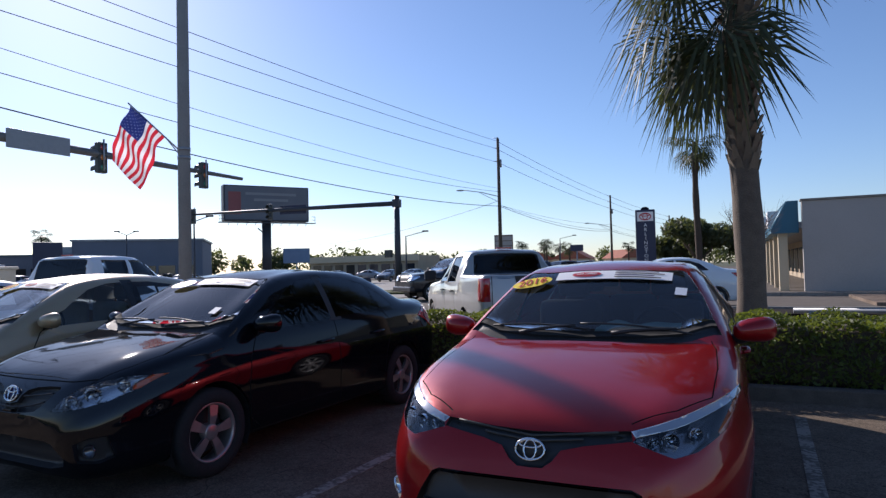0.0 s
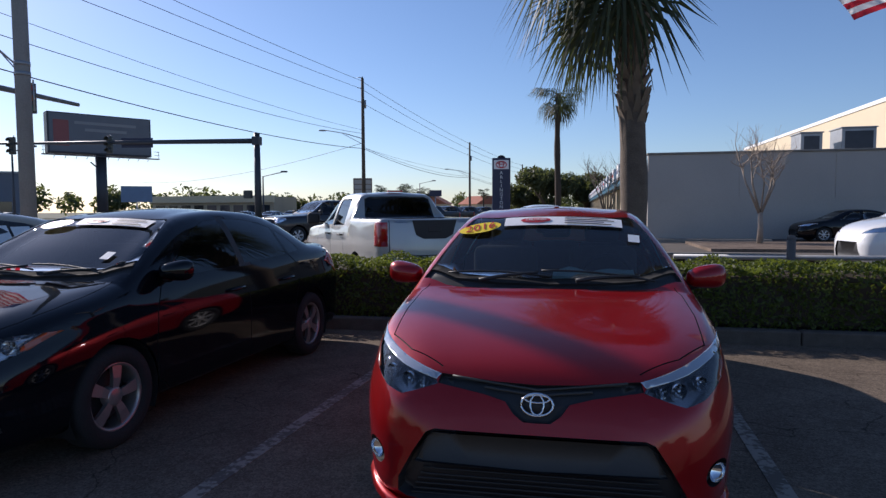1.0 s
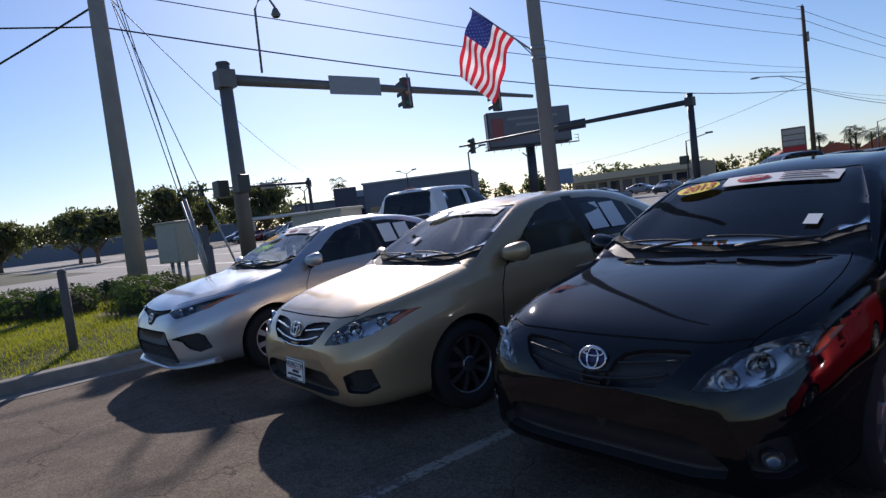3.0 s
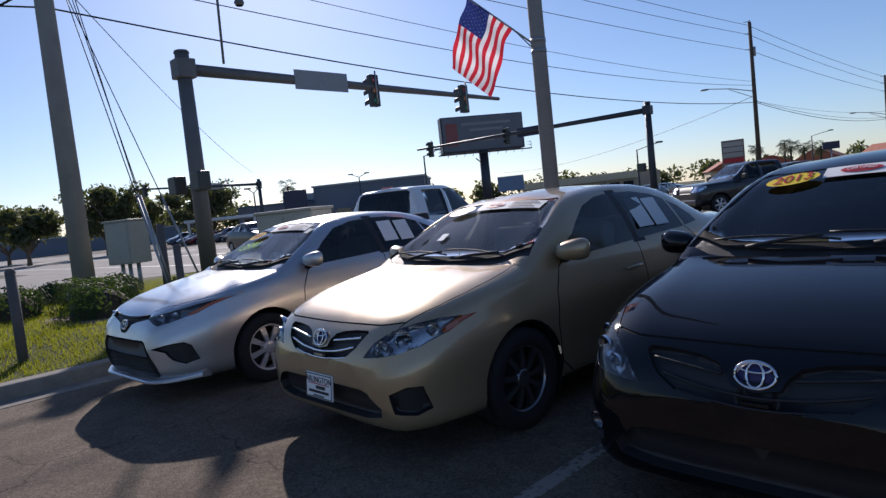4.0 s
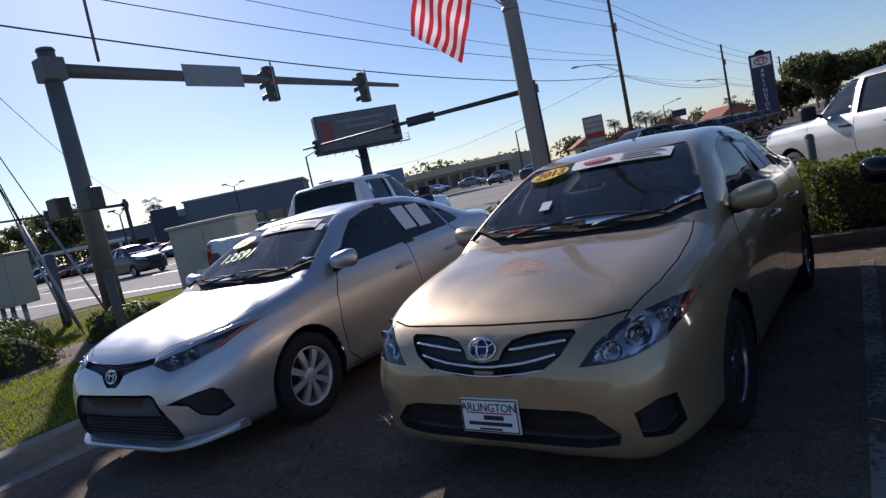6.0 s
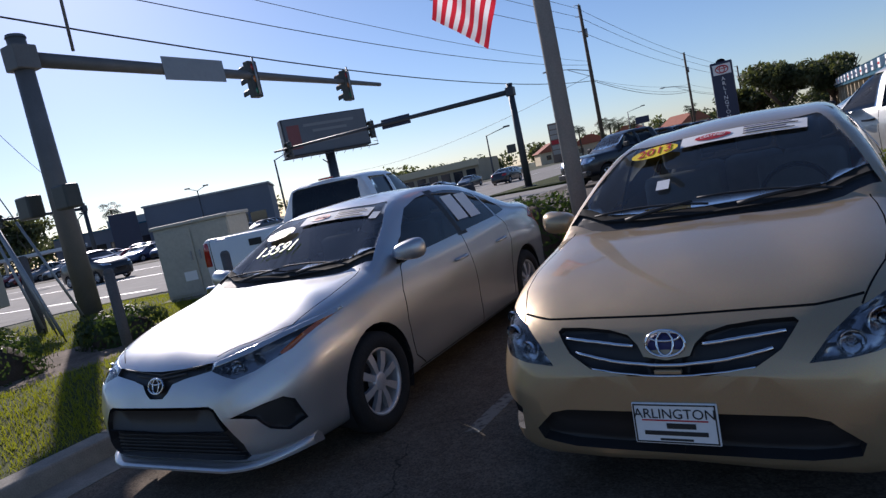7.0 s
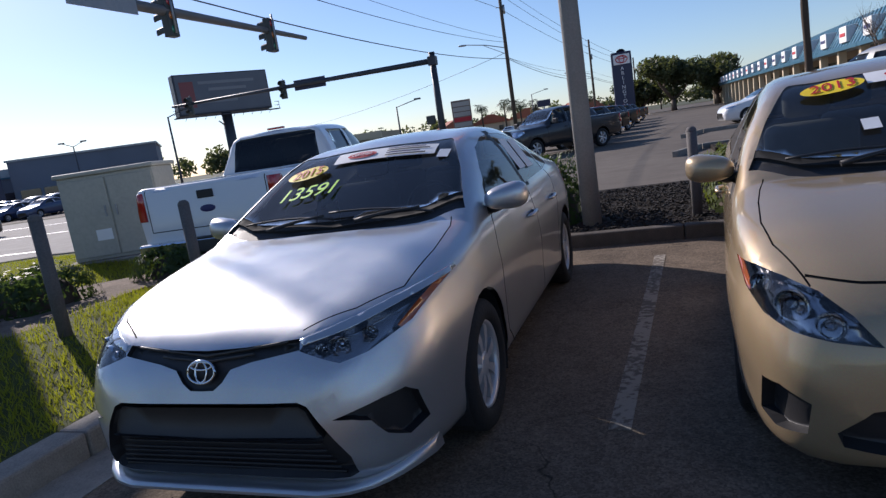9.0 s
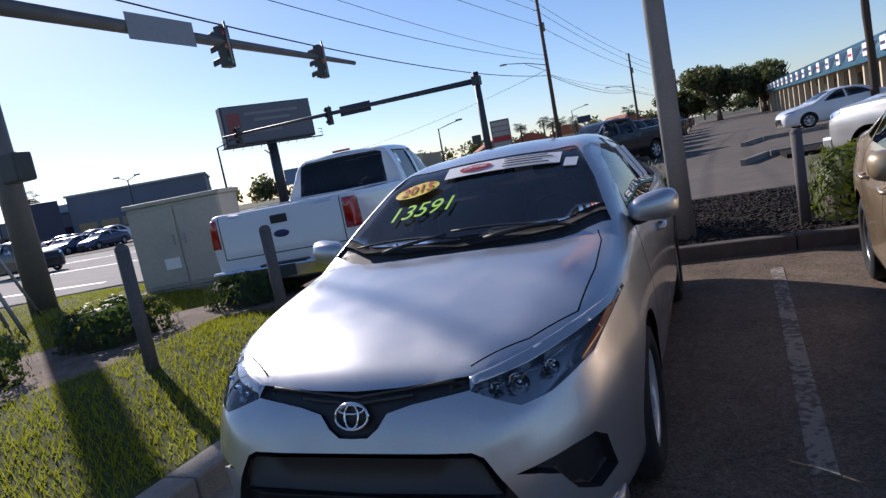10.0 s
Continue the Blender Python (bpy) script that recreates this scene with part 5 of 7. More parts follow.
palm("cabbage_palm", "tall cabbage palm with rough booted trunk behind the hedge", (0.72, 10.93, 0.1), 5.35, 0.20, 38, 2.15, 2, blown=True)
palm("thin_palm", "thin ragged palm beside the aisle", (-1.0, 32.9, 0.0), 7.2, 0.15, 13, 1.5, 8, boots=False, ragged=True)
tree("crape_myrtle", "bare winter crape myrtle before the grey wall", (6.9, 27.2, 0.1), 4.3, 2.6, 0, 31, bare=True, trunk_r=0.10, bark=PALEBARK)
tree("bare_shrub", "bare twiggy shrub beside the blue roof", (1.3, 30.5, 0.0), 3.9, 2.4, 0, 33, bare=True, trunk_r=0.07)
tree("oak", "broad dark green oak beyond the aisle", (-4.6, 108, 0), 7.8, 11, 8200, 41, 0.42, trunk_r=0.4)
tree("oak", "broad dark green oak beyond the aisle", (2.0, 112, 0), 7.4, 10, 7200, 42, 0.42, trunk_r=0.4)
tree("oak", "low dark green oak beyond the aisle", (-9.5, 116, 0), 5.4, 10, 6000, 43, 0.42, trunk_r=0.3)
for i, (x, y, h, s) in enumerate(((-80, 27, 7.4, 8), (-84, 33, 6.5, 7), (-90, 45, 8.0, 8), (-92, 20, 6.0, 9), (-95, 12, 5.4, 8), (-75, 18, 5.2, 6), (-110, 52, 6.2, 9))):
    tree("roadside_tree", "hazy backlit tree across the street", (x, y, 0), h, s * 1.25, 3400, 50 + i, 0.42, trunk_r=0.2, group="trees across the street")
for i, (x, y, h) in enumerate(((-94, 61, 8.6), (-43.8, 140, 7.4), (-38.8, 141, 7.7), (-35.1, 140, 6.6), (-32.5, 120, 6.2), (-28.5, 122, 5.6), (-21.5, 150, 6.4))):
    palm("far_palm", "small distant palm against the sky", (x, y, 0), h - 0.8, 0.18, 16, 1.9, 70 + i, boots=False)


def tree_line(name, label, arcs, seed):
    """A distant belt of trees, one leafy mass with an uneven top."""
    rg = np.random.default_rng(seed)
    P, N = [], []
    for (x0, y0), (x1, y1), h0, h1, per in arcs:
        d = math.hypot(x1 - x0, y1 - y0)
        for _ in range(int(d / 2.2)):
            t = rg.random()
            h = rg.uniform(h0, h1)
            c = np.array([x0 + (x1 - x0) * t, y0 + (y1 - y0) * t + rg.normal(0, 3), h * 0.55])
            k = per
            dd = rg.normal(0, 1, (k, 3))
            dd /= np.linalg.norm(dd, axis=1)[:, None]
            P.append(c + dd * np.array([h * 0.45, h * 0.45, h * 0.45]) * rg.uniform(0.5, 1.0, (k, 1)))
            N.append(dd)
    P, N = np.concatenate(P), np.concatenate(N)
    P[:, 2] = np.maximum(P[:, 2], 0.1)
    return tagged(leaf_mesh(name, P, N, 0.95, TREE, seed=seed), label, "trees", kind="stuff")


tree_line("tree_line", "hazy belt of distant trees on the horizon", [((-260, 20), (-150, 110), 7, 10, 90), ((-150, 110), (-95, 165), 6, 9, 110), ((-110, 160), (-30, 215), 4.5, 7.5, 110), ((-30, 215), (40, 200), 4, 7, 90), ((-300, -60), (-240, 40), 8, 12, 70)], 5)

# loose bark chips lying on the bed behind the cars
CHIP = mat("dark bark chips", (0.019, 0.015, 0.012), 0.95, var=0.5, scale=30, island=1.0)
rng_chip = random.Random(41)
cv, cf = [], []
for _ in range(5200):
    x, y = rng_chip.uniform(-9.6, -5.2), rng_chip.uniform(8.22, 11.9)
    a, t = rng_chip.uniform(0, math.tau), rng_chip.uniform(-0.6, 0.6)
    w, d, h = rng_chip.uniform(0.012, 0.032), rng_chip.uniform(0.008, 0.017), rng_chip.uniform(0.004, 0.008)
    m = Matrix.Translation((x, y, 0.125 + rng_chip.uniform(0, 0.02))) @ Matrix.Rotation(a, 4, "Z") @ Matrix.Rotation(t, 4, "Y")
    k = len(cv)
    for dz in (-h, h):
        for px, py in ((-w, -d * 0.7), (w * 0.9, -d), (w, d * 0.8), (-w * 0.8, d)):
            cv.append(tuple(m @ Vector((px, py, dz))))
    cf += [(k + 3, k + 2, k + 1, k), (k + 4, k + 5, k + 6, k + 7)] + [(k + i, k + (i + 1) % 4, k + 4 + (i + 1) % 4, k + 4 + i) for i in range(4)]
chip_mesh = bpy.data.meshes.new("bark_chips")
chip_mesh.from_pydata(cv, [], cf)
chip_mesh.materials.append(CHIP)
tagged(new("bark_chips", chip_mesh), "dark loose bark chips covering the planting bed", "mulch", kind="stuff")


# ---- posts, poles, signals, cables ----
POSTGREY = mat("weathered post", (0.11, 0.10, 0.095), 0.85, var=0.3, scale=4, fine=60, bump=0.4)


def bollard(at, h, label="weathered grey post standing in the lawn", r=0.055):
    ob = thing("post", label, "post", at, group="grey posts")
    b = bmesh.new()
    tube(b, [(0, 0, -0.1), (0, 0, h - 0.05)], r, 14)
    part("shaft", b, POSTGREY if r > .05 else STEEL, ob)
    b = bmesh.new()
    lathe(b, [(h - 0.05, r * 1.04), (h - 0.02, r * 0.9), (h, r * 0.5), (h + 0.002, 0.001)], 14, "z")
    part("cap", b, POSTGREY if r > .05 else STEEL, ob)
    return ob


bollard((-12.25, 4.95, 0.2), 1.10)
bollard((-11.72, 6.08, 0.18), 1.02)
bollard((-11.5, 2.70, 0.15), 1.1)
bollard((-7.0, 8.62, 0.12), 1.0, "weathered grey post standing in the mulch bed")
bollard((-5.1, 9.9, 0.0), 1.1, "weathered grey post behind the hedge")
bollard((2.68, 9.9, 0.0), 1.1, "weathered grey post behind the hedge")
bollard((-18.1, 7.2, 0.13), 1.6, "grey post beside the signal mast", 0.09)
rail = thing("guard_rail", "low grey rail behind the hedge", "rail")
b = bmesh.new()
tube(b, [(1.2, 9.95, 0.80), (14, 9.95, 0.80)], 0.035, 10)
part("bar", b, STEEL, rail)
for x in (1.4, 5.5, 9.6, 13.7):
    b = bmesh.new()
    tube(b, [(x, 9.95, -0.05), (x, 9.95, 0.80)], 0.04, 10)
    part("support", b, STEEL, rail)


def flag_pole(at, seed, blow, label):
    """A concrete light pole with a staff, and the flag that hangs from it."""
    pole = thing("light_pole", "tall pale concrete light pole in the mulch bed", "pole", at, group="light poles")
    b = bmesh.new()
    tube(b, [(0, 0, -0.1), (0, 0, 4), (0, 0, 9.2)], [0.115, 0.105, 0.088], 12)
    part("shaft", b, POLECON, pole)
    b = bmesh.new()
    tube(b, [(-0.05, 0, 3.50), (-1.02, -0.30, 4.44)], 0.014, 8)
    part("flag_staff", b, STEEL, pole, "thin metal flag staff")
    b = bmesh.new()
    tube(b, [(-0.02, 0, 3.38), (-0.30, -0.09, 3.74)], 0.010, 6)
    part("staff_brace", b, STEEL, pole)
    for z in (3.40, 3.55):
        b = bmesh.new()
        lathe(b, [(z - 0.03, 0.106), (z - 0.03, 0.112), (z + 0.03, 0.112), (z + 0.03, 0.106)], 12, "z")
        part("strap", b, STEEL, pole)
    fl = thing("flag", label, "flag", at, group="flags")
    tip, hv = Vector((-1.00, -0.295, 4.42)), Vector((0.60, 0.18, -0.575))
    fly = Vector(blow)
    cross = hv.cross(fly).normalized()

    def at_uv(u, v):
        p = tip + hv * v * 1.06 + fly * u * 1.0
        wv = 0.075 * math.sin(u * 7.5 + v * 2.4 + seed) * (0.25 + u) + 0.04 * math.sin(u * 13 - v * 5 + seed)
        return p + cross * wv + hv * (-0.10 * u * math.sin(u * 2.2 + seed) * (v - 0.4)) + Vector((0, 0, -0.05 * u * u))

    def cloth(name, u0, u1, v0, v1, material, nu, nv, off=0.0):
        bb = bmesh.new()
        g = [[bb.verts.new(at_uv(u0 + (u1 - u0) * i / nu, v0 + (v1 - v0) * j / nv) + cross * off) for j in range(nv + 1)] for i in range(nu + 1)]
        for i in range(nu):
            for j in range(nv):
                bb.faces.new((g[i][j], g[i + 1][j], g[i + 1][j + 1], g[i][j + 1])).smooth = True
        return part(name, bb, material, fl)

    for k in range(13):
        cloth("stripe", 0.0 if k > 6 else 0.4, 1.0, k / 13, (k + 1) / 13, FLAGRED if k % 2 == 0 else FLAGWHITE, 30, 2)
    cloth("canton", 0.0, 0.4, 0.0, 7 / 13, FLAGBLUE, 14, 10)
    sb = bmesh.new()
    for r in range(9):
        for c in range(6 if r % 2 == 0 else 5):
            u, v = 0.4 * (c + (0.5 if r % 2 == 0 else 1.0)) / 6.2 + 0.005, 7 / 13 * (r + 1) / 10
            for sgn in (1, -1):
                ring = [at_uv(u + 0.013 * q * math.cos(a), v + 0.02 * q * math.sin(a)) + cross * 0.004 * sgn for a, q in ((k * math.tau / 10, 1 if k % 2 == 0 else 0.42) for k in range(10))]
                sb.faces.new([sb.verts.new(p) for p in ring])
    st = part("star_field", sb, FLAGWHITE, fl)
    st["kind"] = "stuff"
    return pole


def cloth_mat(name, col):
    m = mat(name, col, 0.8, var=0.08, fine=400)
    b, n, l = m.node_tree.nodes["Principled BSDF"], m.node_tree.nodes, m.node_tree.links
    tl, mx = n.new("ShaderNodeBsdfTranslucent"), n.new("ShaderNodeMixShader")
    tl.inputs["Color"].default_value = rgba(col)
    mx.inputs[0].default_value = 0.5
    l.new(b.outputs[0], mx.inputs[1])
    l.new(tl.outputs[0], mx.inputs[2])
    l.new(mx.outputs[0], n["Material Output"].inputs["Surface"])
    return m


FLAGRED, FLAGWHITE, FLAGBLUE = cloth_mat("flag red", (0.62, 0.03, 0.05)), cloth_mat("flag white", (0.85, 0.84, 0.86)), cloth_mat("flag blue", (0.03, 0.045, 0.20))
flag_pole((-8.17, 8.74, 0.1), 0.6, (-0.32, -0.19, -0.92), "striped national flag hanging from the light pole")
flag_pole((4.15, 9.0, 0.0), 2.0, (-0.96, -0.15, -0.18), "striped national flag blowing beside the light pole")


def signal_head(parent, at, turn, lamps=True):
    """A black three-lamp signal with visors and a back bracket."""
    h = new("signal_head")
    h.parent = parent
    h.matrix_basis = pose(*at, 0, 0, turn)
    h["label"] = "dark three-lamp traffic signal"
    part("housing", boxed(-0.17, -0.10, -0.52, 0.17, 0.12, 0.52, bevel=0.03), SIGNALGREY, h)
    for i, z in enumerate((0.34, 0.0, -0.34)):
        b = bmesh.new()
        for k in range(14):
            a0, a1 = -0.5 + k * 4.14 / 14, -0.5 + (k + 1) * 4.14 / 14
            q = [(math.cos(a) * 0.14, y, z + math.sin(a) * 0.14 + (-0.03 if y < -0.2 else 0)) for a, y in ((a0, -0.10), (a1, -0.10), (a1, -0.36), (a0, -0.36))]
            b.faces.new([b.verts.new(p) for p in q])
        part("visor", b, SIGNALGREY, h)
        b = bmesh.new()
        lathe(b, [(-0.104, 0.125), (-0.125, 0.09), (-0.135, 0.001)], 16, "z")
        o = part("lamp", b, (REDLENS, AMBER, GREENLENS)[i], h, smooth=True)
        o.matrix_basis = Matrix.Translation((0, 0, z)) @ Matrix.Rotation(radians(-90), 4, "X") @ Matrix.Rotation(radians(180), 4, "Y")
    b = bmesh.new()
    tube(b, [(0.0, 0.16, 0.62), (0.0, 0.16, -0.45)], 0.03, 8)
    part("bracket", b, STEEL, h)
    return h


SIGNALGREY = mat("signal housing", (0.05, 0.055, 0.05), 0.5, var=0.15)
GREENLENS = mat("green lens", (0.02, 0.18, 0.10), 0.15, coat=1.0)
SIGNBLUE = mat("sign navy", (0.018, 0.022, 0.06), 0.4, var=0.08)
BACKSIGN = mat("sign back aluminium", (0.30, 0.31, 0.32), 0.5, 0.5, var=0.1)


def mast(name, base, h, arm, heads, sign, col=DARKSTEEL, r=0.17, ped=()):
    """A signal mast with one long tapered arm."""
    ob = thing(name, "dark steel traffic signal mast with a long arm", "traffic signal", base, group="signal masts")
    b = bmesh.new()
    tube(b, [(0, 0, -0.1), (0, 0, h)], [r * 1.15, r * 0.9], 14)
    part("mast", b, col, ob)
    b = bmesh.new()
    lathe(b, [(h - 0.01, r * 1.0), (h + 0.05, r * 0.9), (h + 0.06, 0.001)], 14, "z")
    part("mast_cap", b, col, ob)
    part("base_plate", boxed(-r * 1.8, -r * 1.8, -0.05, r * 1.8, r * 1.8, 0.08, bevel=0.015), col, ob)
    b = bmesh.new()
    ax, ay, az = arm
    z0 = h - 0.42
    tube(b, [(0, 0, z0), (ax * 0.5, ay * 0.5, z0 + (az - z0) * 0.55), (ax, ay, az)], [r * 0.82, r * 0.62, r * 0.36], 12)
    part("arm", b, col, ob)
    part("arm_clamp", boxed(-r * 1.2, -r * 1.2, z0 - 0.25, r * 1.2, r * 1.2, z0 + 0.25, bevel=0.03), col, ob)
    tn = math.degrees(math.atan2(ay, ax))
    for t, turn in heads:
        zt = z0 + (az - z0) * min(1, t * 1.1)
        signal_head(ob, (ax * t, ay * t, zt - 0.12), turn)
    for t0, t1, face in sign:
        L = math.hypot(ax, ay)
        zt = z0 + (az - z0) * (t0 + t1) * 0.55
        b = boxed(L * t0, -0.19, zt - 0.30, L * t1, -0.165, zt + 0.28, bevel=0.008)
        s_ = part("street_sign", b, face, ob, "long street name sign seen from behind")
        s_.matrix_basis = pose(0, 0, 0, 0, 0, tn)
    for dx, dz in ped:
        b = boxed(dx - 0.23, -0.45, dz - 0.24, dx + 0.23, -0.12, dz + 0.24, bevel=0.04)
        part("walk_signal", b, SIGNALGREY, ob, "dark pedestrian signal box")
    return ob


STEELMAST = mat("weathered mast steel", (0.16, 0.155, 0.15), 0.55, 0.3, var=0.25, scale=2)
MA = mast("signal_mast", (-18.98, 8.72, 0.1), 6.0, (0.34, 12.86, 5.42), ((0.492, 268), (0.835, 268)), ((0.25, 0.40, BACKSIGN),), STEELMAST, 0.20, ((0.72, 2.62), (-0.62, 2.62)))
MB = mast("signal_mast", (-18.75, 35.5, 0.05), 6.0, (-15.4, -3.2, 5.5), ((0.56, 10), (0.93, 10)), ((0.40, 0.52, SIGNBLUE),), DARKSTEEL, 0.19, ((-0.5, 2.4),))
MC = mast("signal_mast", (-57.0, 33.4, 0.0), 5.9, (-1.0, -11.5, 5.6), ((0.55, 88), (0.9, 88)), ((0.3, 0.42, BACKSIGN),), DARKSTEEL, 0.17)
# cobra lamp over the near mast
b = bmesh.new()
tube(b, [(0.1, 1.1, 5.8), (0.1, 1.15, 7.6), (0.12, 1.3, 7.9), (0.15, 1.6, 7.95), (0.18, 1.75, 7.7)], 0.035, 8)
part("gooseneck", b, STEELMAST, MA)
b = bmesh.new()
lathe(b, [(7.42, 0.10), (7.5, 0.14), (7.66, 0.07), (7.70, 0.03)], 12, "z")
o = part("lantern", b, STEELMAST, MA, smooth=True)
o.matrix_basis = Matrix.Translation((0.18, 1.75, 0))


def street_lamp_arm(parent, z, direction, length):
    d = Vector((direction[0], direction[1], 0)).normalized()
    b = bmesh.new()
    tube(b, [Vector((0, 0, z)), d * length * 0.5 + Vector((0, 0, z + 0.45)), d * length + Vector((0, 0, z + 0.7))], 0.035, 8)
    tube(b, [Vector((0, 0, z - 0.5)), d * length * 0.55 + Vector((0, 0, z + 0.42))], 0.025, 6)
    part("lamp_arm", b, STEEL, parent)
    b = bmesh.new()
    bmesh.ops.create_icosphere(b, subdivisions=2, radius=1.0, matrix=Matrix.Translation(d * (length + 0.3) + Vector((0, 0, z + 0.68))) @ Matrix.Rotation(math.atan2(d.y, d.x), 4, "Z") @ Matrix.Diagonal((0.38, 0.13, 0.08, 1)))
    part("lantern", b, STEEL, parent, smooth=True)


def utility_pole(label, at, h, material, r, pins, lamp=None, name="utility_pole"):
    ob = thing(name, label, "utility pole", at, group="utility poles")
    b = bmesh.new()
    tube(b, [(0, 0, -0.1), (0, 0, h * 0.5), (0, 0, h)], [r, r * 0.85, r * 0.68], 12)
    part("pole", b, material, ob)
    for z in pins:
        b = bmesh.new()
        tube(b, [(0, 0, z), (-0.45, 0, z + 0.04)], 0.03, 6)
        lathe(b, [(z - 0.06, 0.001), (z - 0.05, 0.06), (z, 0.04), (z + 0.05, 0.065), (z + 0.10, 0.03), (z + 0.11, 0.001)], 8, "z")
        part("insulator", b, STEEL, ob)
    b = bmesh.new()
    tube(b, [(0.2, 0.05, h - 2.6), (0.2, 0.05, h - 1.9)], 0.10, 8)
    part("transformer", b, STEEL, ob)
    if lamp:
        street_lamp_arm(ob, *lamp)
    return ob


utility_pole("tall dark utility pole with lamp arm and cables", (-18.42, 53.9, 0.05), 12.95, WOODPOLE, 0.19, (13.0, 12.1, 10.9), (7.7, (-1, -0.35), 3.2))
utility_pole("tall dark utility pole with lamp arm and cables", (-14.95, 90.3, 0.0), 11.1, WOODPOLE, 0.18, (11.0, 10.2, 9.3), (6.6, (-1, -0.3), 3.0))
utility_pole("far dark utility pole carrying cables", (-10.5, 128, 0), 10.5, WOODPOLE, 0.18, (10.3, 9.5, 8.7))
utility_pole("far dark utility pole carrying cables", (-6.0, 165, 0), 10.5, WOODPOLE, 0.18, (10.3, 9.5, 8.7))
PC = utility_pole("stout weathered corner pole with lamp arm and guy wires", (-20.8, 6.25, 0.2), 12.4, POLECON, 0.27, (12.2, 11.4, 10.5), (8.3, (-1, -0.6), 2.1))


def cable(name, label, p, q, sag, r, group="overhead cables"):
    b = bmesh.new()
    p, q = Vector(p), Vector(q)
    tube(b, [p.lerp(q, t) - Vector((0, 0, sag * 4 * t * (1 - t))) for t in np.linspace(0, 1, 17)], r, 5)
    return tagged(mesh_ob(name, b, WIRE), label, "cable", group)


for z0, z1, z2, z3 in ((13.0, 11.6, 11.0, 10.3), (12.1, 10.9, 10.2, 9.5), (10.9, 10.05, 9.3, 8.7)):
    cable("power_line", "thin dark power line between utility poles", (-20.8, 6.25, z1), (-18.55, 53.9, min(z0, 12.8)), 0.25, 0.016)
    cable("power_line", "thin dark power line between utility poles", (-18.55, 53.9, min(z0, 12.8)), (-15.1, 90.3, z2), 0.25, 0.018)
    cable("power_line", "thin dark power line between utility poles", (-15.1, 90.3, z2), (-10.5, 128, z3), 0.25, 0.02)
    cable("power_line", "thin dark power line between utility poles", (-20.8, 6.25, z1), (-31, -45, z1 - 0.3), 0.5, 0.016)
for z0, z1, z2, r, sg in ((6.9, 7.4, 6.1, 0.024, 0.9), (8.2, 8.4, 6.3, 0.016, 0.75), (8.5, 9.2, 7.0, 0.012, 0.6)):
    cable("phone_line", "black phone cable between utility poles", (-20.8, 6.25, z1), (-18.42, 53.9, z0), sg, r)
    cable("phone_line", "black phone cable between utility poles", (-18.42, 53.9, min(z0, 7.0)), (-14.95, 90.3, z2), sg * 0.8, r)
    cable("phone_line", "black phone cable between utility poles", (-14.95, 90.3, z2), (-10.5, 128, z2 - 0.2), 0.5, r)
    cable("phone_line", "black phone cable between utility poles", (-10.5, 128, z2 - .2), (-6, 165, z2 - 0.3), 0.5, r)
    cable("phone_line", "black phone cable between utility poles", (-20.8, 6.25, z1), (-31, -45, z1), 0.8, r)
cable("service_line", "thin service cable crossing the street", (-18.42, 53.9, 7.4), (-72, 92, 6.4), 1.3, 0.018)
cable("service_line", "thin cable at the far crossing", (-20.8, 6.25, 8.6), (-62, 36, 7.0), 0.6, 0.014)
cable("service_line", "cable dropping from the corner pole", (-20.8, 6.25, 8.0), (-38, -6, 3.0), 0.4, 0.03)
guys = (((-17.6, 7.0, 0.24), 11.8), ((-16.9, 6.8, 0.24), 11.0), ((-15.7, 6.25, 0.24), 10.2), ((-18.0, 8.0, 0.24), 9.4))
for i, (g, z) in enumerate(guys):
    gw = thing("guy_wire", "taut guy wire with a pale plastic guard", "guy wire", g, group="guy wires")
    top = Vector((-20.8, 6.25, z)) - Vector(g)
    b = bmesh.new()
    tube(b, [(0, 0, 0), top], 0.012, 5)
    part("wire", b, WIRE, gw)
    b = bmesh.new()
    tube(b, [top.normalized() * 0.15, top.normalized() * 2.3], 0.026, 8)
    part("guard", b, STEEL, gw, "pale plastic guard sleeve")

# cabinets on the corner
CABINET = mat("beige cabinet paint", (0.42, 0.40, 0.335), 0.6, 0.0, var=0.15, scale=1.5, fine=20)
cab = thing("utility_cabinet", "large beige utility cabinet on a concrete pad", "cabinet", (-16.05, 9.57, 0.18), 21.6)
part("pad", boxed(-0.95, -0.6, -0.05, 0.95, 0.6, 0.10, bevel=0.02), CONCRETE, cab)
part("body", boxed(-0.78, -0.45, 0.10, 0.78, 0.45, 1.50, bevel=0.02), CABINET, cab)
part("roof", boxed(-0.82, -0.50, 1.50, 0.82, 0.50, 1.57, bevel=0.02), CABINET, cab)
for x in (-0.385, 0.385):
    d = part("door", boxed(x - 0.37, -0.475, 0.16, x + 0.37, -0.448, 1.44, bevel=0.008), CABINET, cab)
    part("handle", boxed(x + (0.28 if x < 0 else -0.31), -0.50, 0.8, x + (0.31 if x < 0 else -0.28), -0.474, 0.98, bevel=0.005), STEEL, d)
part("sticker", boxed(-0.33, -0.479, 0.42, -0.07, -0.476, 0.60), PAPER, cab, "small faded warning label")
c2 = thing("signal_cabinet", "pale grey signal cabinet on metal legs", "cabinet", (-19.75, 7.05, 0.22), 20)
part("body", boxed(-0.42, -0.30, 0.62, 0.42, 0.30, 1.68, bevel=0.02), CABINET, c2)
part("roof", boxed(-0.46, -0.34, 1.68, 0.46, 0.34, 1.73, bevel=0.02), CABINET, c2)
part("door", boxed(-0.38, -0.325, 0.67, 0.38, -0.298, 1.63, bevel=0.008), CABINET, c2)
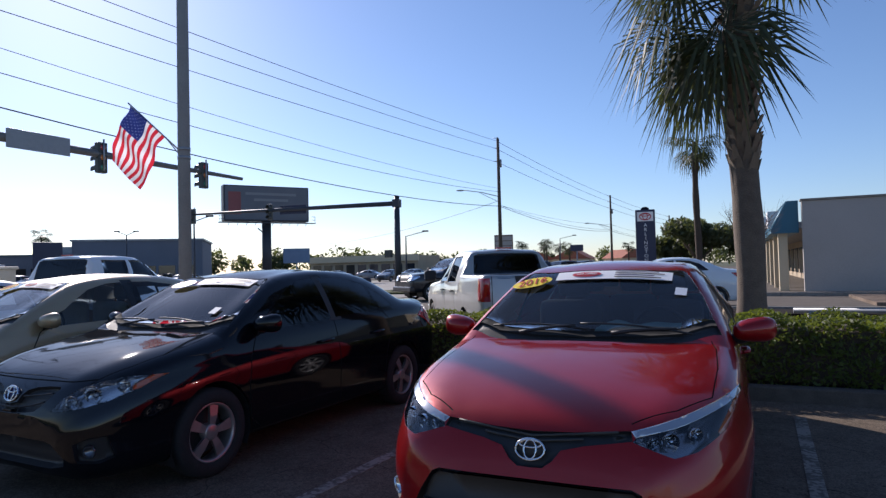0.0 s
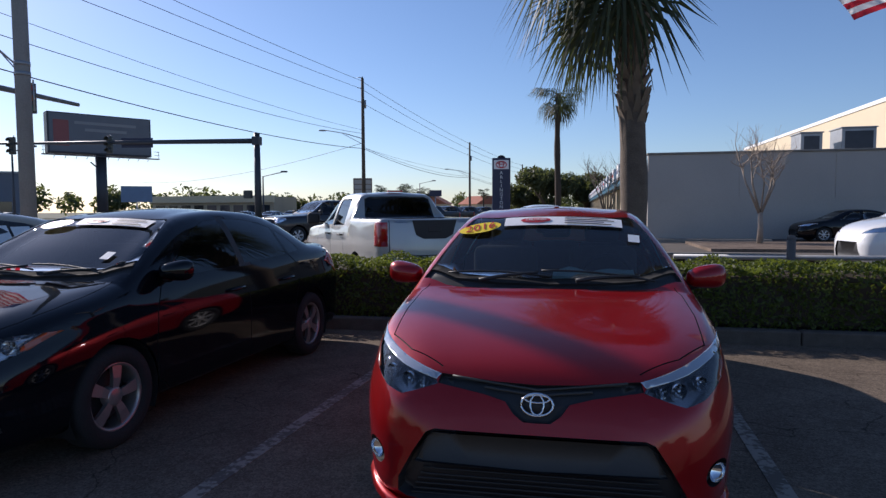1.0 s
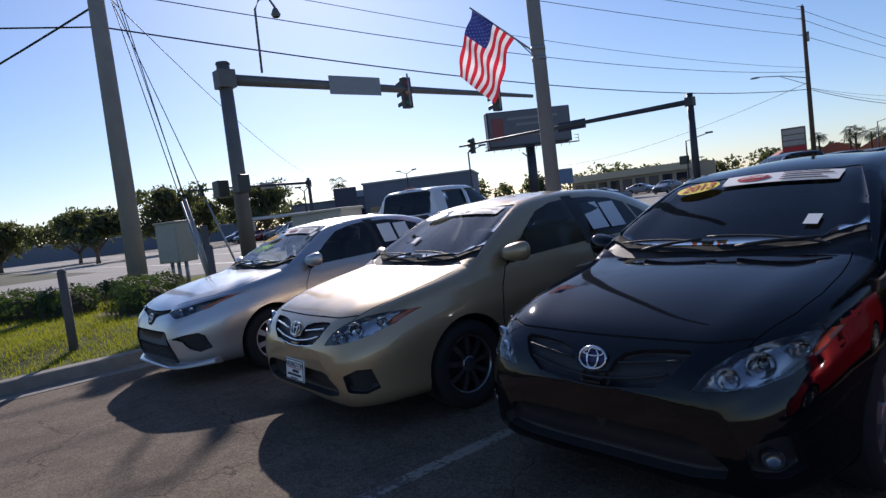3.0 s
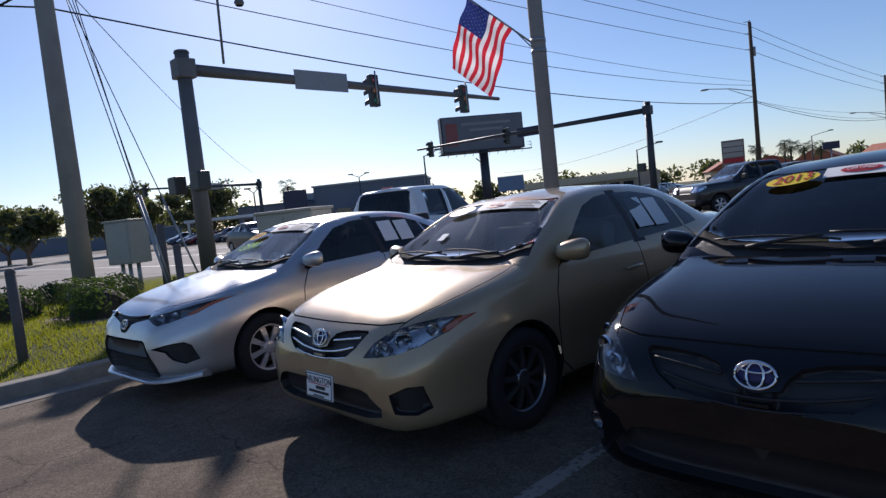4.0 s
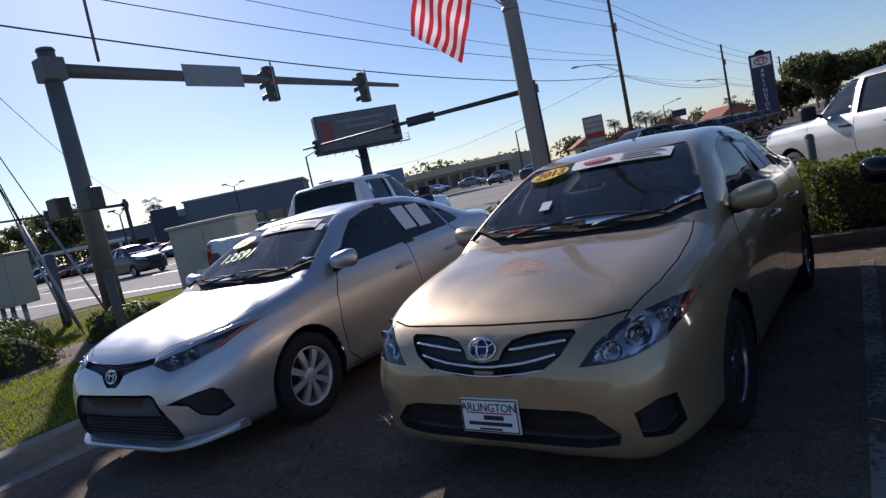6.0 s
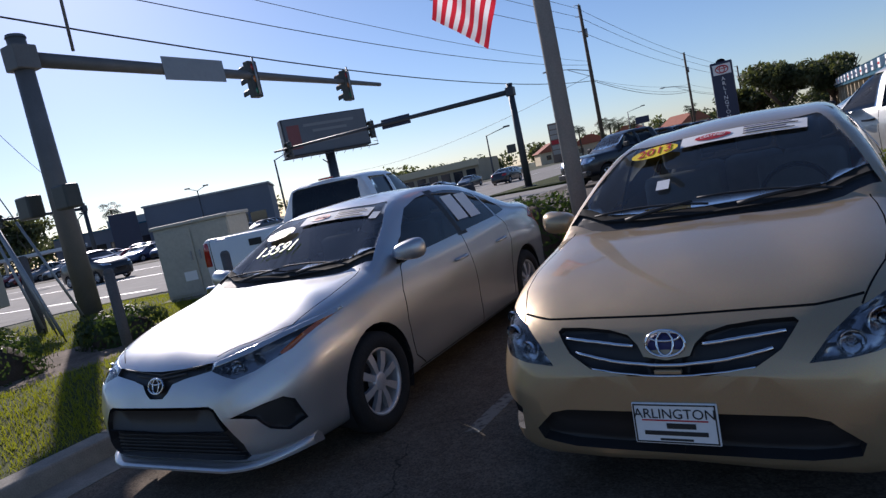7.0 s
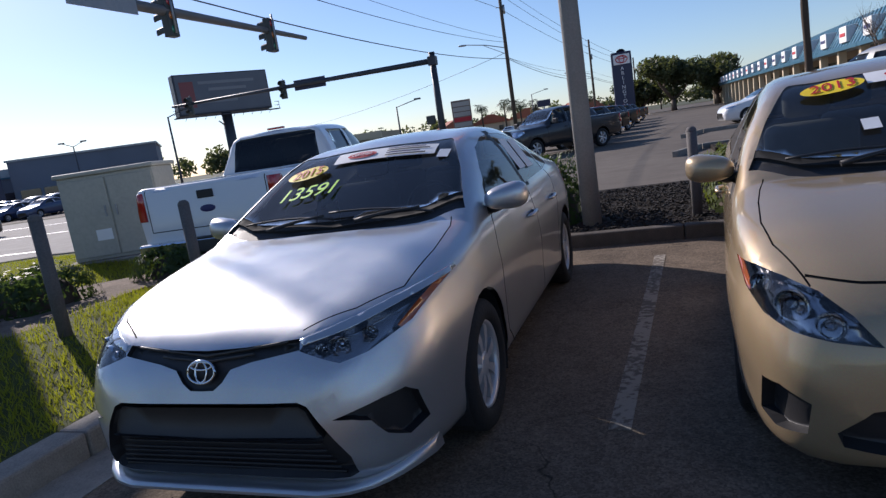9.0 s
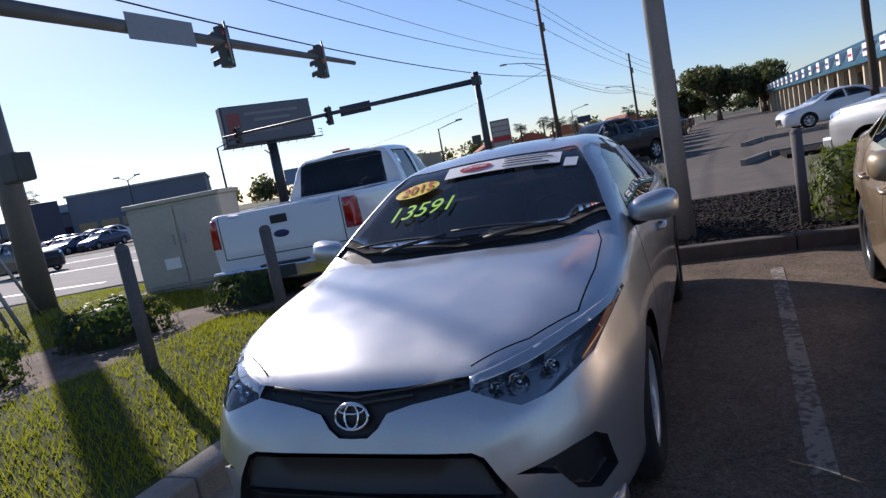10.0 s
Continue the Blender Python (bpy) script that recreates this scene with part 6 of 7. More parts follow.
for x in (-0.30, -0.04, 0.26):
    b = bmesh.new()
    tube(b, [(x, 0, -0.05), (x, 0, 0.65)], 0.05, 8)
    part("leg", b, STEEL, c2)


# ---- stickers and papers on the row ----
def oval(car, spec, x, s, rx, rs, material, name, label, tilt=0.0, lift=0.007):
    b = bmesh.new()
    n = 28
    c = b.verts.new(on_glass(spec, x, s, lift).translation)
    ring = []
    for k in range(n):
        a = k * math.tau / n
        u, v = rx * math.cos(a), rs * math.sin(a)
        ring.append(b.verts.new(on_glass(spec, x + u * math.cos(tilt) - v * math.sin(tilt), s + v * math.cos(tilt) + u * math.sin(tilt), lift).translation))
    for k in range(n):
        b.faces.new((c, ring[k], ring[(k + 1) % n]))
    return part(name, b, material, car, label)


def year_oval(car, spec, text, x, s, tilt):
    o = oval(car, spec, x, s, 0.14, 0.060, YELLOW, "year_sticker", "yellow oval year sticker with red digits", tilt, 0.024)
    lettering("year_digits", text, 0.095, STICKRED, o, on_glass(spec, x, s, 0.027) @ pose(0, 0, 0, 0, 0, math.degrees(tilt) * 1.3) @ Matrix.Diagonal((1.1, 1.25, 1, 1)), 0.0008, shear=0.15)


def certified(car, spec, x0, x1, s):
    bn = banner(car, spec, s, x0, x1, 0.115, PAPER, "window_banner", "white warranty banner with a red oval")
    xo = x0 + (x1 - x0) * 0.27
    o = oval(car, spec, xo, s + 0.058, 0.10, 0.034, STICKRED, "banner_oval", "dark red oval", 0, 0.015)
    lettering("word", "CERTIFIED", 0.036, PAPER, o, on_glass(spec, xo, s + 0.058, 0.019) @ Matrix.Diagonal((0.85, 1.2, 1, 1)), 0.0006)
    for k in range(4):
        b = bmesh.new()
        w = (0.30, 0.34, 0.27, 0.32)[k] * (x1 - x0) / 0.82
        xs = x0 + (x1 - x0) * 0.52
        vs = [b.verts.new(on_glass(spec, xx, s + 0.090 - 0.025 * k + dz, 0.015).translation) for xx, dz in ((xs, 0), (xs + w * .5, 0), (xs + w, 0), (xs + w, .011), (xs + w * .5, .011), (xs, .011))]
        b.faces.new((vs[0], vs[1], vs[4], vs[5]))
        b.faces.new((vs[1], vs[2], vs[3], vs[4]))
        part("print_line", b, BLACKINK if k % 2 else NAVYINK, bn)


year_oval(RED_CAR, NEWER, "2016", -0.47, 1.755, 0.14)
certified(RED_CAR, NEWER, -0.31, 0.46, 1.775)
year_oval(SILVER_CAR, NEWER, "2015", -0.37, 1.70, 0.10)
certified(SILVER_CAR, NEWER, -0.22, 0.46, 1.76)
lettering("price", "13591", 0.155, LIME, SILVER_CAR, on_glass(NEWER, -0.29, 1.51, 0.017) @ pose(0, 0, 0, 0, 0, 4) @ Matrix.Diagonal((1.05, 1.2, 1, 1)), 0.001, 1.0, 0.25)["label"] = "lime green handwritten price digits"
year_oval(TAN_CAR, OLDER, "2013", -0.34, 1.70, 0.06)
certified(TAN_CAR, OLDER, -0.19, 0.47, 1.69)
year_oval(BLACK_CAR, OLDER, "2013", -0.34, 1.70, 0.06)
certified(BLACK_CAR, OLDER, -0.19, 0.47, 1.69)
for c, sp, x, s in ((TAN_CAR, OLDER, -0.24, 1.36), (BLACK_CAR, OLDER, 0.46, 1.33), (RED_CAR, NEWER, 0.52, 1.66), (SILVER_CAR, NEWER, 0.52, 1.76)):
    b = bmesh.new()
    bmesh.ops.create_grid(b, x_segments=1, y_segments=1, size=0.5, matrix=Matrix.Diagonal((0.07, 0.09, 1, 1)))
    o = part("window_card", b, PAPER, c, "small white card behind the windshield")
    o.matrix_basis = on_glass(sp, x, s, 0.013)
b = bmesh.new()
g = [[b.verts.new((0.02 + 0.5 * i / 10, 1.36 + 0.26 * j / 5 + 0.03 * math.sin(i * 0.8), 1.012 + 0.065 * j / 5 + 0.018 * math.sin(i * 1.3 + j) * (1 - i / 12))) for j in range(6)] for i in range(11)]
for i in range(10):
    for j in range(5):
        b.faces.new((g[i][j], g[i + 1][j], g[i + 1][j + 1], g[i][j + 1])).smooth = True
ob = tagged(mesh_ob("folded_cloth", b, TEAL), "crumpled pale teal cloth lying on the dashboard", "cloth")
ob.matrix_world = RED_CAR.matrix_world.copy()


def side_paper(car, y, z, w, h, older):
    b = bmesh.new()
    bmesh.ops.create_grid(b, x_segments=1, y_segments=1, size=0.5, matrix=Matrix.Diagonal((w, h, 1, 1)))
    o = part("window_sheet", b, PAPER, car, "white printed sheet in the rear side window")
    x = 0.826 - (z - 1.01) * 0.60
    o.matrix_basis = pose(x + 0.026, y, z, 0, 0, 0) @ Matrix.Rotation(radians(-31), 4, "Y") @ Matrix.Rotation(radians(90), 4, "Y") @ Matrix.Rotation(radians(90), 4, "Z")


side_paper(SILVER_CAR, 2.66, 1.23, 0.20, 0.26, False)
side_paper(SILVER_CAR, 2.90, 1.22, 0.20, 0.26, False)
side_paper(TAN_CAR, 2.60, 1.22, 0.22, 0.27, True)
side_paper(TAN_CAR, 2.84, 1.21, 0.20, 0.26, True)

# dealer plate on the tan car
pl = part("dealer_plate", boxed(-0.155, -0.006, -0.078, 0.155, 0.006, 0.078, bevel=0.004), PAPER, TAN_CAR, "white dealer plate with red and black print")
pl.matrix_basis = pose(0.0, -0.012, 0.405, -6)
b = bmesh.new()
for x0, z0, x1, z1 in ((-.15, -.073, .15, -.068), (-.15, .068, .15, .073), (-.15, -.073, -.145, .073), (.145, -.073, .15, .073)):
    box(b, x0, -.0085, z0, x1, -.0062, z1)
part("plate_border", b, BLACKINK, pl)
o = lettering("plate_word", "ARLINGTON", 0.052, BLACKINK, pl, pose(0, -0.008, 0.036, 90), 0.0006)
part("plate_rule", boxed(-0.12, -0.0085, 0.010, 0.12, -0.0062, 0.015), STICKRED, pl)
part("plate_bar", boxed(-0.03, -0.0085, -0.018, 0.075, -0.0062, 0.002), BLACKINK, pl)
part("plate_bar", boxed(-0.115, -0.0085, -0.044, 0.115, -0.0062, -0.028), BLACKINK, pl)
part("plate_bar", boxed(-0.06, -0.0085, -0.064, 0.06, -0.0062, -0.056), BLACKINK, pl)


# ---- pickups and other vehicles ----
FORDISH = dict(
    extra=np.arange(3.78, 4.08, 0.025), length=6.2, R=0.39, track=0.86, axles=(0.95, 4.85), arch=0.07, tw=0.25,
    zb=[(0, .62), (.02, .50), (.08, .42), (.3, .40), (5.9, .45), (6.15, .50), (6.2, .56)],
    w=[(0, .80), (.03, .88), (.10, .94), (.4, 1.0), (1.0, 1.015), (3.9, 1.0), (4.85, 1.02), (6.0, .985), (6.15, .965), (6.2, .94)],
    zt=[(0, .95), (.02, 1.08), (.08, 1.17), (.25, 1.22), (.8, 1.27), (1.55, 1.31), (1.68, 1.36), (2.0, 1.60), (2.38, 1.87), (2.6, 1.925), (3.1, 1.945), (3.7, 1.93), (3.84, 1.90), (3.92, 1.72), (4.02, 1.34), (4.06, 1.335), (6.12, 1.335), (6.18, 1.325), (6.2, 1.28)],
    zs=[(0, .90), (.02, 1.02), (.08, 1.10), (.25, 1.15), (.8, 1.19), (1.6, 1.22), (2.4, 1.25), (3.9, 1.27), (4.02, 1.30), (6.12, 1.305), (6.18, 1.295), (6.2, 1.25)],
    ws=[(0, .74), (.03, .83), (.10, .89), (.4, .93), (1.6, .945), (3.9, .945), (4.05, .975), (6.0, .96), (6.2, .915)],
    wr=[(0, .55), (.1, .68), (.4, .76), (1.6, .80), (2.0, .765), (2.4, .70), (3.7, .69), (3.9, .73), (4.03, .93), (6.0, .93), (6.2, .89)],
    zr=[(0, .945), (.02, 1.07), (.08, 1.15), (.25, 1.20), (.8, 1.245), (1.55, 1.28), (1.68, 1.325), (2.0, 1.555), (2.38, 1.82), (2.6, 1.87), (3.1, 1.885), (3.7, 1.872), (3.84, 1.845), (3.92, 1.68), (4.02, 1.335), (6.12, 1.335), (6.18, 1.32), (6.2, 1.275)],
)
MIDTRUCK = dict(
    extra=np.arange(3.42, 3.78, 0.03), length=5.22, R=0.365, track=0.79, axles=(0.92, 4.12), arch=0.07, tw=0.24,
    zb=[(0, .60), (.02, .48), (.08, .42), (.3, .40), (5.0, .45), (5.18, .50), (5.22, .56)],
    w=[(0, .70), (.03, .78), (.10, .84), (.4, .90), (1.0, .925), (3.4, .915), (4.12, .935), (5.05, .90), (5.18, .88), (5.22, .85)],
    zt=[(0, .92), (.02, 1.02), (.08, 1.09), (.25, 1.14), (.8, 1.19), (1.35, 1.23), (1.46, 1.28), (1.8, 1.50), (2.15, 1.72), (2.4, 1.775), (2.9, 1.79), (3.38, 1.775), (3.50, 1.74), (3.58, 1.60), (3.72, 1.335), (3.76, 1.33), (5.14, 1.33), (5.20, 1.32), (5.22, 1.27)],
    zs=[(0, .87), (.02, .97), (.08, 1.03), (.25, 1.08), (.8, 1.13), (1.4, 1.16), (2.4, 1.20), (3.55, 1.23), (3.72, 1.295), (5.14, 1.30), (5.20, 1.29), (5.22, 1.24)],
    ws=[(0, .64), (.03, .73), (.10, .79), (.4, .835), (1.4, .86), (3.55, .86), (3.75, .885), (5.05, .875), (5.22, .83)],
    wr=[(0, .48), (.1, .60), (.4, .68), (1.4, .72), (1.8, .685), (2.15, .625), (3.38, .615), (3.55, .66), (3.73, .845), (5.05, .845), (5.22, .80)],
    zr=[(0, .915), (.02, 1.01), (.08, 1.07), (.25, 1.12), (.8, 1.165), (1.35, 1.20), (1.46, 1.245), (1.8, 1.46), (2.15, 1.672), (2.4, 1.725), (2.9, 1.738), (3.38, 1.722), (3.50, 1.69), (3.58, 1.56), (3.72, 1.33), (5.14, 1.33), (5.20, 1.315), (5.22, 1.265)],
)


def pickup(name, label, spec, body_paint, at, turn, cab, rows, tail_style, res=(70, 4), group="pickups"):
    """A pickup with an open bed, cab glass, tailgate, lamps and bumper. cab: stations of its windows."""
    car = thing(name, label, "pickup truck", at, turn, group)
    sh = half_shell(spec, *res)
    L = spec["length"]
    roof = surface_z(spec, cab["roof"])
    belt = cab["belt"]
    side = lambda c, n: n.x > 0.2 and c.z > belt - 0.05
    cut(sh, 1, "top", [(-.01, cab["w0"]), (.45, cab["w0"] + .04), (cab["wx"], cab["w0"] + .14), (cab["wx"] - .09, cab["w1"]), (.3, cab["w1"] - .02), (-.01, cab["w1"] - .03)], lambda c, n: n.z > .2 and c.y < cab["w1"] + .1)
    cut(sh, 2, "front", [(-.01, belt + .12), (cab["bx"] + .02, belt + .13), (cab["bx"] - .03, roof - .13), (cab["bx"] - .12, roof - .095), (-.01, roof - .085)], lambda c, n: n.y > .25 and cab["b0"] - .1 < c.y < cab["b0"] + .4)
    for k, (s0, s1, t0, t1) in enumerate(rows):
        cut(sh, 3 + k, "side", [(s0, belt + .03), (t0, roof - .12), (t1, roof - .115), (s1, belt + .05)], side)
    cut(sh, 20, "top", [(-.01, cab["b0"] + .42), (spec["w"][5][1] - .24, cab["b0"] + .42), (spec["w"][5][1] - .24, L - .10), (-.01, L - .10)], lambda c, n: n.z > .5 and c.y > cab["b0"] + .2)
    add_arches(sh, spec)
    hw = spec["w"][-1][1]
    zt = surface_z(spec, L - .08)
    cut(sh, 16, "front", [(hw - .10, zt - .40), (hw + .06, zt - .40), (hw + .06, zt - .05), (hw - .10, zt - .05)], lambda c, n: c.y > L - .16)
    cut(sh, 17, "front", [(.52, zt - .40), (spec["w"][2][1], zt - .40), (spec["w"][2][1] + .05, zt - .18), (.55, zt - .16)], lambda c, n: c.y < .35)
    cut(sh, 18, "front", [(-.01, zt - .45), (.48, zt - .45), (.50, zt - .16), (-.01, zt - .14)], lambda c, n: c.y < .3)
    for q in strip([(hw - .13, zt - .55), (hw - .13, zt - .02)], .012) + strip([(-.01, zt - .55), (hw - .13, zt - .55)], .012):
        cut(sh, 30, "front", q, lambda c, n: c.y > L - .2)
    for s0 in cab["doors"]:
        for q in strip([(s0, spec["zb"][3][1] + .08), (s0, belt)], .010):
            cut(sh, 30, "side", q, lambda c, n: n.x > .4)
    part("body", region(sh, 0), body_paint, car)
    part("windshield", region(sh, 1, .004), GLASS, car)
    part("rear_window", region(sh, 2, .006), DARKGLASS, car, "dark rear cab window")
    for k in range(len(rows)):
        mirror_pair(car, "side_window", sh, 3 + k, .006, DARKGLASS)
    part("bed", region(sh, 20, .48), GREYTRIM if tail_style == "dark" else body_paint, car, "open load bed")
    mirror_pair(car, "tail_lamp", sh, 16, -.012, REDLENS, "tall red tail lamp")
    mirror_pair(car, "headlight", sh, 17, .01, CHROME)
    part("grille", region(sh, 18, .03), TRIM, car)
    part("panel_gap", region(sh, 30, .008), GAP, car)
    part("tailgate_handle", boxed(-.11, L - .004, zt - .20, .11, L + .012, zt - .10, bevel=.01), TRIM, car)
    if tail_style == "dark":
        b = bmesh.new()
        plate(b, [(-.36, zt - .02), (.36, zt - .02), (.30, zt - .24), (.18, zt - .30), (-.18, zt - .30), (-.30, zt - .24)], L - .002, L + .008)
        part("tailgate_panel", b, TRIM, car, "black centre panel of the tailgate")
    else:
        b = bmesh.new()
        bmesh.ops.create_uvsphere(b, u_segments=20, v_segments=8, radius=1, matrix=Matrix.Translation((0, L + .004, zt - .33)) @ Matrix.Diagonal((.105, .012, .045, 1)))
        part("tailgate_badge", b, NAVYINK, car, "small dark oval badge", smooth=True)
    bp = part("rear_bumper", boxed(-hw - .02, L - .06, .46, hw + .02, L + .14, .66, bevel=.03), CHROME, car, "chrome step bumper")
    part("bumper_pad", boxed(-.30, L - .02, .655, .30, L + .145, .672, bevel=.004), TRIM, bp)
    part("plate_blank", boxed(-.155, L + .14, .50, .155, L + .15, .64), GREYTRIM, bp)
    part("front_bumper", boxed(-spec["w"][2][1], -.10, .42, spec["w"][2][1], .14, .66, bevel=.05), CHROME if tail_style != "dark" else body_paint, car)
    for sg in (1, -1):
        mb = part("side_mirror", boxed(sg * (spec["w"][4][1] + .14) - .12, cab["mirror"] - .06, belt + .04, sg * (spec["w"][4][1] + .14) + .12, cab["mirror"] + .06, belt + .26, bevel=.04), TRIM, car)
        b = bmesh.new()
        tube(b, [(sg * (spec["w"][4][1] - .08), cab["mirror"], belt + .08), (sg * (spec["w"][4][1] + .08), cab["mirror"], belt + .10)], .025, 8)
        part("mirror_arm", b, TRIM, mb)
        for s0 in cab["doors"][1:]:
            b = bmesh.new()
            tube(b, [(sg * (spec["w"][4][1] - .02), s0 - .28, belt - .12), (sg * (spec["w"][4][1] + .025), s0 - .24, belt - .12), (sg * (spec["w"][4][1] + .025), s0 - .10, belt - .12), (sg * (spec["w"][4][1] - .02), s0 - .06, belt - .12)], .014, 6)
            part("door_handle", b, TRIM, car)
    b = bmesh.new()
    box(b, -.14, cab["b0"] - .06, roof - .012, .14, cab["b0"] + .0, roof + .02, .008)
    part("brake_lamp", b, REDLENS, car, "small red lamp on the cab roof")
    part("cabin_floor", boxed(-.75, cab["w0"], .55, .75, cab["b0"], .62), TRIM, car)
    for x in (-.38, .38):
        b = bmesh.new()
        seat(b, x, cab["w1"] + .1, .72)
        part("seat", b, CLOTH, car, smooth=True)
    add_liners(car, spec)
    add_wheels(car, spec, ALLOY, 6, "single")
    part("underbody", boxed(-.6, .3, .38, .6, L - .2, .52), TRIM, car)
    sh.free()
    return car


FORD_CAB = dict(roof=3.0, belt=1.23, w0=1.66, w1=2.36, wx=.78, b0=3.80, bx=.70, doors=(1.62, 2.85, 3.75), mirror=1.95)
FRONTIER_CAB = dict(roof=2.9, belt=1.16, w0=1.44, w1=2.14, wx=.70, b0=3.46, bx=.62, doors=(1.38, 2.42, 3.30), mirror=1.70)
pickup("white_pickup", "white full-size pickup parked at the corner", FORDISH, WHITECAR, (-13.57, 13.6, 0), 189, FORD_CAB, ((1.85, 2.80, 2.32, 2.78), (2.92, 3.66, 2.88, 3.58)), "badge")
pickup("silver_pickup", "light silver crew-cab pickup parked behind the hedge", MIDTRUCK, PALESILVER, (-5.25, 14.25, 0), 215.6, FRONTIER_CAB, ((1.62, 2.36, 2.02, 2.36), (2.46, 3.22, 2.46, 3.14)), "dark")
pickup("black_pickup", "large black pickup parked at an angle along the aisle", FORDISH, NAVYCAR, (-13.2, 25.9, 0), -36, FORD_CAB, ((1.85, 2.80, 2.32, 2.78), (2.92, 3.66, 2.88, 3.58)), "dark", (30, 2), "vehicles along the aisle")
DARKTRUCK = pickup("dark_pickup", "dark pickup parked along the aisle", MIDTRUCK, NAVYCAR, (-12.9, 31.6, 0), -36, FRONTIER_CAB, ((1.62, 2.36, 2.02, 2.36), (2.46, 3.22, 2.46, 3.14)), "dark", (30, 2), "vehicles along the aisle")
for i, (x, y, tn) in enumerate(((-12.6, 37.0, -36), (-12.4, 43.5, -38), (-12.2, 50, -35), (-12.0, 58, -36), (-11.9, 68, -37))):
    copy_thing(DARKTRUCK, pose(x, y, 0, 0, 0, tn))


def plain_car(name, label, spec, body_paint, at, turn, tall=1.0, group="distant parked cars"):
    """A simpler car for the distance: skin, panes, lamps and wheels."""
    car = thing(name, label, "car", at, turn, group)
    sp = dict(spec)
    if tall != 1.0:
        for k in ("zb", "zt", "zs", "zr"):
            sp[k] = [(a, v * tall) for a, v in spec[k]]
    sh = half_shell(sp, 30, 2)
    L = sp["length"]
    cut(sh, 1, "top", [(-.01, 1.22), (.64, 1.36), (.53, 1.93), (-.01, 1.92)], lambda c, n: n.z > .2 and c.y < 2.1)
    cut(sh, 2, "top", [(-.01, 3.2), (.5, 3.26), (.55, 3.8), (-.01, 3.86)], lambda c, n: n.z > .15 and c.y > 3.0)
    side = lambda c, n: n.x > 0.25 and c.z > 0.9 * tall
    cut(sh, 3, "side", [(1.60, 1.0 * tall), (1.86, 1.2 * tall), (2.2, 1.37 * tall), (2.42, 1.39 * tall), (2.45, 1.03 * tall)], side)
    cut(sh, 4, "side", [(2.52, 1.03 * tall), (2.49, 1.39 * tall), (2.9, 1.37 * tall), (3.2, 1.28 * tall), (3.45, 1.08 * tall)], side)
    add_arches(sh, sp)
    cut(sh, 10, "front", [(.43, .70 * tall), (.78, .73 * tall), (.83, .85 * tall), (.60, .80 * tall)], lambda c, n: c.y < 1)
    cut(sh, 13, "front", [(-.01, .55 * tall), (.4, .55 * tall), (.52, .25 * tall), (-.01, .24 * tall)], lambda c, n: c.y < .5)
    cut(sh, 16, "front", [(.45, .80 * tall), (.80, .80 * tall), (.80, 1.0 * tall), (.50, .98 * tall)], lambda c, n: c.y > L - .5)
    part("body", region(sh, 0), body_paint, car)
    part("windshield", region(sh, 1, .004), DARKGLASS, car)
    part("rear_window", region(sh, 2, .004), DARKGLASS, car)
    mirror_pair(car, "front_window", sh, 3, .005, DARKGLASS)
    mirror_pair(car, "rear_door_window", sh, 4, .005, DARKGLASS)
    mirror_pair(car, "headlight", sh, 10, .01, CHROME)
    mirror_pair(car, "tail_lamp", sh, 16, -.004, REDLENS)
    part("lower_grille", region(sh, 13, .03), TRIM, car)
    part("cabin_floor", boxed(-.74, 1.2, .3, .74, 3.6, .9), TRIM, car)
    add_wheels(car, sp, ALLOY, 7, "single")
    sh.free()
    return car


FAR = plain_car("parked_car", "parked car in the lot across the street", NEWER, FLEET, (-60, 38, 0), 20)
FARSUV = plain_car("parked_suv", "parked sport utility car in the lot across the street", NEWER, FLEET, (-64, 41, 0), 25, 1.2)
rgc = random.Random(12)
for i in range(44):
    row = i % 4
    x = -56 - (i // 4) * 3.4 - row * 1.2
    y = 38 + row * 7.2 + rgc.uniform(-.4, .4)
    copy_thing(FARSUV if rgc.random() < 0.4 else FAR, pose(x, y, -0.01, 0, 0, 180 * (row % 2) + rgc.uniform(-6, 6)))
for x, y, tn in ((-38.6, 67, 0), (-36, 74, 0), (-52, 78, 90), (-48, 84, 90), (-57, 88, 95), (-29, 60, 180), (-26, 88, 180), (-62, 96, 90), (-42, 98, 92)):
    copy_thing(FAR, pose(x, y, -0.02, 0, 0, tn + rgc.uniform(-3, 3)))
for y in (82, 88, 95, 101):
    copy_thing(FARSUV, pose(-11.5, y, 0, 0, 0, 90 + rgc.uniform(-3, 3)))
plain_car("white_sedan", "white sedan parked by the planted island", NEWER, WHITECAR, (-4.6, 33.2, 0), -80, 1.0, "cars along the aisle")
plain_car("white_suv", "white sport utility car behind the hedge", NEWER, WHITECAR, (6.05, 17.0, 0), -82, 1.25, "cars along the aisle")
plain_car("white_car", "white car at the aisle island", NEWER, WHITECAR, (-3.75, 22.2, 0), -75, 1.1, "cars along the aisle")
plain_car("black_coupe", "black car parked before the grey wall", NEWER, BLACK, (9.3, 31.2, 0), -88, 0.95, "cars along the aisle")
plain_car("dark_suv", "dark sport utility car waiting on the road", NEWER, NAVYCAR, (-36.5, 21.5, -0.01), 88, 1.2, "cars on the road")


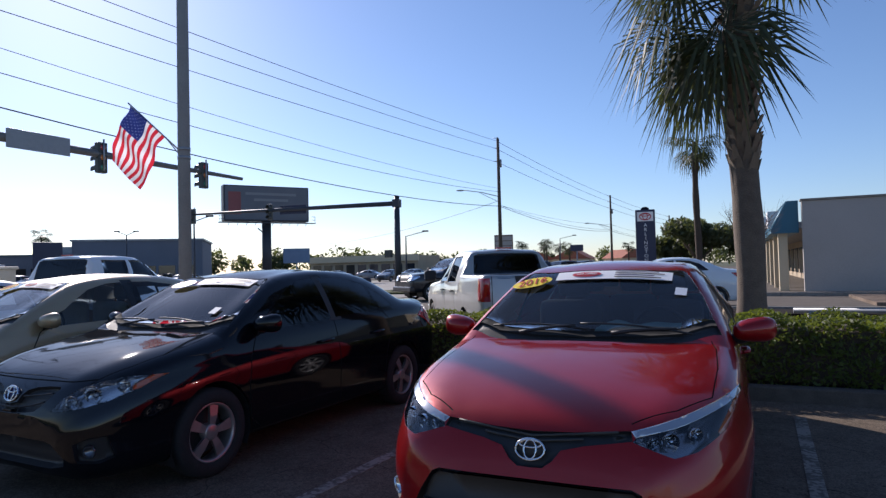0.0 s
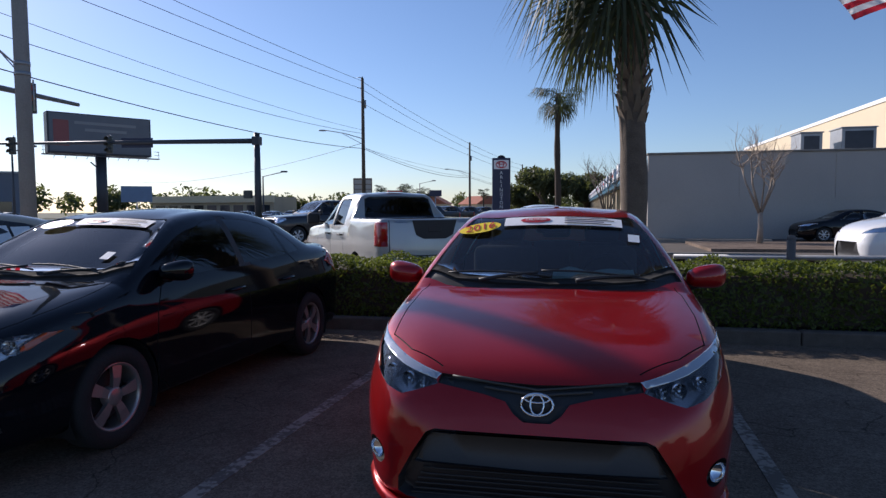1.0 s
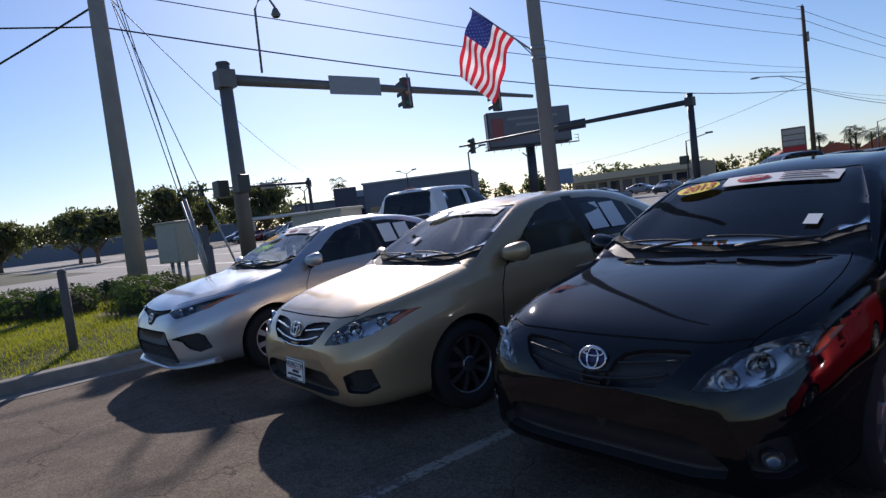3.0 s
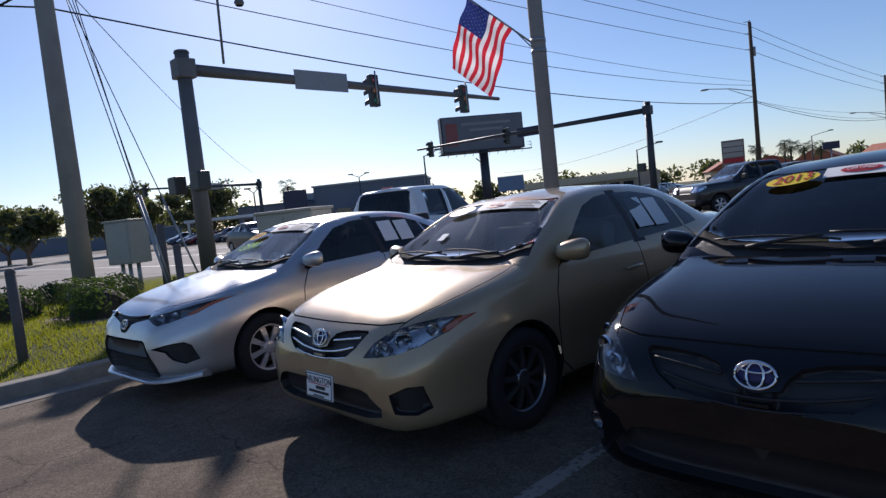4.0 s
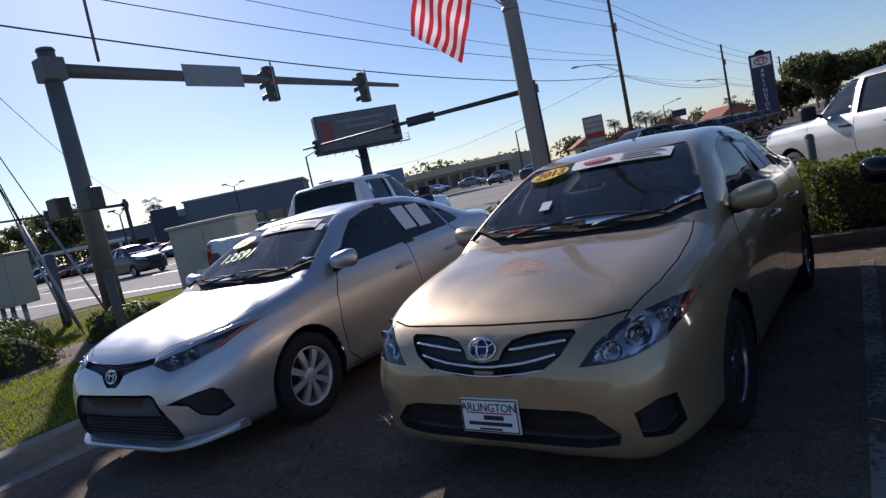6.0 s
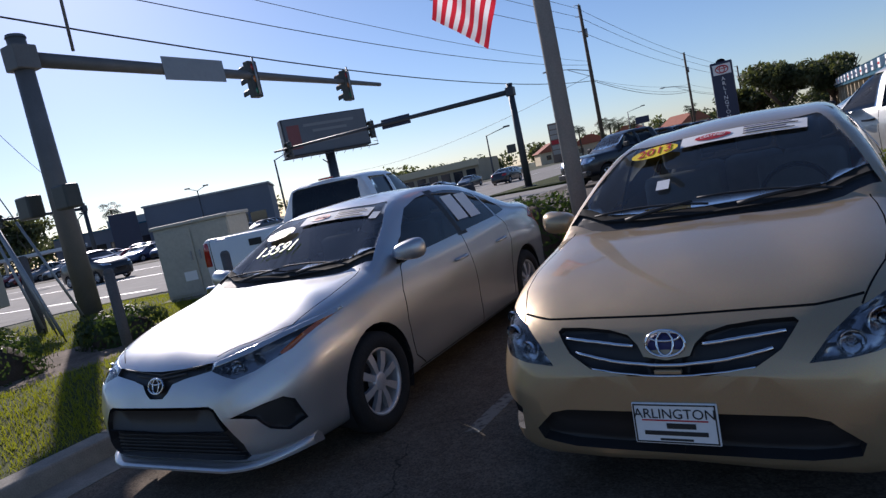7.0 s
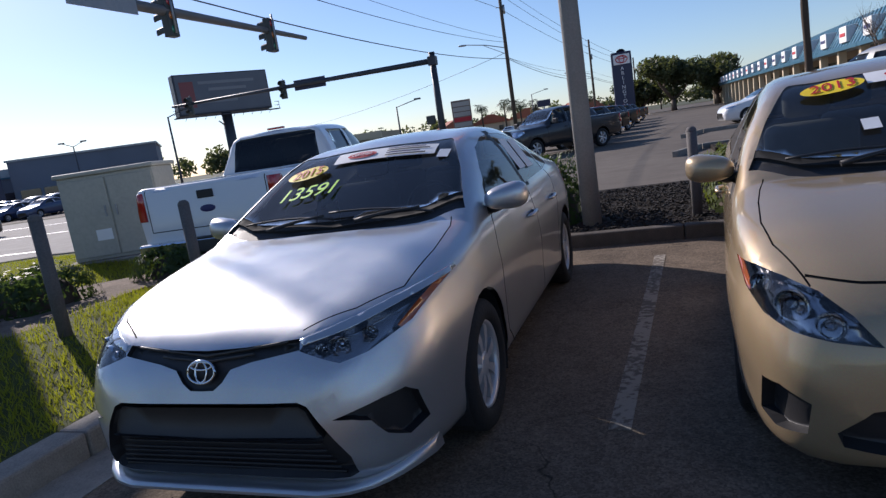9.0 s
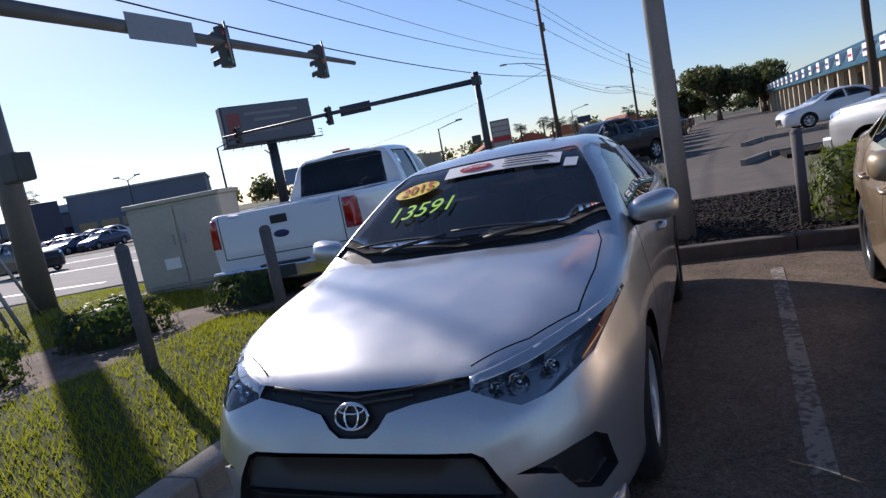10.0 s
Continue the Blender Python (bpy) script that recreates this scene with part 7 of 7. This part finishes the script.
# ---- signs ----
def billboard():
    ob = thing("billboard", "large dark digital billboard on a steel column", "billboard", (-56.4, 67.5, 0), math.degrees(math.atan2(9.1, 6.5)))
    b = bmesh.new()
    tube(b, [(0, 0.6, -0.1), (0, 0.6, 8.6)], 0.62, 16)
    part("column", b, DARKSTEEL, ob)
    part("frame", boxed(-5.7, -0.15, 8.35, 5.7, 1.5, 13.1, bevel=0.05), DARKSTEEL, ob)
    part("screen", boxed(-5.5, -0.22, 8.55, 5.5, -0.16, 12.95), SCREEN, ob, "dark blue lit advertising face")
    part("portrait_patch", boxed(-5.1, -0.25, 9.2, -3.5, -0.225, 12.2), SCREENRED, ob, "reddish picture block")
    for z, x0, x1 in ((12.0, -2.9, 3.9), (11.2, -1.8, 2.8), (9.8, -3.0, 1.5)):
        part("print_bar", boxed(x0, -0.25, z - 0.17, x1, -0.225, z + 0.17), SCREENTEXT, ob)
    cw = part("catwalk", boxed(-6.4, -1.0, 8.05, 6.4, -0.16, 8.15), DARKSTEEL, ob)
    for x in np.linspace(-6.3, 6.3, 12):
        b = bmesh.new()
        tube(b, [(x, -0.95, 8.15), (x, -0.95, 9.0)] if abs(x) > 5.6 else [(x, -0.95, 8.1), (x, -0.16, 7.75)], 0.03, 5)
        part("catwalk_post", b, DARKSTEEL, cw)
    for sg in (-1, 1):
        b = bmesh.new()
        for z in (8.55, 8.98):
            tube(b, [(sg * 5.75, -0.95, z), (sg * 6.35, -0.95, z), (sg * 6.35, -0.2, z)], 0.025, 5)
        part("catwalk_rail", b, DARKSTEEL, cw)
    b = bmesh.new()
    tube(b, [(-0.6, 0.3, 6.9), (-1.3, -0.1, 7.4)], 0.08, 6)
    part("camera_arm", b, DARKSTEEL, ob)


SCREEN = mat("billboard face", (0.10, 0.11, 0.135), 0.4, var=0.2, scale=0.4)
SCREENRED = mat("billboard red", (0.22, 0.06, 0.06), 0.5, var=0.2)
SCREENTEXT = mat("billboard print", (0.2, 0.205, 0.22), 0.5, var=0.1)
billboard()

ds = thing("dealer_sign", "tall navy sign tower with a white badge panel", "sign", (-11.42, 99.1, 0.2), 8)
part("tower", boxed(-1.42, -0.35, -0.25, 1.42, 0.35, 9.3, bevel=0.12), SIGNBLUE, ds)
b = bmesh.new()
lathe(b, [(-0.30, 0.62), (0.30, 0.62), (0.31, 0.001)], 24, "z")
for v in b.verts:
    v.co = (v.co.x, v.co.z, v.co.y * 0.7 + 9.28)
part("crest", b, SIGNBLUE, ds)
bp = part("badge_panel", boxed(-1.15, -0.42, 7.55, 1.15, -0.345, 8.95, bevel=0.03), PAPER, ds, "white lit panel")
for rx, rz, cz, r in ((0.80, 0.50, 0, 0.07), (0.34, 0.45, 0, 0.06), (0.62, 0.18, 0.24, 0.06)):
    b = bmesh.new()
    tube(b, [(rx * math.cos(a), -0.43, 8.25 + cz + rz * math.sin(a)) for a in (k * math.tau / 24 for k in range(25))], r, 6, False)
    part("badge_ring", b, STICKRED, bp, "red oval ring")
for i, ch in enumerate("ARLINGTON"):
    lettering("letter", ch, 0.72, PAPER, ds, pose(0.0, -0.365, 6.95 - i * 0.66, 90), 0.02)

di = thing("plaza_sign", "brown shopping plaza directory sign", "sign", (-48.9, 141.8, 0), 18)
PLAZA = mat("plaza sign brown", (0.20, 0.14, 0.11), 0.6, var=0.15)
PANEL = mat("plaza panels", (0.42, 0.38, 0.34), 0.6, var=0.2)
part("frame", boxed(-2.2, -0.4, 0, 2.2, 0.4, 9.0, bevel=0.1), PLAZA, di)
for k in range(6):
    part("sign_panel", boxed(-1.95, -0.46, 1.9 + k * 1.15, 1.95, -0.405, 2.85 + k * 1.15, bevel=0.02), PANEL if k % 2 else STICKRED if k == 2 else PANEL, di)


def small_sign(name, label, at, turn, w, h, top, material, category="sign"):
    ob = thing(name, label, category, at, turn)
    part("board", boxed(-w / 2, -0.12, top - h, w / 2, 0.12, top, bevel=0.04), material, ob)
    b = bmesh.new()
    tube(b, [(0, 0, -0.1), (0, 0, top - h + 0.02)], 0.12, 8)
    part("post", b, STEEL, ob)
    return ob


BLUEBOX = mat("faded blue sign", (0.16, 0.24, 0.36), 0.6, var=0.15, scale=1)
small_sign("blue_sign", "faded blue boxy sign on a post", (-70, 91, 0), 38, 4.6, 2.6, 5.6, BLUEBOX)
small_sign("roadside_sign", "small navy roadside sign on a post", (-26.6, 120, 0), 12, 2.4, 1.2, 5.3, SIGNBLUE)
small_sign("lot_sign", "dark sign pylon of the lot across", (-82.5, 54.5, 0), 56, 3.4, 5.4, 6.2, SIGNBLUE)


def lamp_post(label, at, h, double, turn=0, arm=1.1):
    ob = thing("street_lamp", label, "street lamp", at, turn, "distant street lamps")
    b = bmesh.new()
    tube(b, [(0, 0, -0.1), (0, 0, h)], [0.11, 0.07], 8)
    part("pole", b, DARKSTEEL, ob)
    for sg in ((1, -1) if double else (1,)):
        b = bmesh.new()
        tube(b, [(0, 0, h - 0.05), (sg * arm * 0.6, 0, h + 0.25), (sg * arm, 0, h + 0.42)], 0.045, 6)
        part("arm", b, DARKSTEEL, ob)
        b = boxed(sg * arm - 0.32, -0.17, h + 0.36, sg * arm + 0.32, 0.17, h + 0.52, bevel=0.04)
        part("head", b, DARKSTEEL, ob)


lamp_post("twin-headed lot lamp against the sky", (-68.5, 55.4, 0), 6.6, True, 40)
lamp_post("twin-headed lot lamp against the sky", (-60.5, 34.8, 0), 4.9, True, 40, 0.6)
lamp_post("street lamp with a long arm", (-31.3, 60, 0), 5.0, False, 10, 2.2)
lamp_post("street lamp with a long arm", (-44, 43, 0), 6.3, False, 30, 1.4)
lamp_post("street lamp with a long arm", (-26, 105, 0), 6.0, False, 10, 2.4)


# ---- buildings ----
STUCCO = mat("grey stucco", (0.42, 0.385, 0.35), 0.9, var=0.10, scale=0.5, fine=25, bump=0.3)
CREAM = mat("cream wall", (0.62, 0.52, 0.36), 0.85, var=0.08, scale=0.4, fine=20)
BLUEROOF = mat("blue metal roof", (0.035, 0.13, 0.20), 0.4, 0.3, var=0.12, scale=1.0)
TANWALL = mat("tan wall", (0.42, 0.34, 0.24), 0.85, var=0.12, scale=0.4)
SLATEWALL = mat("blue-grey wall", (0.16, 0.18, 0.22), 0.8, var=0.12, scale=0.3)
SHOPGLASS = mat("dark shop glass", (0.02, 0.024, 0.03), 0.08, spec=0.8, var=0.1)
TILE = mat("terracotta roof", (0.34, 0.11, 0.06), 0.8, var=0.2, scale=1)
ROOFM = mat("flat roof gravel", (0.30, 0.29, 0.28), 0.9, var=0.15)

mall = thing("shopping_row", "long low shop row with a blue mansard roof", "building", (0, 0, 0))
part("end_wall", boxed(3.4, 33.5, -0.1, 62, 33.9, 4.12), STUCCO, mall, "blank grey stucco end wall")
part("wall_coping", boxed(3.34, 33.42, 4.12, 62, 34.0, 4.22, bevel=0.02), CONCRETE, mall)
for i in range(14):
    x = 3.4 + 4.2 * i
    part("wall_panel", boxed(x + 0.02, 33.485, 1.95, x + 4.18, 33.50, 4.08), STUCCO, mall)
part("shop_wall", boxed(5.3, 33.9, -0.1, 5.7, 128, 2.9), TANWALL, mall, "recessed shop front wall")
part("main_roof", boxed(3.3, 33.95, 2.9, 34, 128, 3.2), ROOFM, mall)
for i in range(23):
    y = 34.4 + i * 4.1
    cx = part("column", boxed(2.45, y, -0.05, 2.85, y + 0.4, 2.75, bevel=0.02), CREAM, mall)
    part("shop_window", boxed(5.26, y + 0.7, 0.4, 5.31, y + 3.6, 2.4), SHOPGLASS, mall)
for i in range(23):
    y = 34.0 + i * 4.1
    b = bmesh.new()
    prof = [(2.15, 2.7), (2.15, 2.9), (2.85, 4.2), (3.3, 4.2), (3.3, 2.7)]
    a = [b.verts.new((x, y + 0.02, z)) for x, z in prof]
    c = [b.verts.new((x, y + 4.08, z)) for x, z in prof]
    b.faces.new(a)
    b.faces.new(c[::-1])
    for k in range(5):
        b.faces.new((a[(k + 1) % 5], a[k], c[k], c[(k + 1) % 5]))
    seg = part("mansard", b, BLUEROOF, mall, "blue standing-seam mansard section")
    for j in range(7):
        b = bmesh.new()
        tube(b, [(2.14, y + 0.3 + j * 0.58, 2.9), (2.84, y + 0.3 + j * 0.58, 4.21)], 0.025, 4)
        part("seam", b, BLUEROOF, seg)
    bx = part("shop_sign", boxed(2.08, y + 1.4, 3.05, 2.65, y + 2.7, 3.85, bevel=0.03), PAPER, mall, "white shop sign box on the roof")
    part("sign_bar", boxed(2.05, y + 1.6, 3.35, 2.082, y + 2.5, 3.52), STICKRED if i % 3 == 1 else NAVYINK, bx)

hall = thing("cream_hall", "tall cream building behind the grey wall", "building", (0, 0, 0))
part("wall", boxed(22, 50, 0, 60, 92, 9.2), CREAM, hall)
part("parapet", boxed(21.9, 49.9, 9.2, 60, 92.1, 9.5, bevel=0.02), PAPER, hall)
for i, (x0, x1, z1) in enumerate(((10.9, 11.9, 5.2), (12.75, 14.3, 5.4))):
    ac = thing("roof_unit", "grey air conditioning unit on the flat roof", "roof unit", (0, 0, 0), group="roof units")
    part("casing", boxed(x0, 35.5, 3.5, x1, 37.0, z1, bevel=0.03), STEEL, ac)
    part("grille", boxed(x0 + 0.15, 35.48, 4.3, x1 - 0.15, 35.50, z1 - 0.15), DARKSTEEL, ac)
    part("lid", boxed(x0 - 0.05, 35.45, z1, x1 + 0.05, 37.05, z1 + 0.06, bevel=0.01), STEEL, ac)

bl = thing("dealer_building", "low blue-grey showroom across the crossing", "building", (-80, 68, 0), 40)
part("main_block", boxed(-8.5, -6, 0, 8.5, 8, 6.4, bevel=0.04), SLATEWALL, bl)
part("roof_edge", boxed(-8.7, -6.2, 6.4, 8.7, 8.2, 6.65), STEEL, bl)
part("wing", boxed(-22, -2, 0, -8.5, 9, 4.6), SLATEWALL, bl)
part("wing_edge", boxed(-22.2, -2.2, 4.6, -8.5, 9.2, 4.8), BLUEROOF, bl)
for i in range(6):
    part("window", boxed(-7.8 + i * 2.6, -6.06, 0.4, -5.6 + i * 2.6, -6.0, 2.8), SHOPGLASS, bl)
for i in range(4):
    part("window", boxed(-21.2 + i * 3.2, -2.06, 0.4, -18.6 + i * 3.2, -2.0, 2.8), SHOPGLASS, bl)
for x in (-12, -15.5):
    part("roof_unit", boxed(x, 1, 4.8, x + 2.0, 3, 6.0, bevel=0.03), STEEL, bl)
ca = thing("service_canopy", "white canopy beside the showroom", "canopy", (-88, 46, 0), 50)
part("roof", boxed(-5, -3, 2.9, 5, 3, 3.3, bevel=0.03), PAPER, ca)
for x in (-4.5, 4.5):
    for y in (-2.6, 2.6):
        part("support", boxed(x - 0.15, y - 0.15, 0, x + 0.15, y + 0.15, 2.9), PAPER, ca)

yb = thing("tan_shop_row", "long low tan shop row across the street", "building", (-68, 111, 0), 0)
part("wall", boxed(-14, 0, 0, 12, 10, 4.2), TANWALL, yb)
part("fascia", boxed(-14.2, -0.6, 3.1, 12.2, 0.0, 4.4), CREAM, yb)
for i in range(9):
    part("window", boxed(-13.2 + i * 2.8, -0.05, 0.3, -11.2 + i * 2.8, 0.0, 2.6), SHOPGLASS, yb)
for i, (x, y, w) in enumerate(((-37, 162, 9), (-49, 168, 10), (-58, 164, 9), (-26, 175, 8))):
    hs = thing("tile_house", "distant house with a terracotta roof", "house", (x, y, 0), 15 * i, group="distant houses")
    part("wall", boxed(-w / 2, -4, 0, w / 2, 4, 3.0), CREAM, hs)
    b = bmesh.new()
    plate(b, [(-w / 2 - .6, 3.0), (w / 2 + .6, 3.0), (0.8, 5.3), (-0.8, 5.3)], -4.5, 4.5)
    part("roof", b, TILE, hs)
    for k in (-1, 1):
        part("window", boxed(k * w / 4 - .6, -4.05, 1.0, k * w / 4 + .6, -4.0, 2.2), SHOPGLASS, hs)
wl_ = thing("low_wall_building", "long low grey building beyond the street", "building", (-150, 38, 0), 70)
part("wall", boxed(-30, 0, 0, 30, 12, 3.4), SLATEWALL, wl_)
part("roof_edge", boxed(-30.2, -0.3, 3.4, 30.2, 12.2, 3.7), STEEL, wl_)
